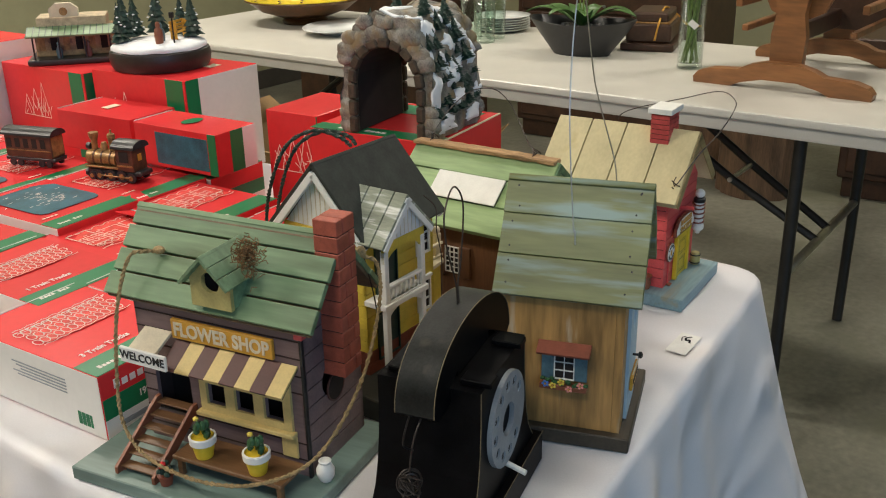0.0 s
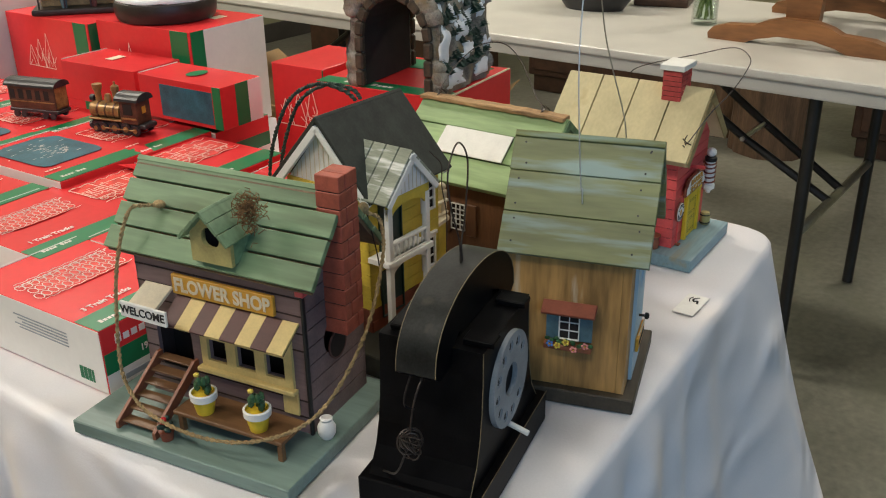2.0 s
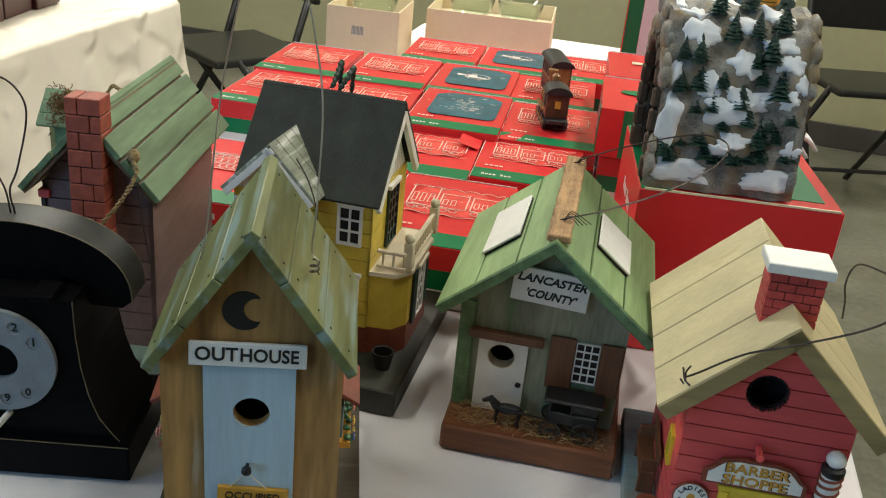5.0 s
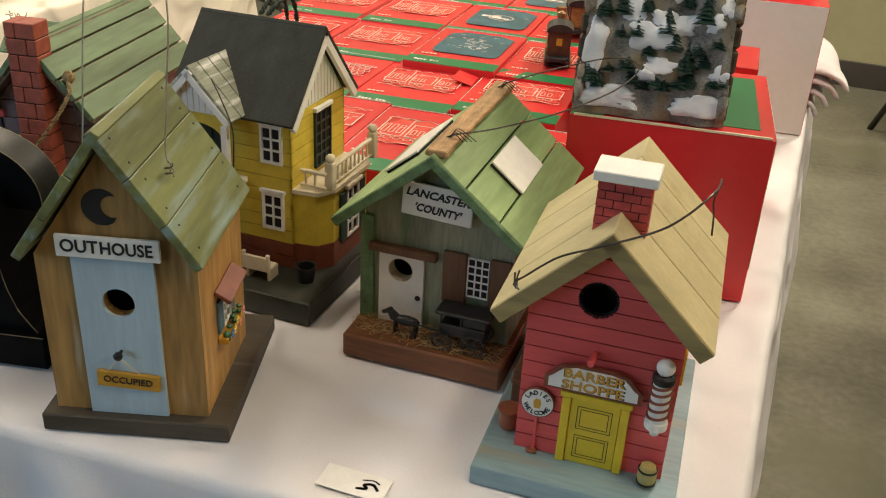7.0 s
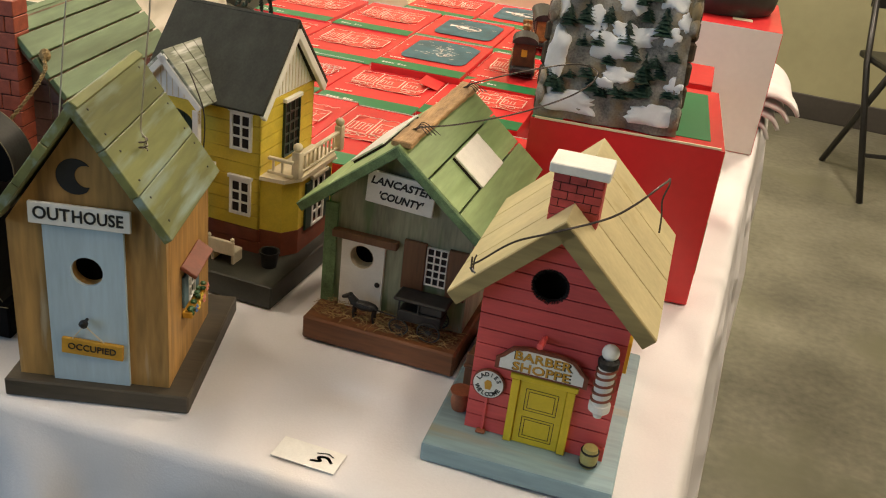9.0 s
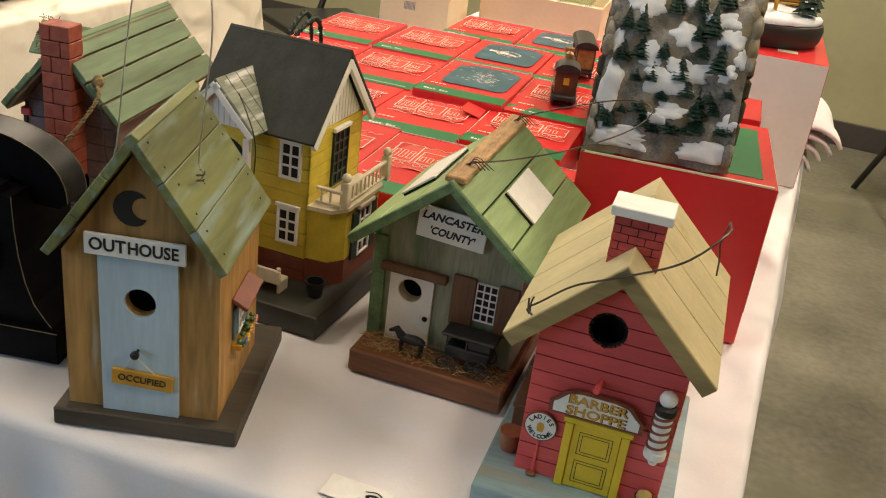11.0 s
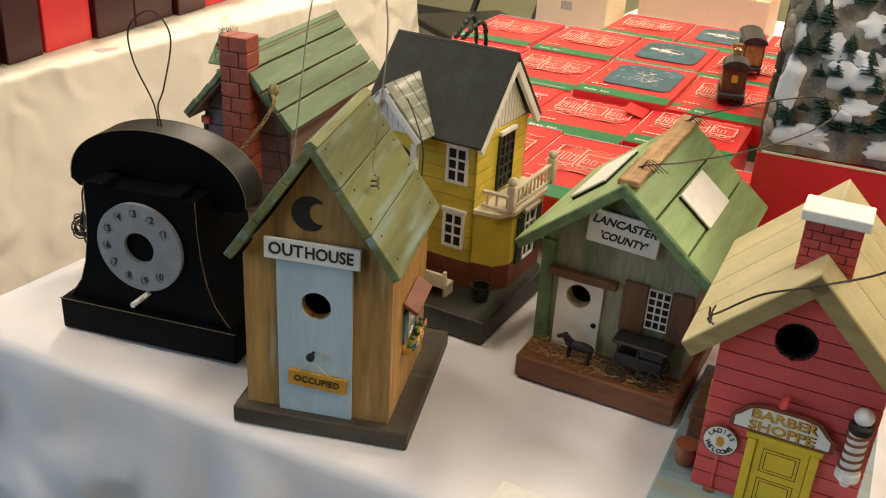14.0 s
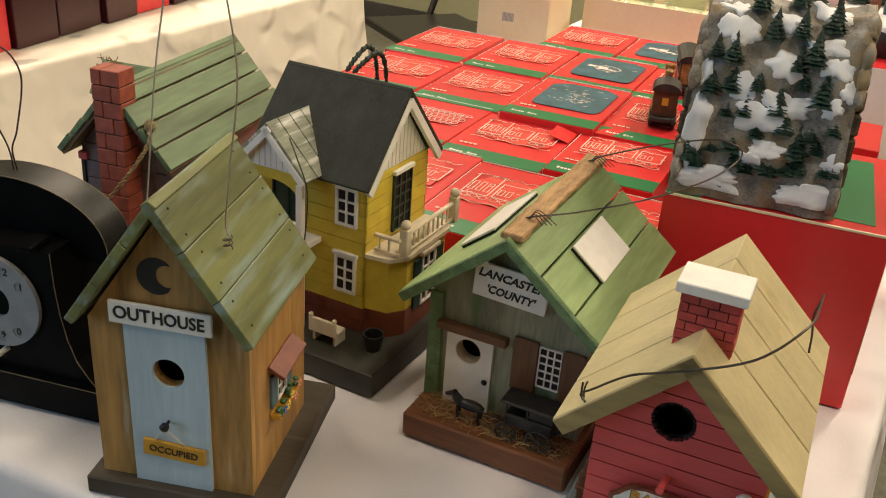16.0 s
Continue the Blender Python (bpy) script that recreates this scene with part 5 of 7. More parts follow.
    # near-black sheet painting the shade behind the dormer hole
    part("dormer_dark", box(dx - 0.015, dx + 0.015, -0.0085, -0.008, 0.166, 0.192, 0), M["dark_hole"], dm)
    for s in (-1, 1):
        ms = slope(dx, dzt, dh, dze, s)
        for k in range(3):
            ln = math.hypot(dh, dzt - dze)
            part("dormer_board", box(ln * k / 3, ln * (k + 1) / 3 - 0.0006, -0.031, 0.022, -0.003, 0, 0.0004, ms @ pose(ln * k / 3, 0, 0, 0, 2.5) @ pose(-ln * k / 3, 0, 0)), M["fs_roof"], dm)
    bm = bmesh.new()
    for k in range(240):
        c = Vector((0.043 + random.gauss(0, 0.0048), -0.004 + random.gauss(0, 0.0045), 0.2095 + random.gauss(0, 0.0048)))
        if k % 4 == 0:
            c += Vector((0.008, -0.007, -0.016)) * random.random()
        d = Vector((random.gauss(0, 1), random.gauss(0, 1), random.gauss(0, 1))).normalized() * random.uniform(0.004, 0.008)
        e = Vector((random.gauss(0, 1), random.gauss(0, 1), random.gauss(0, 1))).normalized() * 0.003
        tube([c - d * 0.5, c + e, c + d * 0.5], 0.0004, 3, bm)
    part("nest", bm, M["nest"], o, "tangled dry twig nest")["kind"] = "stuff"
    # signs and awning
    sg = part("shop_sign", box(-0.0395, 0.0632, yf - 0.0045, yf - 0.0006, 0.1205, 0.1385, 0.0006), M["ochre"], o, "ochre sign with cream lettering")
    lettering("FLOWER SHOP", 0.0172, M["cream_paint"], sg, on_front(0.0118, yf - 0.0047, 0.1293), 0.0004, 0.84, weight=0.03)
    for k in range(8):
        a, b = -0.037 + k * 0.01525, -0.037 + (k + 1) * 0.01525
        part("awning_stripe", box(a, b - 0.0001, 0.004, 0.034, -0.0011, 0.0011, 0.0002, pose(0, yf - 0.0015, 0.118) @ pose(0, 0, 0, 32) @ pose(0, -0.034, 0)), M["plum"] if k % 2 == 0 else M["straw_yellow"], o)
    part("awning_backing", box(-0.036, 0.084, 0.005, 0.0335, -0.0032, -0.0012, 0, pose(0, yf - 0.0015, 0.118) @ pose(0, 0, 0, 32) @ pose(0, -0.034, 0)), M["fs_edge"], o)
    ws = part("welcome_roof", box(-0.071, -0.0415, 0, 0.031, -0.0016, 0.0016, 0.0005, pose(0, yf - 0.001, 0.1235) @ pose(0, 0, 0, 24) @ pose(0, -0.031, 0)), M["cream_paint"], o)
    wl = part("welcome_sign", box(-0.072, -0.0235, yf - 0.0335, yf - 0.0308, 0.1055, 0.1195, 0.0005, pose(-0.048, 0, 0.112, 0, 1) @ pose(0.048, 0, -0.112)), M["white_paint"], o, "white welcome sign")
    lettering("WELCOME", 0.0105, M["black_paint"], wl, on_front(-0.048, yf - 0.0337, 0.1128, -1), 0.0003, 0.92)
    # shop window frame
    fr = [(-0.018, 0.0555), (0.0755, 0.0555), (0.0755, 0.103), (-0.018, 0.103)]
    part("window_frame", plate(fr, wins, 0.003, pose(0, yf - 0.0032, 0)), M["straw_yellow"], o, "straw-yellow shop window frame")
    part("window_sill", box(-0.021, 0.0785, yf - 0.008, yf - 0.0004, 0.0515, 0.0554, 0.0006), M["straw_yellow"], o)
    part("sill_panel", box(0.063, 0.0785, yf - 0.0028, yf - 0.0004, 0.03, 0.0513, 0.0006), M["straw_yellow"], o)
    part("corner_post", box(x1 - 0.0015, x1 + 0.0012, yf - 0.0018, yf + 0.002, 0.0131, 0.148, 0.0004), M["black_paint"], o)
    part("corner_bracket", box(x1 - 0.005, x1 + 0.003, yf - 0.003, yf + 0.006, 0.1425, 0.1495, 0.0006), M["red_paint"], o)
    # deck, stairs and pots
    part("deck", box(-0.021, 0.089, -0.050, yf - 0.0086, 0.0285, 0.0325, 0.0008), M["deck_wood"], o, "brown wooden porch deck")
    for x in (-0.017, 0.083):
        part("deck_post", box(x, x + 0.005, -0.049, -0.044, 0.0131, 0.0284, 0.0005), M["deck_wood"], o)
    st = part("staircase", box(-0.0655, -0.0635, -0.062, -0.0605, 0.0131, 0.0135, 0), M["cedar"], o, "cedar-brown staircase with six treads")
    for k in range(6):
        f = k / 5
        part("tread", box(-0.0655, -0.0285, -0.0645 + f * 0.0515, -0.0545 + f * 0.0515, 0.0175 + f * 0.034, 0.0192 + f * 0.034, 0.0004), M["deck_wood"], st)
    for x in (-0.0685, -0.0285):
        part("stringer", plate([(-0.069, 0.0131), (-0.0615, 0.0131), (-0.0065, 0.049), (-0.0065, 0.0575), (-0.0115, 0.0575), (-0.069, 0.0195)], (), 0.003, pose(x + 0.003, 0, 0, 0, 0, 90)), M["cedar"], st)
    for px, py in ((0.0055, -0.0395), (0.0605, -0.0405)):
        pt = part("flower_pot", lathe([(0.0072, 0), (0.0098, 0.0135), (0.0108, 0.0138), (0.0112, 0.0195), (0.0098, 0.0198), (0.009, 0.0165), (0, 0.0165)], 20, pose(px, py, 0.0326)), M["yellow"], o, "yellow pot with white rim and cactus", smooth=40)
        part("pot_rim", lathe([(0.0106, 0.0139), (0.0113, 0.0139), (0.0115, 0.0197), (0.0098, 0.0203), (0.0096, 0.0196), (0.0105, 0.019)], 20, pose(px, py, 0.0326)), M["white_paint"], pt, smooth=40)
        bm = bmesh.new()
        for k in range(9):
            a = k * 2.4
            ball((px + 0.0045 * math.cos(a), py + 0.0045 * math.sin(a), 0.0326 + 0.022 + (k % 3) * 0.0045), 0.0038, bm, (0.8, 0.8, 1.35), 1)
        part("cactus", bm, M["green_leaf"], pt)
        part("blossom", ball((px - 0.003, py - 0.002, 0.0326 + 0.036), 0.0028, None, (1, 1, 0.8), 1), M["petal_yellow"], pt)
    sp = part("red_flower_pot", lathe([(0.0048, 0), (0.0062, 0.008), (0.0068, 0.0082), (0.0068, 0.0095), (0, 0.009)], 16, pose(-0.018, -0.063, 0.0131)), M["rust"], o, smooth=40)
    bm = bmesh.new()
    for k in range(12):
        ball((-0.018 + random.gauss(0, 0.0032), -0.063 + random.gauss(0, 0.0032), 0.025 + random.gauss(0, 0.0028)), 0.0026, bm, (1, 1, 1), 1)
    part("leaves", bm, M["pine_green"], sp)
    part("red_blossom", ball((-0.019, -0.064, 0.0315), 0.0033, None, (1, 1, 1.2), 1), M["box_red"], sp)
    part("jar", lathe([(0.005, 0.0131), (0.0075, 0.018), (0.0078, 0.024), (0.0055, 0.0285), (0.0045, 0.0295), (0.0055, 0.032), (0.004, 0.033), (0, 0.0325)], 18, pose(0.101, -0.004, 0)), M["white_paint"], o, "small white jar", smooth=40)
    # jute rope from one slope, slack over the porch, to the chimney side
    part("jute_rope", twist([(-0.057, 0.0065, 0.190), (-0.066, -0.001, 0.1915), (-0.0745, -0.012, 0.188), (-0.077, -0.030, 0.15), (-0.078, -0.040, 0.10), (-0.066, -0.054, 0.055), (-0.03, -0.0655, 0.0355), (0.03, -0.068, 0.031), (0.08, -0.056, 0.038), (0.112, -0.026, 0.055), (0.126, 0.02, 0.10), (0.122, 0.062, 0.15), (0.1125, 0.078, 0.178), (0.102, 0.072, 0.187)], 0.0019, 60, 12), M["jute"], o, "slack jute rope hanging across the front")
    part("rope_knot", ball((-0.057, 0.0065, 0.1915), 0.0045, None, (1.3, 1, 0.8), 2), M["jute"], o)
    part("rope_knot", ball((0.1, 0.0725, 0.189), 0.005, None, (1, 1, 1.2), 2), M["jute"], o)
    part("wire", tube(curve_pts([(0.102, 0.074, 0.186), (0.108, 0.08, 0.14), (0.106, 0.085, 0.1)], 6), 0.0006, 5), M["wire"], o)
    return o


def phone():
    o = thing("telephone_birdhouse", "worn black wooden rotary telephone birdhouse with grey dial", "birdhouse", pose(0.3713, 0.3915, T, 0, 0, 13.5))
    part("base_block", box(-0.083, 0.083, -0.048, 0.048, 0, 0.029, 0.0014), M["phone_black"], o)

    def prof(s):
        return [(s * 0.0500, 0.1375), (s * 0.0505, 0.112), (s * 0.0525, 0.088), (s * 0.0565, 0.066), (s * 0.0625, 0.048), (s * 0.072, 0.034), (s * 0.076, 0.0292)]
    body = prof(-1)[::-1] + prof(1)
    part("body", plate(body, [], 0.082, pose(-0.001, -0.041, 0)), M["phone_black"], o)
    # handset: a deep arch lying across the top
    top = [(0.0805 * math.cos(a), 0.128 + 0.0525 * max(0.0, math.sin(a)) ** 0.85) for a in [math.pi * k / 26 for k in range(27)]]
    low = [(-0.0735, 0.1225), (-0.052, 0.1235), (-0.044, 0.140), (-0.03, 0.1462), (0.03, 0.1462), (0.044, 0.140), (0.052, 0.1235), (0.0735, 0.1225)]
    hs = part("handset", plate(top + low, (), 0.030, pose(0.0, -0.017, 0.0)), M["phone_black"], o, "arched black handset with rubbed edges")
    for y in (-0.0171, 0.0131):
        part("rubbed_edge", tube([(x, y, z) for x, z in top], 0.00045, 4), M["worn_edge"], hs)
    skin = bmesh.new()
    for k in range(26):
        (a, b), (c, d) = top[k], top[k + 1]
        vs = [skin.verts.new(v) for v in ((a * 1.0015, -0.0165, b + 0.0003), (c * 1.0015, -0.0165, d + 0.0003), (c * 1.0015, 0.0125, d + 0.0003), (a * 1.0015, 0.0125, b + 0.0003))]
        skin.faces.new(vs)
    bmesh.ops.remove_doubles(skin, verts=skin.verts, dist=1e-5)
    part("handset_top", skin, M["worn_top"], hs, smooth=True)
    for x in (-0.036, 0.030):
        for y0, y1 in ((-0.046, -0.022), (0.018, 0.036)):
            part("cradle_bar", box(x - 0.0075, x + 0.0075, y0, y1, 0.1376, 0.1425, 0.0008), M["phone_black"], o)
    part("cradle", box(-0.034, 0.034, -0.016, 0.012, 0.1376, 0.147, 0.0008), M["phone_black"], o)
    # dial
    fy = -0.0412
    holes = []
    nums = "1234567890"
    cx, cz, R = -0.002, 0.09, 0.0385
    for k in range(10):
        a = radians(33 + k * 30.5)
        holes.append((cx + 0.0295 * math.cos(a), cz + 0.0295 * math.sin(a)))
    d = part("dial", plate(ring_pts(cx, cz, R, 48), [ring_pts(cx, cz, 0.0135, 28)] + [ring_pts(h[0], h[1], 0.0047, 16) for h in holes], 0.004, pose(0, fy - 0.0042, 0)), M["dial_grey"], o, "grey rotary dial with numbered finger holes")
    for k, h in enumerate(holes):
        cup = part("finger_hole", plate(ring_pts(h[0], h[1], 0.0047, 16), (), 0.0008, pose(0, fy - 0.0032, 0)), M["dial_grey"], d)
        lettering(nums[k], 0.0082, M["black_paint"], cup, on_front(h[0], fy - 0.0034, h[1]), 0.0002, 1.0)
    # shallow cup in the dial middle, coloured near-black as the shade of a hole
    part("entrance_hole", lathe([(0.0135, 0), (0.0135, 0.0045), (0.0, 0.0045)], 28, pose(cx, fy, cz, -90)), M["dark_hole"], d)
    part("finger_stop", tube([(cx + 0.003, fy, 0.0475), (cx - 0.001, fy - 0.019, 0.0445)], 0.0023, 10), M["white_paint"], o, smooth=40)
    for s in (-1, 1):
        part("rubbed_edge", tube([(x - 0.001, -0.0412, z) for x, z in prof(s)], 0.0004, 4), M["worn_edge"], o)
    part("rubbed_edge", tube([(-0.083, -0.048, 0.0289), (0.083, -0.048, 0.0289)], 0.0004, 4), M["worn_edge"], o)
    part("wire", tube(curve_pts([(-0.002, -0.004, 0.180), (-0.005, -0.004, 0.200), (-0.02, -0.004, 0.232), (-0.022, -0.003, 0.258), (-0.002, -0.002, 0.273), (0.014, -0.003, 0.255), (0.006, -0.004, 0.215), (-0.001, -0.004, 0.197), (0.001, -0.004, 0.180)], 8), 0.0007, 5), M["wire"], o, "dark wire hanging loop")
    loops = []
    for i in range(180):
        a = 2 * math.pi * i / 18
        r = 0.008 + 0.002 * math.sin(i * 0.11)
        tip = Euler((0.8 * math.sin(i * 0.035), 1.2 + 0.7 * math.cos(i * 0.05), 0)).to_matrix()
        loops.append(Vector((-0.088, 0.0, 0.072 + i * 0.000045)) + tip @ Vector((r * math.cos(a), r * math.sin(a), 0)))
    coil = part("cord_coil", tube(loops, 0.0007, 4), M["wire"], o, "tangle of dark cord wire")
    part("cord", tube(curve_pts([(-0.074, -0.004, 0.123), (-0.083, -0.002, 0.110), (-0.086, 0.0, 0.092), (-0.088, 0.0, 0.076)], 8), 0.0008, 5), M["wire"], o)
    part("cord", tube(curve_pts([(-0.071, 0.006, 0.123), (-0.076, 0.01, 0.1), (-0.06, 0.01, 0.084)], 8), 0.0008, 5), M["wire"], o)
    part("cord", tube(curve_pts([(-0.09, 0.002, 0.07), (-0.092, 0.01, 0.05), (-0.074, 0.03, 0.033)], 8), 0.0008, 5), M["wire"], o)
    return o


outhouse(), barber_shop(), county_house(), victorian(), flower_shop(), phone()

card = thing("price_card", "small white price card with dark handwriting lying on the cloth", "price card", pose(0.7376, 0.3482, T, 0, 0, 1.4))
part("paper", box(-0.0242, 0.0242, -0.0115, 0.0115, 0, 0.0006, 0), M["white_paint"], card)
bm = bmesh.new()
ribbon(bm, curve_pts([(0.004, -0.005), (0.010, -0.003), (0.0075, 0.0), (0.013, 0.002), (0.018, -0.002)], 5), 0.0022, 0.0009)
ribbon(bm, curve_pts([(0.005, 0.004), (0.012, 0.006), (0.017, 0.004)], 5), 0.0012, 0.0009)
part("handwriting", bm, M["black_paint"], card)


# ---- cartons on the table ----
def train_art(bm, w, h):
    """Line drawing of a small train, in a w by h field round the middle."""
    lw = 0.0016
    for k in range(3):
        x0 = -w / 2 + k * w / 3
        hh = h * (0.42 if k else 0.6)
        ribbon(bm, [(x0 + 0.002, -h * 0.2), (x0 + w / 3 - 0.003, -h * 0.2), (x0 + w / 3 - 0.003, hh - h * 0.2), (x0 + 0.002, hh - h * 0.2)], lw, 0, True)
        for j in range(2 + (k == 0)):
            ribbon(bm, [(x0 + 0.005 + j * 0.009, -h * 0.1), (x0 + 0.010 + j * 0.009, -h * 0.1), (x0 + 0.010 + j * 0.009, hh * 0.6 - h * 0.2), (x0 + 0.005 + j * 0.009, hh * 0.6 - h * 0.2)], lw * 0.7, 0, True)
            ribbon(bm, [(x0 + 0.008 + j * 0.011 + 0.0045 * math.cos(a), -h * 0.27 + 0.0045 * math.sin(a)) for a in [2 * math.pi * i / 12 for i in range(13)]], lw * 0.9)
    cloud = [(-w / 2 + w * t, h * 0.36 + 0.005 * abs(math.sin(t * 17))) for t in [i / 40 for i in range(41)]]
    ribbon(bm, cloud, lw)
    ribbon(bm, [(-w / 2 + w * t, -h * 0.42 + 0.002 * math.sin(t * 19)) for t in [i / 30 for i in range(31)]], lw)
    for k in range(22):
        x, y = random.uniform(-w / 2, w / 2), random.uniform(-h * 0.4, h * 0.4)
        ribbon(bm, [(x, y), (x + random.uniform(-0.006, 0.006), y + random.uniform(-0.003, 0.003))], lw * 0.8)


def lace_art(bm, w, h):
    lw = 0.0010
    n = 13
    for row in range(3):
        for k in range(n):
            cx, cy = -w / 2 + w * (k + 0.5 * (row % 2)) / n, -h * 0.25 + row * h * 0.25
            ribbon(bm, [(cx + 0.0040 * math.cos(a), cy + h * 0.11 * math.sin(a)) for a in [2 * math.pi * i / 9 for i in range(10)]], lw)
    for k in range(18):
        x = -w / 2 + w * k / 17
        ribbon(bm, [(x, h * 0.34), (x + 0.0022, h * 0.34)], 0.0022)
    for y in (-h * 0.42, h * 0.28, h * 0.42):
        ribbon(bm, [(-w / 2 + w * i / 24, y + 0.0012 * math.sin(i * 1.9)) for i in range(25)], lw)


def carton(x, y, w, d, h, z0, turn, art, label, face="bands", stripe=0.034, words="", flap=False):
    """A red gift carton: x, y is its near left corner."""
    c = Matrix.Rotation(radians(turn), 3, "Z") @ Vector((w / 2, d / 2, 0))
    o = thing("gift_carton", label, "box", pose(x + c.x, y + c.y, z0, 0, 0, turn), "red gift cartons")
    W, D = w / 2, d / 2
    body = box(-W, W, -D, D, 0, h, 0.0008)
    for v in body.verts:
        v.co.z += 0.0012 * noise.noise(Vector((v.co.x * 12 + x * 50, v.co.y * 12, y * 30))) * (1 if v.co.z > h / 2 else 0)
    part("carton_body", body, M["box_red"], o)
    e = 0.00045
    top = h + e + 0.0007
    if stripe:
        part("green_band", box(-W + 0.0006, W - 0.0006, -D + 0.0006, -D + stripe, h - 0.001, h + 0.0006, 0), M["box_green"], o)
    # front: red above, green below, white foot; white west side
    if face == "bands":
        part("front_band", box(-W + 0.0008, W - 0.0008, -D - e, -D + 0.001, h * 0.30, h * 0.62, 0), M["box_green"], o)
        part("front_foot", box(-W + 0.0008, W - 0.0008, -D - e, -D + 0.001, 0.0008, h * 0.299, 0), M["box_white"], o)
        part("white_side", box(-W - e, -W + 0.001, -D + 0.0008, D - 0.0008, 0.0008, h - 0.0008, 0), M["box_white"], o)
    # a line of small white print on the band, drawn as bars
    bm = bmesh.new()
    for k in range(8):
        xx = -W + 0.012 + k * 0.0046
        if k == 4:
            continue
        hh = 0.006 if k in (0, 5) else 0.0042
        box(xx, xx + 0.0034, -D + stripe * 0.32, -D + stripe * 0.32 + hh, h + 0.0007, h + 0.0009, 0, None, bm)
    if stripe:
        part("print_line", bm, M["print_white"], o)
    else:
        bm.free()
    cy = stripe / 2 + 0.004
    art_w, art_h = w * 0.80, (d - stripe) * 0.60
    bm = bmesh.new()
    mat = M["print_pink"]
    if art in ("train", "lace"):
        edge = []
        for i in range(36):
            a = 2 * math.pi * i / 36
            r = 1 + 0.10 * math.sin(3 * a + x * 40) + 0.07 * math.sin(7 * a)
            edge.append((max(-1, min(1, 1.2 * r * math.cos(a))) * art_w * 0.46, max(-1, min(1, 1.2 * r * math.sin(a))) * art_h * (0.40 if art == "train" else 0.27)))
        part("picture_ground", plate(edge, (), 0.0003, pose(0.002, cy, h + 0.0013) @ pose(0, 0, 0, -90)), M["print_fill"], o)
        top += 0.0007
    if art == "train":
        train_art(bm, art_w, art_h)
    elif art == "lace":
        lace_art(bm, art_w, art_h * 0.62)
        mat = M["print_white"]
    elif art in ("blue", "logo"):
        pts = []
        for i in range(40):
            a = 2 * math.pi * i / 40
            r = 1 + 0.07 * math.sin(5 * a)
            pts.append((max(-1, min(1, 1.25 * r * math.cos(a))) * art_w * 0.47, max(-1, min(1, 1.25 * r * math.sin(a))) * art_h * 0.62))
        part("picture_panel", plate(pts, (), 0.0004, pose(0.004, cy, h + 0.0014) @ pose(0, 0, 0, -90)), M["print_blue"], o)
        for k in range(46 if art == "blue" else 8):
            px, py = random.gauss(0, art_w * 0.18), random.gauss(0, art_h * 0.2)
            ribbon(bm, [(px, py), (px + random.uniform(0.002, 0.007), py + random.uniform(-0.001, 0.001))], 0.0016)
        if art == "logo":
            ribbon(bm, [(0.02 * math.cos(a), 0.016 * math.sin(a)) for a in [2 * math.pi * i / 20 for i in range(21)]], 0.003)
            ribbon(bm, [(-0.03, 0.004), (-0.005, 0.004)], 0.010)
            ribbon(bm, [(-0.012, -0.004), (0.012, -0.006)], 0.006)
        mat = M["print_white"]
        top += 0.0008
    elif art == "label":
        box(-0.014, 0.014, 0.0, 0.016, 0, 0.0004, 0, None, bm)
        mat = M["cream_paint"]
    elif art == "oval":
        ball((0, 0, 0), 0.013, bm, (1.5, 1, 0.02), 2)
        mat = M["box_green"]
    if art and bm.verts:
        bmesh.ops.translate(bm, vec=(0.002, cy, top), verts=bm.verts)
        part("printed_picture", bm, mat, o)
    else:
        bm.free()
    if words:
        lettering(words, 0.0105, M["print_white"], o, pose(-W * 0.30, -D + stripe + 0.011, h + 0.0012), 0.0002, 0.9)
    elif art in ("train", "blue"):
        bm = bmesh.new()
        for k in range(4):
            box(-W + 0.012 + k * 0.006, -W + 0.0165 + k * 0.006, -D + stripe + 0.010, -D + stripe + 0.0135, h + 0.001, h + 0.0012, 0, None, bm)
        part("print_line", bm, M["print_pink"], o)
    # flap joint at the back and east edges
    part("flap_edge", box(-W + 0.002, W - 0.002, D - 0.0012, D - 0.0002, h + 0.0002, h + 0.0013, 0), M["box_white"], o)
    if flap:
        part("lifted_flap", box(-0.028, 0.0, -0.02, 0.02, 0, 0.0006, 0, pose(W, D * 0.5, h + 0.0012) @ pose(0, 0, 0, 0, 14)), M["box_red"], o)
    return o


BW, BD, BH = 0.130, 0.197, 0.0665
A4 = 4.0
lab = "glossy red gift carton with green band and white line drawing"
boxA = carton(0.261, 0.708, BW, BD, BH, T, A4, "lace", "red and white train track carton with green bands", words="3 Train Tracks")
carton(0.394, 0.704, BW, BD, BH, T, A4, "train", lab)
carton(0.526, 0.704, BW, BD, BH, T, A4, "train", lab)
carton(0.663, 0.723, 0.098, BD, BH - 0.004, T, A4, "train", lab)
carton(0.318, 0.892, BW, 0.186, BH, T, A4 - 1, "lace", "red and white train track carton with green bands", words="1 Train Tracks")
carton(0.45, 0.902, BW, 0.18, BH - 0.002, T, A4 + 1, "train", lab, flap=True)
carton(0.58, 0.926, BW, 0.17, BH, T, A4, "train", lab)
carton(0.178, 1.064, BW, BD, BH - 0.001, T, A4, "train", lab)
carton(0.317, 1.066, BW, BD, BH, T, A4 + 1, "train", lab)
carton(0.455, 1.065, BW, BD, BH + 0.008, T, A4, "blue", "red carton with a blue night picture and green band")
carton(0.585, 1.078, BW, BD, BH + 0.003, T, A4, "train", lab)
carton(0.72, 1.084, 0.112, 0.1, BH - 0.001, T, A4, "train", lab)
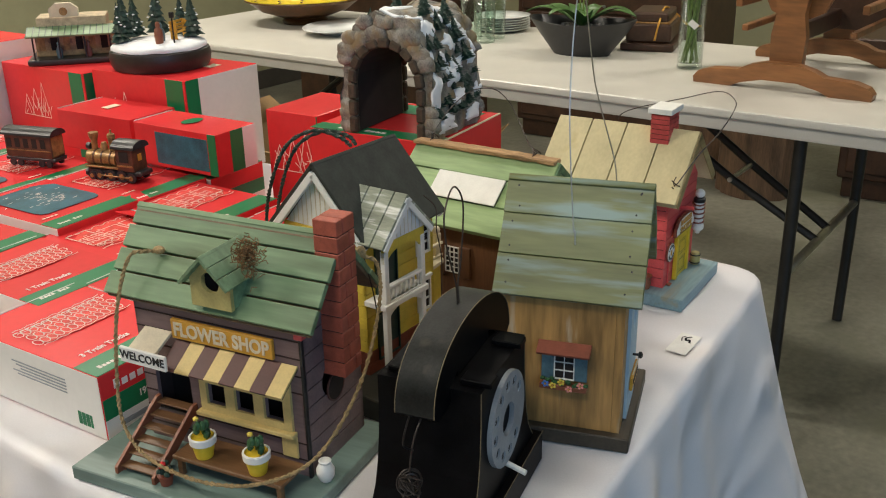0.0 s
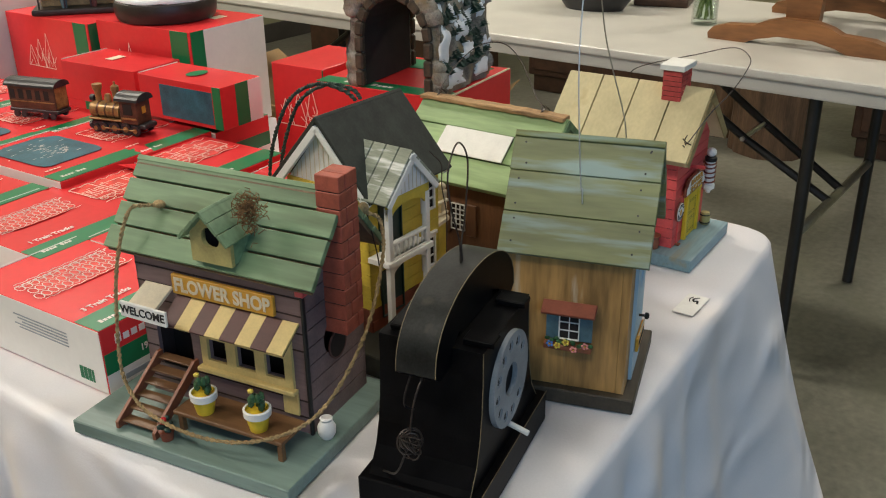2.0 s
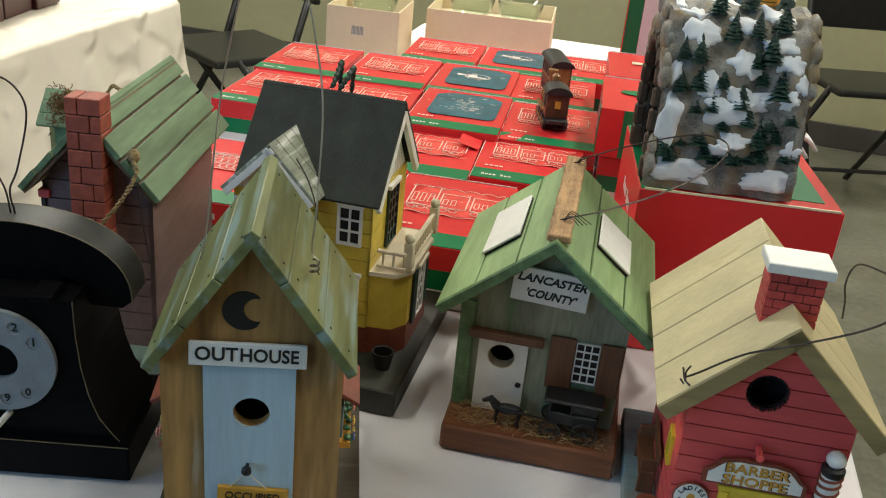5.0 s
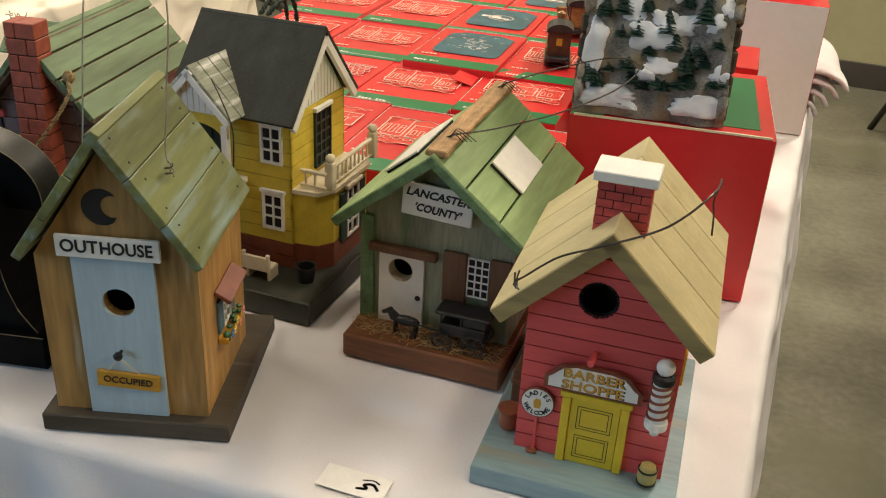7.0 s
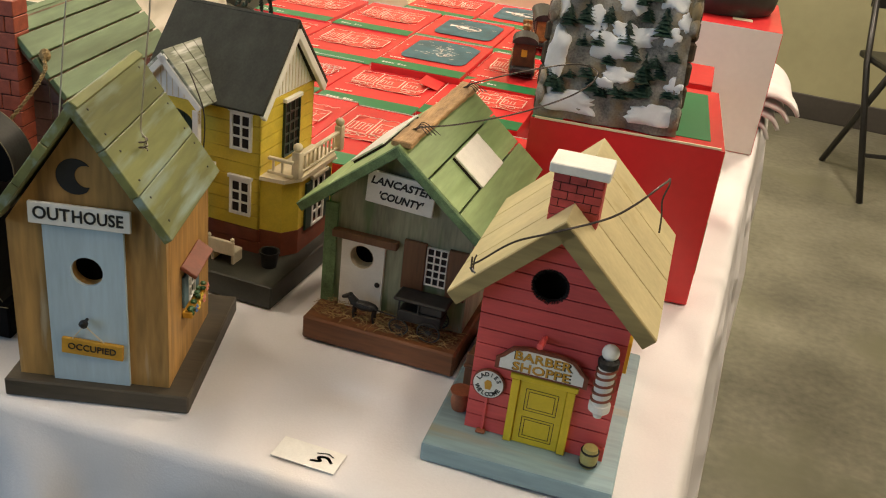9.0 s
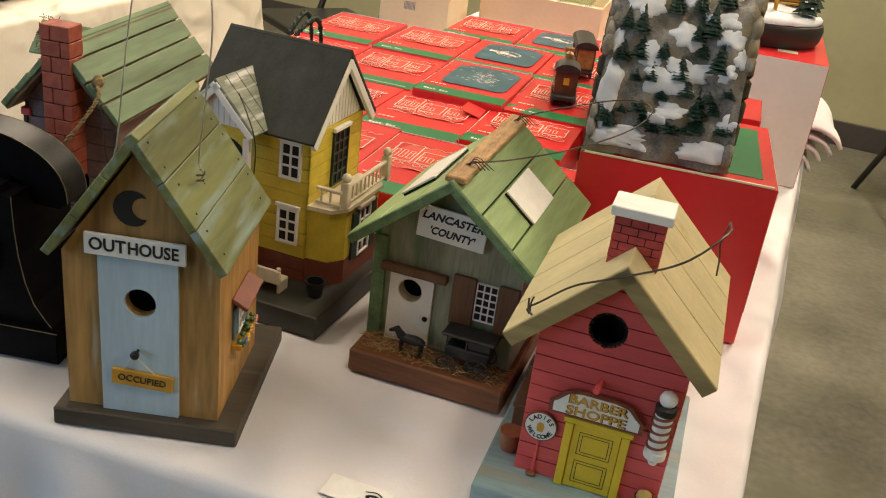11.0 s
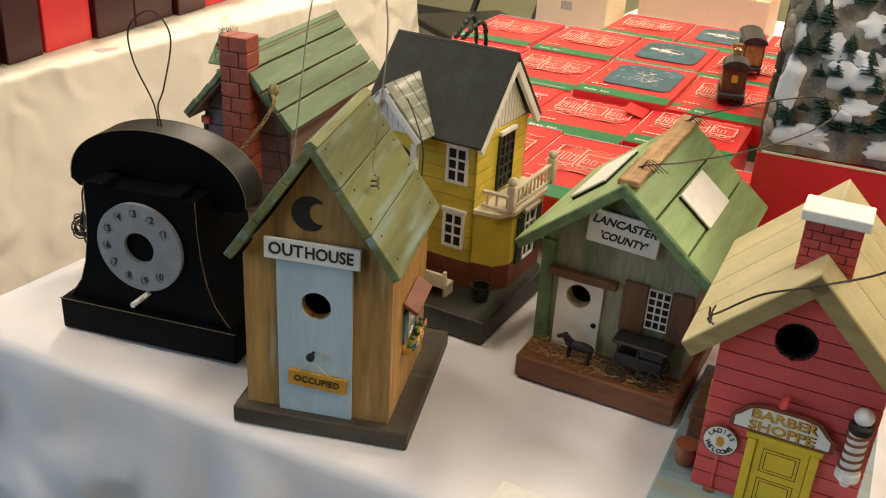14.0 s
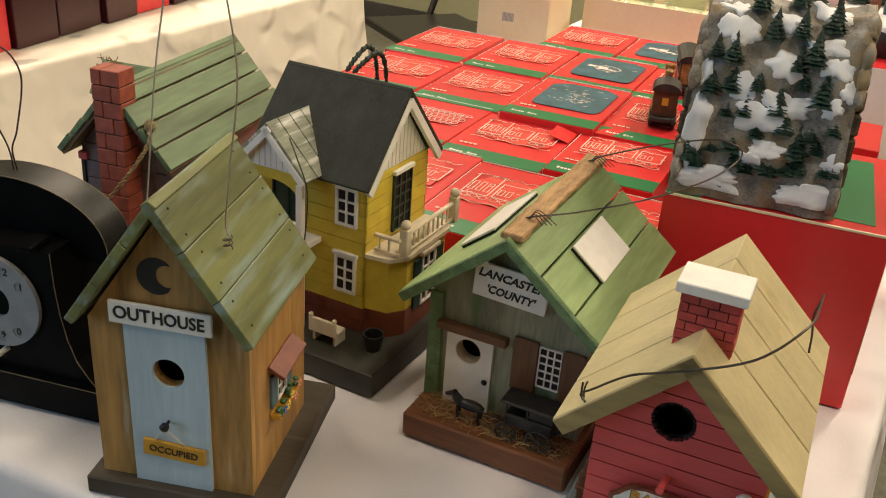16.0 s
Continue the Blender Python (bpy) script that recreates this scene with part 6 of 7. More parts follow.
carton(0.158, 1.251, BW, BD, BH + 0.001, T, A4, "train", lab)
carton(0.298, 1.257, BW, BD, BH + 0.002, T, A4, "train", lab)
carton(0.434, 1.259, BW, BD, BH + 0.003, T, A4, "logo", "red carton with a dark picture panel and green band")
carton(0.563, 1.274, BW, BD, BH, T, A4, "train", lab)
carton(0.337, 1.455, BW, 0.19, BH, T, A4, "train", lab)
carton(0.473, 1.458, BW, 0.19, BH, T, A4, "logo", "red carton with a dark picture panel and green band")
carton(0.609, 1.473, 0.12, 0.19, BH, T, A4, "train", lab)
# barcode and small print on the first carton
bm = bmesh.new()
for k in range(11):
    y = 0.062 + k * 0.0019
    box(-BW / 2 - 0.0010, -BW / 2 - 0.0004, -y, -y + (0.0011 if k % 3 else 0.0006), 0.008, 0.0215, 0, None, bm)
part("barcode", bm, M["box_green"], boxA)
bm = bmesh.new()
for k in range(5):
    box(-BW / 2 - 0.0009, -BW / 2 - 0.0004, -0.05, 0.03 - 0.006 * (k % 3), 0.05 - k * 0.0034, 0.0512 - k * 0.0034, 0, None, bm)
part("print_line", bm, M["dial_grey"], boxA)
lettering("1998 Edition Tr", 0.0098, M["print_white"], boxA, on_front(0.004, -BD / 2 - 0.0007, BH * 0.455), 0.0002, 0.9)
bm = bmesh.new()
for k in range(9):
    if k == 4:
        continue
    box(-0.05 + k * 0.0092, -0.0435 + k * 0.0092, -BD / 2 - 0.0009, -BD / 2 - 0.0004, BH * 0.72, BH * 0.72 + (0.0095 if k in (0, 5) else 0.0065), 0, None, bm)
part("print_line", bm, M["print_white"], boxA)
bm = box(-0.045, 0.0, -BD / 2 - 0.0009, -BD / 2 - 0.0004, BH * 0.11, BH * 0.19, 0)
part("print_line", bm, M["dial_grey"], boxA)

# second layer and the taller cartons
carton(0.714, 1.057, 0.082, 0.172, 0.064, T + BH + 0.008, 4, "oval", "red train set carton with green bands and white end", "none", 0)
tr = bpy.data.objects["gift_carton.019"]
for a, b, m in ((-0.041, -0.012, "box_red"), (-0.012, 0.014, "box_green"), (0.014, 0.041, "box_white")):
    part("end_band", box(a + 0.0002, b - 0.0002, -0.0866, -0.0855, 0.001, 0.063, 0), M[m], tr)
part("picture_panel", box(-0.0416, -0.0405, -0.068, 0.04, 0.006, 0.054, 0), M["print_blue"], tr)
part("green_end", box(-0.0418, -0.0405, -0.0855, -0.070, 0.001, 0.063, 0), M["box_green"], tr)
carton(0.708, 1.246, 0.095, 0.17, 0.062, T + BH + 0.008, 5, "label", "red carton with a small price label on top", "none", 0)


def tall_carton(x, y, w, d, h, turn, label, band, art_x=0.0, white=True, label_at=None, z0=T):
    c = Matrix.Rotation(radians(turn), 3, "Z") @ Vector((w / 2, d / 2, 0))
    o = thing("gift_carton", label, "box", pose(x + c.x, y + c.y, z0, 0, 0, turn), "red gift cartons")
    W, D = w / 2, d / 2
    part("carton_body", box(-W, W, -D, D, 0, h, 0.001), M["box_red"], o)
    if white:
        part("white_end", box(-W + 0.03, W - 0.0008, -D - 0.0005, -D + 0.001, 0.001, h - 0.001, 0), M["box_white"], o)
        part("green_band", box(-W + 0.002, -W + 0.0295, -D - 0.0005, -D + 0.001, 0.001, h - 0.001, 0), M["box_green"], o)
    part("green_band", box(-W - 0.0005, -W + 0.001, -D + band[0], -D + band[1], 0.001, h - 0.001, 0), M["box_green"], o)
    bm = bmesh.new()
    for k in range(3):
        tri = [(0.0, 0.03 + 0.01 * k), (0.012, 0.0), (-0.012, 0.0), (0, 0.03 + 0.01 * k)]
        ribbon(bm, [(p[0] + k * 0.02 - 0.02, p[1]) for p in tri], 0.0011)
    for k in range(14):
        a = random.uniform(-0.035, 0.035)
        ribbon(bm, [(a, random.uniform(0, 0.03)), (a + 0.006, random.uniform(0, 0.03))], 0.001)
    bmesh.ops.transform(bm, matrix=pose(-W - 0.0007, art_x, h * 0.47, 0, 0, -90) @ FACE @ Matrix.Scale(1.25, 4), verts=bm.verts)
    part("printed_picture", bm, M["print_pink"], o)
    if label_at:
        part("price_label", box(label_at[0] - 0.014, label_at[0] + 0.014, label_at[1] - 0.009, label_at[1] + 0.009, h + 0.0002, h + 0.0007, 0), M["cream_paint"], o)
    return o


tall_carton(0.814, 1.238, 0.170, 0.225, 0.179, 4, "tall red carton with white end and green band", (0.005, 0.045), 0.06, True, (0.03, -0.06))
tall_carton(0.785, 1.470, 0.18, 0.24, 0.172, 2, "red carton with a green band and line drawing", (0.005, 0.04), 0.03)
tall_carton(0.70, 1.72, 0.17, 0.24, 0.205, 2, "red and white carton at the back of the table", (0.01, 0.04), 0.0)

tb = thing("gift_carton", "large red carton with green bands under the tunnel", "box", pose(0.8538, 0.8153, T, 0, 0, 7), "red gift cartons")
w, d, h = 0.0905, 0.1015, 0.163
part("carton_body", box(-w, w, -d, d, 0, h, 0.0012), M["box_red"], tb)
part("green_band", box(-w + 0.001, -w + 0.03, -d + 0.001, d - 0.001, h - 0.001, h + 0.0006, 0), M["box_green"], tb)
part("green_band", box(-w - 0.0006, -w + 0.001, -d + 0.001, d - 0.001, 0.002, 0.036, 0), M["box_green"], tb)
part("green_panel", box(0.03, w - 0.013, -d + 0.02, d - 0.02, h - 0.001, h + 0.0006, 0), M["box_green"], tb)
part("green_band", box(w - 0.001, w + 0.0006, -d + 0.002, d - 0.002, 0.035, 0.09, 0), M["box_green"], tb)
part("white_side", box(w - 0.001, w + 0.0006, -d + 0.002, d - 0.002, 0.0905, h - 0.002, 0), M["box_white"], tb)
part("green_oval", plate(ring_pts(-0.0, 0.085, 0.026, 24, 0.013), (), 0.0006, pose(0.0, -d - 0.0005, 0)), M["box_red"], tb)
bm = bmesh.new()
for k in range(9):
    if k != 4:
        box(-w - 0.0009, -w - 0.0004, 0.02 - k * 0.0085, 0.0265 - k * 0.0085, 0.118, 0.118 + (0.012 if k in (0, 5) else 0.0085), 0, None, bm)
part("print_line", bm, M["print_white"], tb)
bm = bmesh.new()
for k in range(9):
    if k != 4:
        box(-w + 0.010, -w + 0.010 + (0.009 if k in (0, 5) else 0.0065), 0.055 - k * 0.0085, 0.0615 - k * 0.0085, h + 0.0007, h + 0.0009, 0, None, bm)
part("print_line", bm, M["print_white"], tb)
part("lid_edge", box(-w + 0.004, w - 0.004, -d - 0.0004, -d + 0.002, h - 0.0005, h + 0.0012, 0), M["cream_card"], tb)
o = tall_carton(0.792, 0.930, 0.13, 0.095, 0.166, 4, "red carton with a white line drawing beside the tunnel", (0.0, 0.001), 0.0, False)

for x, y, w, d, h, lb in ((0.15, 1.60, 0.14, 0.15, 0.112, "cream cardboard carton with a small barcode"), (0.31, 1.74, 0.25, 0.2, 0.105, "open cream carton holding clear glass bowls")):
    o = thing("cream_carton", lb, "box", pose(x, y, T, 0, 0, 5))
    part("carton_wall", box(0, w, 0, 0.003, 0, h, 0.0005), M["cream_card"], o)
    part("carton_wall", box(0, w, d - 0.003, d, 0, h, 0.0005), M["cream_card"], o)
    part("carton_wall", box(0, 0.003, 0.0031, d - 0.0031, 0, h, 0.0005), M["cream_card"], o)
    part("carton_wall", box(w - 0.003, w, 0.0031, d - 0.0031, 0, h, 0.0005), M["cream_card"], o)
    part("carton_floor", box(0.0031, w - 0.0031, 0.0031, d - 0.0031, 0.0005, h - 0.03, 0), M["cream_card"], o)
    if w < 0.2:
        bm = bmesh.new()
        for k in range(9):
            box(0.05 + k * 0.0026, 0.0515 + k * 0.0026, -0.0004, 0.0002, 0.062, 0.078, 0, None, bm)
        part("barcode", bm, M["dial_grey"], o)
    for k in range(2 if w > 0.2 else 1):
        g = thing("glass_bowl", "clear pressed glass bowl standing in a carton", "bowl", pose(x + 0.07 + k * 0.10, y + d / 2 + 0.01 * k, T + h - 0.0295), "clear glass bowls")
        part("bowl", lathe([(0.0, 0.0), (0.03, 0.001), (0.042, 0.022), (0.048, 0.048), (0.0462, 0.048), (0.04, 0.024), (0.028, 0.004), (0, 0.004)], 28), M["glass"], g, smooth=True)


# ---- the model railway pieces ----
def pine(par, x, y, z, h, r, snow=False, m=None):
    bm = bmesh.new()
    lay = 8
    for k in range(lay):
        f = k / lay
        rr = r * (1 - f) + 0.0008
        z0 = z + h * (0.08 + f * 0.86)
        n = 11
        tip = bm.verts.new((x, y, z0 + h * 0.22))
        ring = [bm.verts.new((x + rr * (1.0 if i % 2 else 0.68) * math.cos(2 * math.pi * i / n + k), y + rr * (1.0 if i % 2 else 0.68) * math.sin(2 * math.pi * i / n + k), z0 + random.uniform(-0.03, 0.03) * h)) for i in range(n)]
        for i in range(n):
            bm.faces.new((ring[i], ring[(i + 1) % n], tip))
        bm.faces.new(ring[::-1])
    if m is not None:
        bmesh.ops.transform(bm, matrix=m, verts=bm.verts)
    t = part("pine_tree", bm, M["pine_green"], par)
    if snow:
        s = bmesh.new()
        for k in range(9):
            a, f = random.uniform(0, 6.28), random.uniform(0.1, 0.95)
            ball((x + r * (1 - f) * 0.9 * math.cos(a), y + r * (1 - f) * 0.9 * math.sin(a), z + h * (0.1 + f * 0.9)), 0.0016, s, (1.3, 1.3, 0.7), 1)
        part("tree_snow", s, M["snow"], t)
    return t


def tunnel():
    o = thing("model_tunnel", "grey rock model railway tunnel with snow patches and pine trees", "model tunnel", pose(0.8330, 0.7900, T + 0.164, 0, 0, 8))
    HX, HY, HZ = 0.064, 0.068, 0.155

    def surf(u, v, lift=0.0):
        """u from -1 (south foot) over the top to 1 (north foot); v from -1 (west) to 1 (east)."""
        a = (u + 1) / 2 * math.pi
        c, s = math.cos(a), math.sin(a)
        y = -HY * math.copysign(abs(c) ** 0.62, c) * (1.04 - 0.13 * abs(s))
        z = HZ * abs(s) ** 0.62
        x = HX * v * (1.05 - 0.16 * z / HZ)
        n = Vector((0, y / HY, z / HZ + 0.05)).normalized()
        p = Vector((x, y, z))
        k = noise.noise(p * 38) * 0.0075 + noise.noise(p * 95 + Vector((9, 2, 4))) * 0.0035
        return p + n * (k + lift), n
    bm = bmesh.new()
    nu, nv = 84, 44
    grid = [[bm.verts.new(surf(-1 + 2 * i / nu, -1 + 2 * j / nv)[0]) for j in range(nv + 1)] for i in range(nu + 1)]
    for row in grid:
        for v in row:
            v.co.z = max(v.co.z, 0.0)
    for i in range(nu):
        for j in range(nv):
            bm.faces.new((grid[i][j], grid[i][j + 1], grid[i + 1][j + 1], grid[i + 1][j]))
    part("rock_shell", bm, M["rock"], o, smooth=True)
    # end faces with an arched mouth
    arch = [(-0.048, 0.0)] + [(-0.048 * math.cos(a), 0.066 + 0.052 * math.sin(a)) for a in [math.pi * k / 16 for k in range(17)]] + [(0.048, 0.0)]
    for s in (-1, 1):
        outer = []
        for i in range(41):
            p = surf(-1 + 2 * i / 40, s)[0]
            outer.append((p.y * s, max(p.z, 0.0)))
        loop = outer + [(a[0], a[1]) for a in (arch if outer[0][0] > 0 else arch[::-1])]
        mouth = part("portal", plate(loop, (), 0.006, pose(s * HX * 0.97, 0, 0, 0, 0, 90 * s)), M["rock"], o)
        prev = None
        seq = [(-0.051, 0.0), (-0.051, 0.022), (-0.051, 0.044)] + [(-0.051 * math.cos(a), 0.066 + 0.055 * math.sin(a)) for a in [math.pi * k / 9 for k in range(10)]] + [(0.051, 0.044), (0.051, 0.022), (0.051, 0.0)]
        for p, q in zip(seq, seq[1:]):
            mid, d = Vector(((p[0] + q[0]) / 2, 0, (p[1] + q[1]) / 2)), Vector((q[0] - p[0], 0, q[1] - p[1]))
            ang = math.degrees(math.atan2(d.z, d.x))
            part("arch_stone", box(-d.length / 2 + 0.0006, d.length / 2 - 0.0006, -0.006, 0.004, -0.006, 0.006, 0.0022, pose(s * HX * 0.985, 0, 0, 0, 0, 90 * s) @ pose(mid.x, 0, mid.z, 0, -ang, 0)), M["stone_brown"], mouth)
        # cobble-like rock lumps round the mouth
        for k in range(34):
            a = math.pi * (k + random.uniform(-0.4, 0.4)) / 33
            r0 = random.choice((0.0, 0.012, 0.022))
            yy, zz = -(0.060 + r0 * 0.25) * math.cos(a), max(0.008, 0.066 + (0.066 + r0) * math.sin(a) - (0.055 if k < 4 or k > 29 else 0))
            if zz < 0.148:
                lump = ball((s * HX * 0.975, yy, zz), random.uniform(0.010, 0.0135), None, (0.42, 1.1, 0.9), 2)
                for v in lump.verts:
                    v.co += Vector((0, 1, 1)) * 0.004 * noise.noise(v.co * 120)
                part("rock_lump", lump, M["rock"], mouth, smooth=True)
    lining = bmesh.new()
    rows = [[lining.verts.new((x, a[0], a[1])) for a in arch] for x in (-HX * 0.93, HX * 0.93)]
    for i in range(len(arch) - 1):
        lining.faces.new((rows[0][i], rows[0][i + 1], rows[1][i + 1], rows[1][i]))
    part("tunnel_lining", lining, M["dark_hole"], o)
    # snow patches: irregular thick blobs that follow the rock
    def patch(u, v, su, sv, seed):
        bm = bmesh.new()
        n = 40
        rings = []
        for f, l in ((1.0, -0.0012), (0.95, 0.0012), (0.8, 0.0020), (0.45, 0.0024)):
            ring = []
            for k in range(n):
                a = 2 * math.pi * k / n
                r = f * (1 + 0.6 * noise.noise(Vector((math.cos(a) * 1.6, math.sin(a) * 1.6, seed))) + 0.22 * noise.noise(Vector((math.cos(a) * 4, math.sin(a) * 4, seed + 7))))
                uu = u + su * r * math.sin(a)
                ring.append(bm.verts.new(surf(max(-0.995, min(0.995, uu)), max(-1, min(1, v + sv * r * math.cos(a))), l)[0]))
            rings.append(ring)
        for a, b in zip(rings, rings[1:]):
            for k in range(n):
                bm.faces.new((a[k], a[(k + 1) % n], b[(k + 1) % n], b[k]))
        bm.faces.new(rings[-1])
        part("snow_patch", bm, M["snow"], o, smooth=True)
    spots = [(-0.982, -0.5, 0.016, 0.42), (-0.980, 0.62, 0.018, 0.36), (-0.80, -0.05, 0.05, 0.30), (-0.74, 0.18, 0.05, 0.30), (-0.86, -0.85, 0.07, 0.13), (-0.70, -0.40, 0.05, 0.17),
             (-0.74, 0.72, 0.03, 0.12), (-0.58, 0.1, 0.07, 0.22), (-0.55, 0.72, 0.06, 0.18), (-0.42, -0.62, 0.08, 0.24), (-0.44, 0.55, 0.06, 0.24), (-0.30, 0.0, 0.08, 0.2), (-0.2, -0.7, 0.1, 0.22),
             (-0.1, 0.55, 0.1, 0.25), (0.1, -0.2, 0.12, 0.25), (0.3, 0.5, 0.1, 0.25), (0.35, -0.6, 0.1, 0.25), (-0.05, -0.95, 0.08, 0.1), (-0.90, 0.05, 0.022, 0.20), (-0.91, 0.88, 0.02, 0.12), (-0.93, -0.12, 0.016, 0.12), (-0.66, 0.92, 0.05, 0.1), (-0.66, -0.92, 0.05, 0.09)]
    for k, (u, v, su, sv) in enumerate(spots):
        patch(u, v, su * 1.15, sv * 1.15, k * 3.7)
    trees = [(-0.93, -0.9, 0.020), (-0.93, -0.35, 0.034), (-0.935, -0.62, 0.022), (-0.92, 0.42, 0.030), (-0.80, 0.1, 0.028), (-0.76, -0.78, 0.026), (-0.74, -0.52, 0.030), (-0.72, -0.2, 0.022), (-0.75, 0.62, 0.036),
             (-0.68, 0.35, 0.022), (-0.62, -0.6, 0.028), (-0.60, -0.82, 0.022), (-0.58, 0.42, 0.032), (-0.60, 0.25, 0.024), (-0.45, -0.15, 0.028), (-0.42, 0.2, 0.026), (-0.3, 0.6, 0.03), (-0.25, -0.4, 0.028), (-0.1, 0.1, 0.026),
             (-0.86, 0.22, 0.026), (-0.9, 0.66, 0.024), (0.2, 0.3, 0.028), (0.5, -0.3, 0.03),
             (-0.965, -0.82, 0.026), (-0.97, -0.72, 0.022), (-0.962, -0.24, 0.030), (-0.968, -0.12, 0.024), (-0.96, 0.06, 0.026), (-0.965, 0.16, 0.022), (-0.955, 0.46, 0.028), (-0.96, 0.34, 0.030), (-0.95, 0.80, 0.026), (-0.945, 0.90, 0.022),
             (-0.88, -0.10, 0.024), (-0.87, 0.56, 0.026), (-0.84, 0.82, 0.026), (-0.83, -0.5, 0.024), (-0.82, -0.3, 0.026)]
    for u, v, h in trees:
        p, n = surf(u, v, -0.001)
        lean = n.y * -14
        t = pine(o, 0, 0, 0, h * 0.98, h * 0.40, False, Matrix.Translation(p) @ pose(0, 0, 0, -n.y * -16))
    return o


tunnel()


def engine():
    o = thing("model_locomotive", "bronze and brown model steam locomotive on a carton", "model train", pose(0.6400, 1.190, T + BH + 0.0045, 0, 0, 105), "model train")
    part("frame", box(-0.05, 0.046, -0.014, 0.014, 0.010, 0.017, 0.0015), M["train_dark"], o)
    part("boiler", tube([(-0.004, 0, 0.030), (0.042, 0, 0.030)], 0.0125, 18), M["bronze"], o, smooth=40)
    part("smokebox", tube([(0.036, 0, 0.030), (0.0475, 0, 0.030)], [0.0132, 0.0128], 18), M["bronze"], o, smooth=40)
    for x in (0.004, 0.019, 0.033):
        part("boiler_band", tube([(x, 0, 0.030), (x + 0.0022, 0, 0.030)], 0.0132, 18), M["train_brown"], o, smooth=40)
    part("chimney", lathe([(0.0045, 0.038), (0.0045, 0.055), (0.007, 0.062), (0.0072, 0.067), (0.005, 0.0675), (0, 0.066)], 16, pose(0.038, 0, 0)), M["bronze"], o, smooth=40)
    part("dome", lathe([(0.0055, 0.039), (0.0055, 0.049), (0.0035, 0.0535), (0, 0.054)], 16, pose(0.021, 0, 0)), M["bronze"], o, smooth=40)
    part("steam_dome", lathe([(0.005, 0.039), (0.005, 0.06), (0.006, 0.0605), (0.0058, 0.066), (0.0015, 0.069), (0.0015, 0.073), (0, 0.0735)], 16, pose(0.006, 0, 0)), M["bronze"], o, smooth=40)
    cab = part("cab", box(-0.040, -0.009, -0.0155, 0.0155, 0.016, 0.050, 0.0012), M["train_brown"], o)
    part("cab_roof", plate([(-0.0185 * math.cos(a), 0.050 + 0.011 * math.sin(a)) for a in [math.pi * k / 10 for k in range(11)]], (), 0.040, pose(-0.0445, 0, 0, 0, 0, -90)), M["train_dark"], o)
    for s in (-1, 1):
        part("cab_window", box(-0.032, -0.016, s * 0.0157 - 0.0003, s * 0.0157 + 0.0003, 0.030, 0.046, 0), M["dark_hole"], cab)
        part("cab_trim", box(-0.038, -0.011, s * 0.0159 - 0.0006, s * 0.0159 + 0.0006, 0.0235, 0.026, 0), M["bronze"], cab)
    part("rear_window", box(-0.0406, -0.0398, -0.004, 0.004, 0.031, 0.041, 0), M["ochre"], cab)
    part("headlamp", tube([(0.044, 0, 0.046), (0.051, 0, 0.046)], 0.005, 14), M["train_dark"], o, smooth=40)
    for x, r in ((-0.034, 0.0075), (-0.018, 0.0088), (0.002, 0.0088), (0.022, 0.0075), (0.036, 0.006)):
        for s in (-1, 1):
            wh = part("wheel", tube([(x, s * 0.0135, r + 0.0002), (x, s * 0.0172, r + 0.0002)], r, 18), M["train_dark"], o, smooth=40)
            part("wheel_hub", tube([(x, s * 0.0168, r + 0.0002), (x, s * 0.0182, r + 0.0002)], r * 0.5, 12), M["bronze"], wh, smooth=40)
    for s in (-1, 1):
        part("connecting_rod", box(-0.034, 0.022, s * 0.0184 - 0.0007, s * 0.0184 + 0.0007, 0.0075, 0.0095, 0.0003), M["bronze"], o)
        part("running_board", box(-0.012, 0.046, s * 0.0145 - 0.003, s * 0.0145 + 0.003, 0.019, 0.0215, 0.0004), M["bronze"], o)
    part("cowcatcher", box(0.046, 0.055, -0.012, 0.012, 0.002, 0.013, 0.003), M["train_dark"], o)
    return o


def coach():
    o = thing("model_coach", "brown model passenger coach with black roof on a carton", "model train", pose(0.620, 1.372, T + BH + 0.002, 0, 0, 108), "model train")
    part("frame", box(-0.046, 0.046, -0.0145, 0.0145, 0.009, 0.0145, 0.001), M["train_dark"], o)
    body = part("coach_body", box(-0.043, 0.043, -0.0150, 0.0150, 0.0146, 0.050, 0.001), M["train_brown"], o)
    part("coach_roof", plate([(-0.0185 * math.cos(a), 0.0495 + 0.0105 * math.sin(a)) for a in [math.pi * k / 10 for k in range(11)]], (), 0.094, pose(-0.047, 0, 0, 0, 0, -90)), M["train_dark"], o)
    for s in (-1, 1):
        for k in range(5):
            x = -0.033 + k * 0.0158
            part("coach_window", box(x, x + 0.009, s * 0.0151 - 0.0003, s * 0.0151 + 0.0003, 0.030, 0.0445, 0), M["dark_hole"], body)
        part("coach_trim", box(-0.042, 0.042, s * 0.0153 - 0.0005, s * 0.0153 + 0.0005, 0.0255, 0.027, 0), M["bronze"], body)
    part("coach_end", box(-0.0436, -0.0428, -0.0125, 0.0125, 0.018, 0.048, 0), M["bronze"], body)
    for x in (-0.034, -0.02, 0.02, 0.034):
        for s in (-1, 1):
            part("wheel", tube([(x, s * 0.0115, 0.0055), (x, s * 0.0148, 0.0055)], 0.0053, 14), M["train_dark"], o, smooth=40)
    return o


engine(), coach()


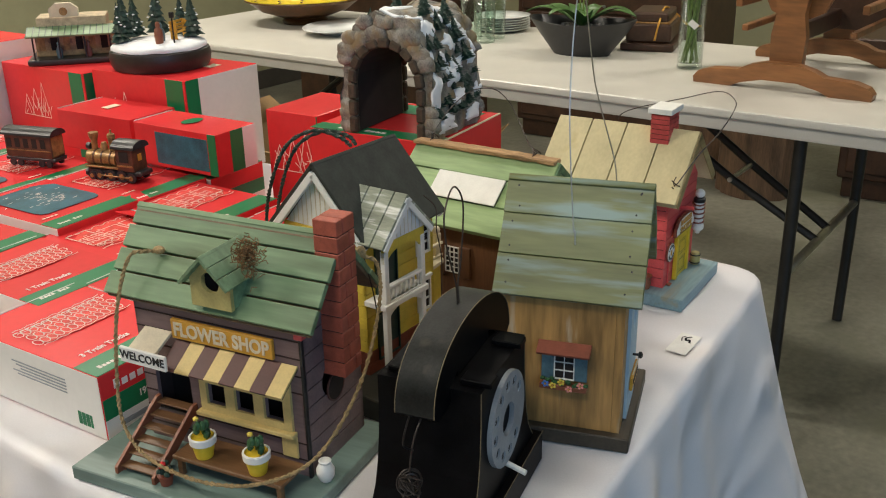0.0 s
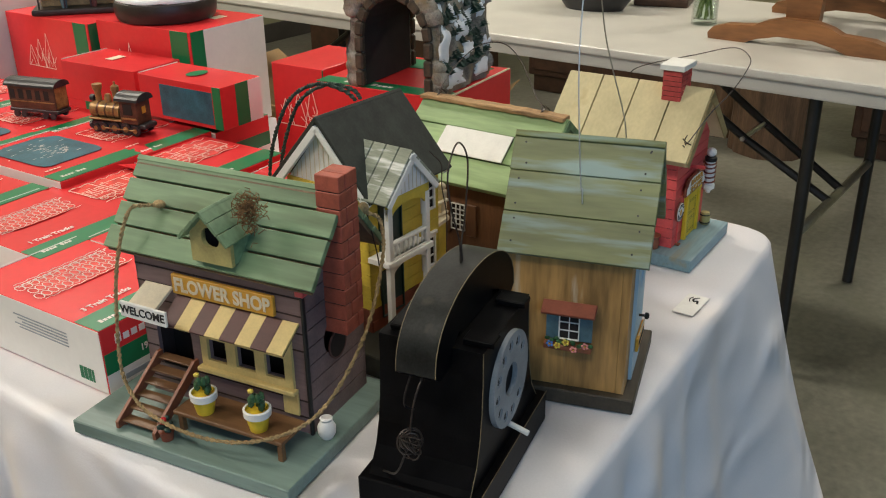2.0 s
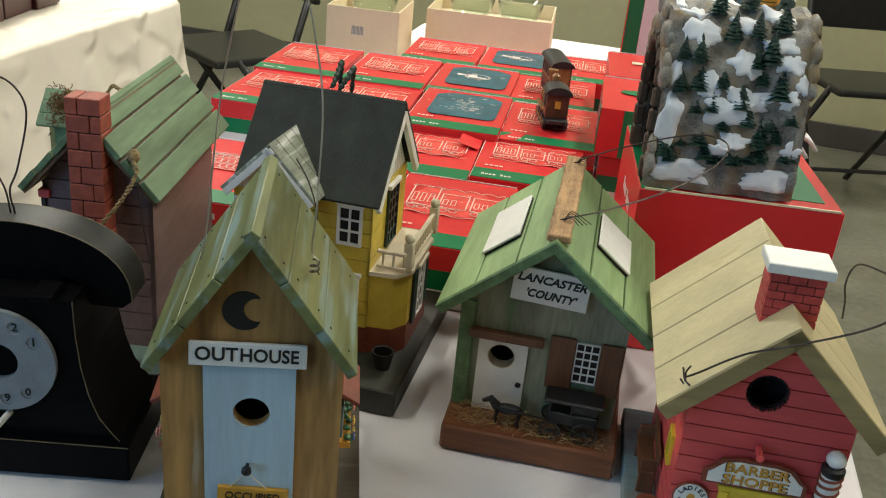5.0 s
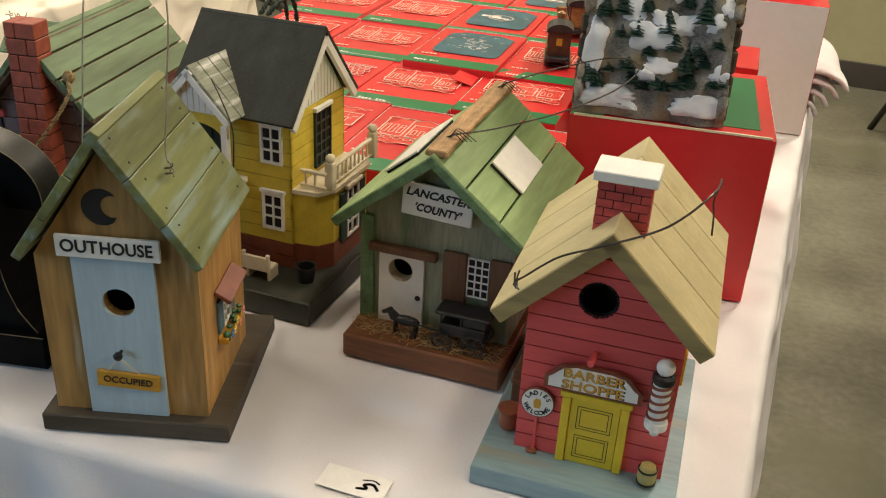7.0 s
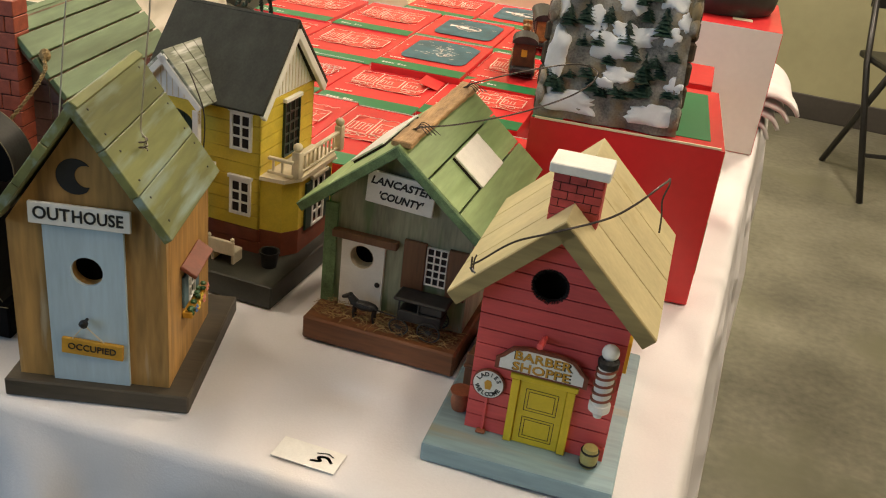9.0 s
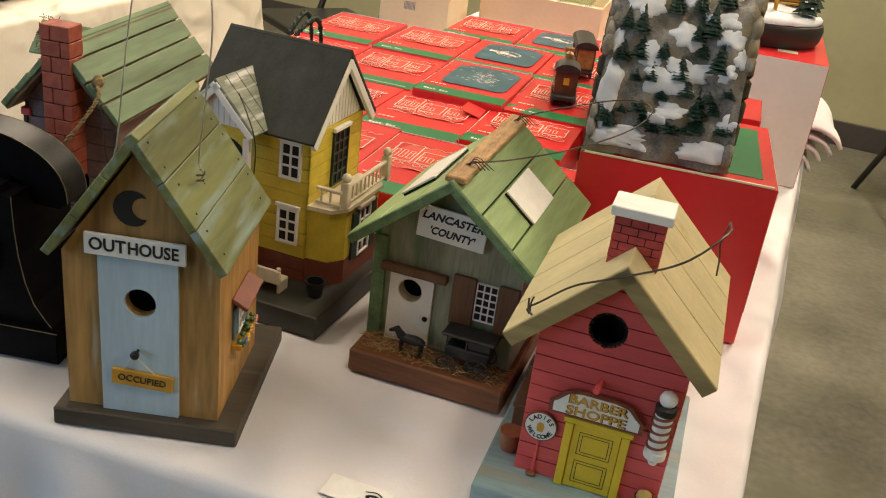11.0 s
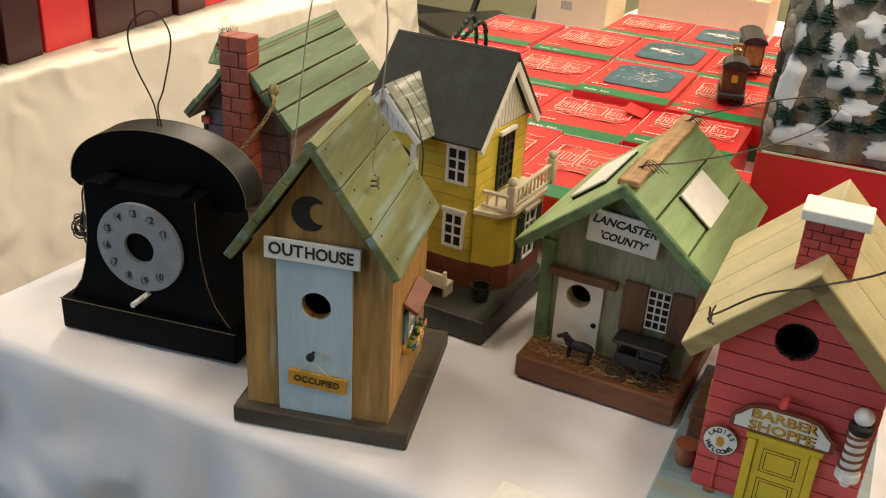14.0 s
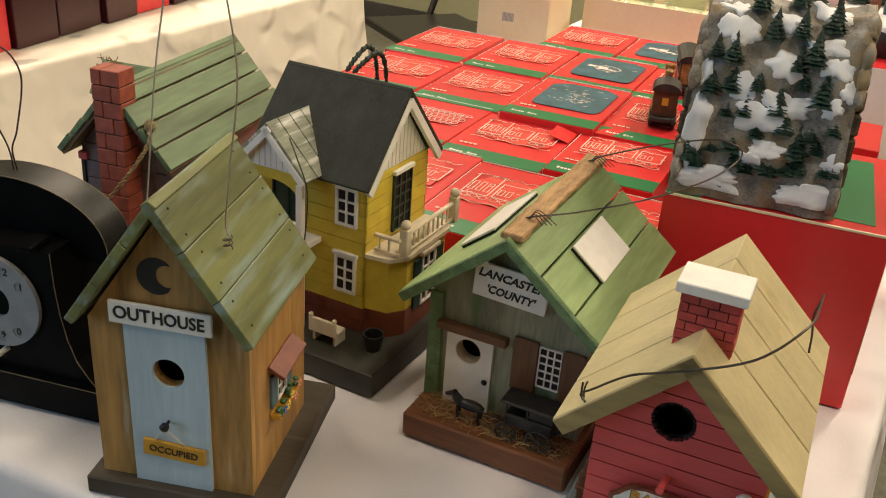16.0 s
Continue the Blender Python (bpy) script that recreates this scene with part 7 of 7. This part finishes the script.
def snow_scene():
    o = thing("music_box", "round dark music box with model snow, pines and a bench", "music box", pose(0.880, 1.375, T + 0.1802, 0, 0, 20) @ Matrix.Scale(1.2, 4))
    part("plinth", lathe([(0.0, 0.0), (0.066, 0.0), (0.0695, 0.006), (0.0715, 0.018), (0.0690, 0.0255), (0.066, 0.027), (0, 0.027)], 40), M["plinth"], o, smooth=40)
    bm = lathe([(0.0665, 0.0268), (0.0670, 0.030), (0.062, 0.034), (0.045, 0.0365), (0.02, 0.0375), (0, 0.038)], 40)
    for v in bm.verts:
        v.co += Vector((v.co.x, v.co.y, 0)).normalized() * 0.003 * noise.noise(v.co * 60) if v.co.xy.length > 1e-4 else Vector()
        v.co.z += 0.002 * noise.noise(v.co * 45)
    part("snow_field", bm, M["snow"], o, smooth=True)
    for a, r, h in ((-42, 0.050, 0.066), (-8, 0.052, 0.060), (32, 0.052, 0.075), (70, 0.052, 0.066), (100, 0.050, 0.072), (128, 0.052, 0.056)):
        pine(o, r * math.cos(radians(a)), r * math.sin(radians(a)), 0.034, h, h * 0.26, True)
    bench = part("bench", box(-0.002, 0.036, -0.030, -0.022, 0.046, 0.048, 0.0005), M["ochre"], o, "small orange wooden bench")
    for k in range(3):
        part("bench_slat", box(-0.002, 0.036, -0.0215, -0.020, 0.049 + k * 0.005, 0.0525 + k * 0.005, 0.0003), M["ochre"], bench)
    for x in (0.0, 0.032):
        part("bench_leg", box(x, x + 0.002, -0.030, -0.020, 0.036, 0.062, 0.0003), M["ochre"], bench)
    lamp = part("lamp_post", tube([(-0.018, -0.036, 0.036), (-0.018, -0.036, 0.070)], 0.0012, 8), M["black_metal"], o)
    part("lantern", box(-0.021, -0.015, -0.039, -0.033, 0.0702, 0.0785, 0.001), M["black_metal"], lamp)
    part("figurine", lathe([(0.005, 0.036), (0.0062, 0.046), (0.0055, 0.056), (0.0025, 0.0585), (0.0035, 0.0625), (0.0025, 0.066), (0, 0.0668)], 12, pose(-0.03, -0.02, 0)), M["cedar"], o, smooth=True)
    part("figurine", lathe([(0.005, 0.036), (0.006, 0.045), (0.005, 0.053), (0.0025, 0.0555), (0.0033, 0.059), (0.0022, 0.062), (0, 0.0627)], 12, pose(-0.012, -0.012, 0)), M["blue_shutter"], o, smooth=True)
    return o


def station():
    o = thing("model_station", "cream model railway station with green canopy on a carton", "model building", pose(0.868, 1.603, T + 0.1725, 0, 0, -40) @ Matrix.Scale(1.2, 4))
    part("ground", box(-0.066, 0.066, -0.05, 0.045, 0, 0.009, 0.003, seg=2), M["plinth"], o)
    body = part("house_body", box(-0.055, 0.055, -0.022, 0.04, 0.0091, 0.05, 0.001), M["station_tan"], o)
    for k in range(6):
        x = -0.046 + k * 0.018
        part("window", box(x - 0.005, x + 0.005, -0.0228, -0.0218, 0.018, 0.040, 0), M["dark_hole"] if k % 2 else M["bronze"], body)
    part("canopy", box(-0.064, 0.064, -0.05, -0.018, -0.0015, 0.0015, 0.0005, pose(0, 0, 0.052) @ pose(0, -0.018, 0) @ pose(0, 0, 0, 18) @ pose(0, 0.018, 0)), M["fs_roof"], o, "ribbed green canopy roof")
    for k in range(15):
        part("canopy_rib", box(-0.063 + k * 0.009, -0.0622 + k * 0.009, -0.05, -0.018, 0.0016, 0.0025, 0, pose(0, 0, 0.052) @ pose(0, -0.018, 0) @ pose(0, 0, 0, 18) @ pose(0, 0.018, 0)), M["deep_green"], o)
    for k in range(4):
        part("canopy_post", box(-0.056 + k * 0.0365, -0.0538 + k * 0.0365, -0.045, -0.043, 0.0091, 0.0435, 0), M["black_metal"], o)
    part("parapet", box(-0.05, 0.05, -0.018, 0.036, 0.0501, 0.066, 0.001), M["olive_tan"], o)
    part("gable_front", plate([(-0.03, 0.066), (0.012, 0.066), (0.012, 0.078), (0.002, 0.086), (-0.02, 0.086), (-0.03, 0.078)], (), 0.01, pose(0, -0.016, 0)), M["cream_paint"], o)
    part("clock", plate(ring_pts(-0.009, 0.074, 0.006, 18), (), 0.001, pose(0, -0.0172, 0)), M["bronze"], o)
    for x, c in ((-0.02, "blue_shutter"), (0.022, "plum")):
        part("figurine", lathe([(0.004, 0.009), (0.005, 0.02), (0.002, 0.027), (0.003, 0.031), (0, 0.034)], 10, pose(x, -0.04, 0)), M[c], o, smooth=True)
    return o


snow_scene(), station()


# ---- on the grey table beyond ----
def yellow_bowl():
    o = thing("fruit_bowl", "large yellow glazed bowl with pierced rim on the grey table", "bowl", pose(2.285, 2.40, T))
    part("foot", lathe([(0.0, 0.0), (0.075, 0.0), (0.08, 0.01), (0.07, 0.02), (0, 0.02)], 36), M["bowl_brown"], o, smooth=40)
    part("bowl", lathe([(0.0, 0.0201), (0.08, 0.022), (0.15, 0.045), (0.195, 0.078), (0.205, 0.081), (0.2, 0.086), (0.15, 0.056), (0.08, 0.032), (0, 0.03)], 48), M["bowl_brown"], o, smooth=True)
    part("glaze", lathe([(0.0, 0.0312), (0.08, 0.0332), (0.15, 0.0572), (0.198, 0.0872), (0.203, 0.0865)], 48), M["bowl_yellow"], o, smooth=True)
    bm = bmesh.new()
    for k in range(60):
        a, r = random.uniform(0, 6.28), random.uniform(0.09, 0.19)
        z = 0.033 + (r - 0.08) * 0.44
        ball((r * math.cos(a), r * math.sin(a), z + 0.003), 0.005, bm, (1.4, 1, 0.5), 1)
    part("relief_flowers", bm, M["bowl_brown"], o)


yellow_bowl()
o = thing("serving_platter", "white porcelain serving platter on the grey table", "platter", pose(2.180, 2.145, T, 0, 0, 20))
bm = lathe([(0.0, 0.003), (0.09, 0.003), (0.1, 0.008), (0.155, 0.021), (0.157, 0.023), (0.1, 0.0115), (0.09, 0.0065), (0, 0.0065)], 40)
bmesh.ops.transform(bm, matrix=Matrix.Diagonal((1, 0.72, 1, 1)), verts=bm.verts)
part("dish", bm, M["porcelain"], o, smooth=True)
part("foot_ring", lathe([(0.07, 0), (0.074, 0), (0.074, 0.0034), (0.07, 0.0034)], 30), M["porcelain"], o)


def tumbler(x, y, h=0.13, r=0.034):
    o = thing("drinking_glass", "clear tall drinking glass on the grey table", "glass", pose(x, y, T), "drinking glasses")
    part("glass_body", lathe([(0, 0), (r * 0.85, 0), (r * 0.9, 0.008), (r, h), (r - 0.0022, h), (r * 0.86 - 0.002, 0.02), (0, 0.016)], 28), M["glass"], o, smooth=True)


tumbler(2.25, 1.62), tumbler(2.33, 1.635, 0.14), tumbler(2.29, 1.695)
o = thing("plate_stack", "stack of cream plates on the grey table", "plates", pose(2.47, 1.70, T))
for k in range(6):
    part("plate", lathe([(0, 0.001), (0.055, 0.001), (0.09, 0.011), (0.092, 0.013), (0.055, 0.004), (0, 0.004)], 32, pose(0, 0, k * 0.0075)), M["porcelain"], o, smooth=True)


def planter():
    o = thing("orchid_planter", "black boat-shaped planter with green orchid leaves and pebbles", "planter", pose(2.225, 1.278, T, 0, 0, 98))
    bm = lathe([(0.0, 0.0), (0.08, 0.0), (0.125, 0.05), (0.155, 0.088), (0.150, 0.09), (0.122, 0.062), (0, 0.06)], 40)
    for v in bm.verts:
        v.co.y *= 0.55
        v.co.z += 0.012 * (v.co.x / 0.155) ** 2 * (1 if v.co.z > 0.03 else 0)
    part("bowl", bm, M["planter"], o, smooth=40)
    peb = part("pebble", ball((0, 0, 0), 0.011, None, (1, 1, 0.7), 1), M["pebble"], o)
    peb.matrix_basis = pose(0.0, 0.0, 0.068)
    for k in range(48):
        a, r = random.uniform(0, 6.28), math.sqrt(random.random())
        share("pebble", peb.data, pose(0.115 * r * math.cos(a), 0.055 * r * math.sin(a), 0.066 + random.uniform(0, 0.006), random.uniform(0, 90), random.uniform(0, 90)), o)
    for a, l in ((15, 0.16), (60, 0.13), (110, 0.12), (165, 0.17), (200, 0.14), (250, 0.11), (300, 0.13), (340, 0.15)):
        bm = bmesh.new()
        n = 12
        d = Vector((math.cos(radians(a)), math.sin(radians(a)) * 0.8, 0))
        s = Vector((-d.y, d.x, 0)).normalized()
        prev = None
        for k in range(n + 1):
            t = k / n
            c = d * l * t + Vector((0, 0, 0.07 + 0.055 * math.sin(t * 2.3)))
            w = 0.024 * math.sin(math.pi * min(1, t * 0.92 + 0.08)) ** 0.7
            cur = [bm.verts.new(c - s * w + Vector((0, 0, 0.005))), bm.verts.new(c), bm.verts.new(c + s * w + Vector((0, 0, 0.005)))]
            if prev:
                bm.faces.new((prev[0], prev[1], cur[1], cur[0]))
                bm.faces.new((prev[1], prev[2], cur[2], cur[1]))
            prev = cur
        part("leaf", bm, M["leaf"], o, smooth=True)
    for k in range(3):
        part("flower_stem", tube(curve_pts([(0.01 * k - 0.01, 0, 0.07), (0.012 * k - 0.02, 0.01, 0.2), (0.03 * k - 0.05, 0.03, 0.34)], 6), 0.0022, 6), M["stem"], o)


planter()
o = thing("carved_box", "dark carved wooden casket on the grey table", "box", pose(2.45, 1.165, T, 0, 0, 15))
part("foot", box(-0.11, 0.11, -0.075, 0.075, 0, 0.022, 0.006, seg=2), M["dark_wood"], o)
part("casket_body", box(-0.098, 0.098, -0.064, 0.064, 0.0222, 0.075, 0.012, seg=3), M["dark_wood"], o)
part("casket_lid", box(-0.085, 0.085, -0.053, 0.053, 0.0752, 0.105, 0.014, seg=3), M["dark_wood"], o)
part("lid_rim", box(-0.09, 0.09, -0.058, 0.058, 0.0735, 0.079, 0.002), M["bronze"], o)
part("ribbon_tie", tube(curve_pts([(-0.10, -0.02, 0.03), (-0.085, -0.03, 0.088), (0.0, -0.03, 0.11), (0.07, -0.05, 0.085), (0.10, -0.08, 0.05), (0.13, -0.12, 0.04)], 8), 0.003, 6), M["ochre"], o, "yellow ribbon tied over the lid")

o = thing("glass_vase", "clear cylinder vase with green stems and a price tag", "vase", pose(2.190, 0.945, T))
part("vase_body", lathe([(0, 0), (0.032, 0), (0.0325, 0.24), (0.030, 0.24), (0.0295, 0.014), (0, 0.012)], 28), M["glass"], o, smooth=True)
for k in range(7):
    a = k * 0.9
    part("stem", tube(curve_pts([(0.02 * math.cos(a), 0.02 * math.sin(a), 0.015), (0.012 * math.cos(a + 2), 0.012 * math.sin(a + 2), 0.14), (0.03 * math.cos(a + 3), 0.03 * math.sin(a + 3), 0.33)], 5), 0.0036, 6), M["stem"], o)
part("price_tag", box(-0.012, 0.012, -0.0005, 0.0005, -0.008, 0.008, 0, pose(-0.034, -0.016, 0.115, 20, 40, -60)), M["white_paint"], o)


def wooden_stand():
    """A turned wooden cradle stand with a shaped foot."""
    o = thing("wooden_stand", "honey brown shaped wooden stand on the grey table", "wooden stand", pose(2.100, 0.663, T, 0, 0, 88))
    out = [(-0.205, 0.0), (-0.115, 0.0), (-0.09, 0.011), (-0.04, 0.022), (0.04, 0.022), (0.09, 0.011), (0.115, 0.0), (0.205, 0.0), (0.207, 0.014), (0.195, 0.028), (0.165, 0.037), (0.10, 0.041), (0.075, 0.053), (0.04, 0.062), (-0.04, 0.062), (-0.075, 0.053), (-0.10, 0.041), (-0.165, 0.037), (-0.195, 0.028), (-0.207, 0.014)]
    part("foot", plate(out, (), 0.032, pose(0, 0.04, 0)), M["stained"], o)
    part("foot", plate(out, (), 0.032, pose(0, -0.36, 0)), M["stained"], o)
    for y in (-0.345, 0.0395):
        post = [(-0.037, 0.055), (0.037, 0.055), (0.04, 0.12), (0.032, 0.17), (0.042, 0.25), (0.05, 0.34), (-0.05, 0.34), (-0.042, 0.25), (-0.032, 0.17), (-0.04, 0.12)]
        part("upright", plate(post, (), 0.024, pose(0, y - 0.024, 0)), M["stained"], o)
    part("stretcher", box(-0.016, 0.016, -0.345, 0.016, 0.10, 0.145, 0.003), M["dark_wood"], o)
    cradle = [(-0.15, 0.34), (-0.15, 0.17), (-0.125, 0.115), (-0.085, 0.095), (0.085, 0.095), (0.125, 0.115), (0.15, 0.17), (0.15, 0.34)]
    board = [(-0.072, 0.34), (-0.075, 0.2), (-0.06, 0.17), (-0.03, 0.155), (0.03, 0.155), (0.06, 0.17), (0.075, 0.2), (0.072, 0.34)]
    for y in (-0.31, -0.02):
        part("cradle_end", plate(cradle if y < -0.1 else board, (), 0.018, pose(0, y, 0)), M["dark_wood"] if y < -0.1 else M["stained"], o)
    for s in (-1, 1):
        part("cradle_rail", box(s * 0.145 - 0.008, s * 0.145 + 0.008, -0.30, -0.02, 0.17, 0.19, 0.002), M["stained"], o)
        part("cradle_rail", box(s * 0.125 - 0.008, s * 0.125 + 0.008, -0.30, -0.02, 0.115, 0.13, 0.002), M["stained"], o)


wooden_stand()

# ---- under and behind ----
for x, y, r, h, lb in ((3.55, 1.16, 0.16, 0.42, 0), (3.74, 1.42, 0.17, 0.44, 1)):
    o = thing("log_stool", "rough bark-covered log stump standing on the floor", "log", pose(x, y, 0), "log stumps")
    bm = lathe([(0, 0), (r, 0), (r * 0.97, h * 0.4), (r, h), (r * 0.9, h + 0.004), (0, h + 0.004)], 36)
    for v in bm.verts:
        if v.co.xy.length > r * 0.8:
            v.co += Vector((v.co.x, v.co.y, 0)).normalized() * 0.012 * noise.noise(Vector((v.co.x * 22, v.co.y * 22, lb)))
    part("trunk", bm, M["log"], o)
    part("cut_face", lathe([(r * 0.86, h + 0.0045), (r * 0.5, h + 0.006), (0, h + 0.006)], 36), M["log_end"], o)
for k, (x, y, w, d, h, tn) in enumerate(((2.35, 2.55, 0.42, 0.3, 0.30, 10), (2.15, 2.2, 0.34, 0.26, 0.34, -8), (2.5, 2.05, 0.36, 0.3, 0.26, 20), (2.3, 1.75, 0.3, 0.3, 0.22, 5))):
    o = thing("cardboard_box", "open brown cardboard box with folded flaps on the floor", "box", pose(x, y, 0, 0, 0, tn), "cardboard boxes")
    for a, b, c, e in ((-w / 2, w / 2, -d / 2, -d / 2 + 0.004), (-w / 2, w / 2, d / 2 - 0.004, d / 2), (-w / 2, -w / 2 + 0.004, -d / 2 + 0.0041, d / 2 - 0.0041), (w / 2 - 0.004, w / 2, -d / 2 + 0.0041, d / 2 - 0.0041)):
        part("carton_wall", box(a, b, c, e, 0, h, 0.0008), M["cardboard"], o)
    part("carton_floor", box(-w / 2 + 0.005, w / 2 - 0.005, -d / 2 + 0.005, d / 2 - 0.005, 0, 0.004, 0), M["cardboard"], o)
    for s in (-1, 1):
        part("flap", box(-w / 2, w / 2, 0, d * 0.5, 0, 0.004, 0.0008, pose(0, s * d / 2, h) @ pose(0, 0, 0, s * 35) @ Matrix.Diagonal((1, s, 1, 1))), M["cardboard"], o)
    part("flap", box(0, w * 0.4, -d / 2, d / 2, 0, 0.004, 0.0008, pose(-w / 2, 0, h, 0, 0, 0) @ pose(0, 0, 0, 0, 190 + 20 * (k % 2))), M["cardboard"], o)


def chest(x, y, w, d, h, tn, label):
    o = thing("wooden_cabinet", label, "cabinet", pose(x, y, 0, 0, 0, tn))
    part("plinth", box(-w / 2 + 0.02, w / 2 - 0.02, -d / 2 + 0.02, d / 2 - 0.02, 0, 0.08, 0.004), M["dark_wood"], o)
    part("carcass", box(-w / 2, w / 2, -d / 2, d / 2, 0.0801, h, 0.006), M["dark_wood"], o)
    for k in range(3):
        z = 0.11 + k * (h - 0.14) / 3
        dr = part("drawer", box(-w / 2 - 0.012, -w / 2 - 0.0005, -d / 2 + 0.03, d / 2 - 0.03, z, z + (h - 0.17) / 3, 0.004), M["dark_wood"], o)
        part("knob", ball((-w / 2 - 0.022, 0, z + (h - 0.17) / 6), 0.011, None, (1, 1, 1), 1), M["bronze"], dr)


chest(3.9, 0.5, 0.5, 0.8, 0.62, 5, "dark wooden chest of drawers behind the tables")
chest(4.0, 2.0, 0.45, 0.9, 0.9, 0, "dark wooden cabinet behind the tables")
chest(3.6, 3.1, 0.45, 0.9, 0.8, -4, "dark wooden cabinet behind the tables")


def chair(x, y, tn):
    o = thing("folding_chair", "black metal folding chair standing by the wall", "chair", pose(x, y, 0, 0, 0, tn), "folding chairs")
    for s in (-1, 1):
        part("front_leg", tube([(s * 0.2, -0.22, 0.0), (s * 0.2, 0.05, 0.44), (s * 0.2, 0.17, 0.80)], 0.012, 8), M["black_metal"], o, smooth=True)
        part("back_leg", tube([(s * 0.18, 0.22, 0.0), (s * 0.18, -0.12, 0.46)], 0.012, 8), M["black_metal"], o, smooth=True)
    part("seat", box(-0.19, 0.19, -0.2, 0.16, 0.44, 0.465, 0.01, seg=2), M["black_metal"], o)
    part("backrest", box(-0.2, 0.2, 0.145, 0.165, 0.62, 0.80, 0.008, seg=2), M["black_metal"], o)
    part("leg_bar", tube([(-0.2, -0.13, 0.15), (0.2, -0.13, 0.15)], 0.008, 8), M["black_metal"], o)


chair(1.52, 3.62, 20), chair(-0.55, 2.75, -35)

# boxes on the cream-clothed table
x, y = -0.46, 0.36
k = 0
while y < 1.75:
    w = (0.105, 0.118, 0.098, 0.11, 0.082, 0.12)[k % 6]
    red = k % 4 == 1
    o = thing("display_box", "bright red display box on the cream cloth" if red else "dark maroon display box on the cream cloth", "box", pose(-0.470 - 0.008 * (k % 2) - (y - 0.79) * 0.14, y + w / 2, T, 0, 0, 8 + (k % 3)), "display boxes")
    h = 0.16 + 0.02 * (k % 3)
    part("box_base", box(-0.06, 0.06, -w / 2 + 0.002, w / 2 - 0.002, 0, h * 0.8, 0.0015), M["box_red"] if red else M["maroon_box"], o)
    part("box_lid", box(-0.0615, 0.0615, -w / 2 + 0.0005, w / 2 - 0.0005, h * 0.8 - 0.02, h, 0.0015), M["box_red"] if red else M["maroon_box"], o)
    y += w + 0.003
    k += 1

# folded spare cloth lying on the east edge, its corners hanging over
fold_thing = thing("folded_cloth", "folded white cloth lying over the table edge", "cloth", pose(0.985, 1.52, T + 0.001, 0, 0, 6))
for k in range(4):
    bm = bmesh.new()
    n = 14
    rows = []
    for i in range(n + 1):
        r = []
        for j in range(n + 1):
            u, v = i / n, j / n
            over = max(0.0, u - 0.45)
            r.append(bm.verts.new((-0.07 + (0.132 - 0.012 * k) * u - 0.06 * over * over, -0.12 + 0.24 * v, 0.056 - 0.015 * k + 0.002 * noise.noise(Vector((u * 4, v * 4, k))) - 0.09 * over * over + 0.006 * math.sin(v * 9 + k) * over)))
        rows.append(r)
    for a, b in zip(rows, rows[1:]):
        for j in range(n):
            bm.faces.new((a[j], b[j], b[j + 1], a[j + 1]))
    ob = part("cloth_layer", bm, M["cloth"], fold_thing, smooth=True)
    md = ob.modifiers.new("thickness", "SOLIDIFY")
    md.thickness = 0.006
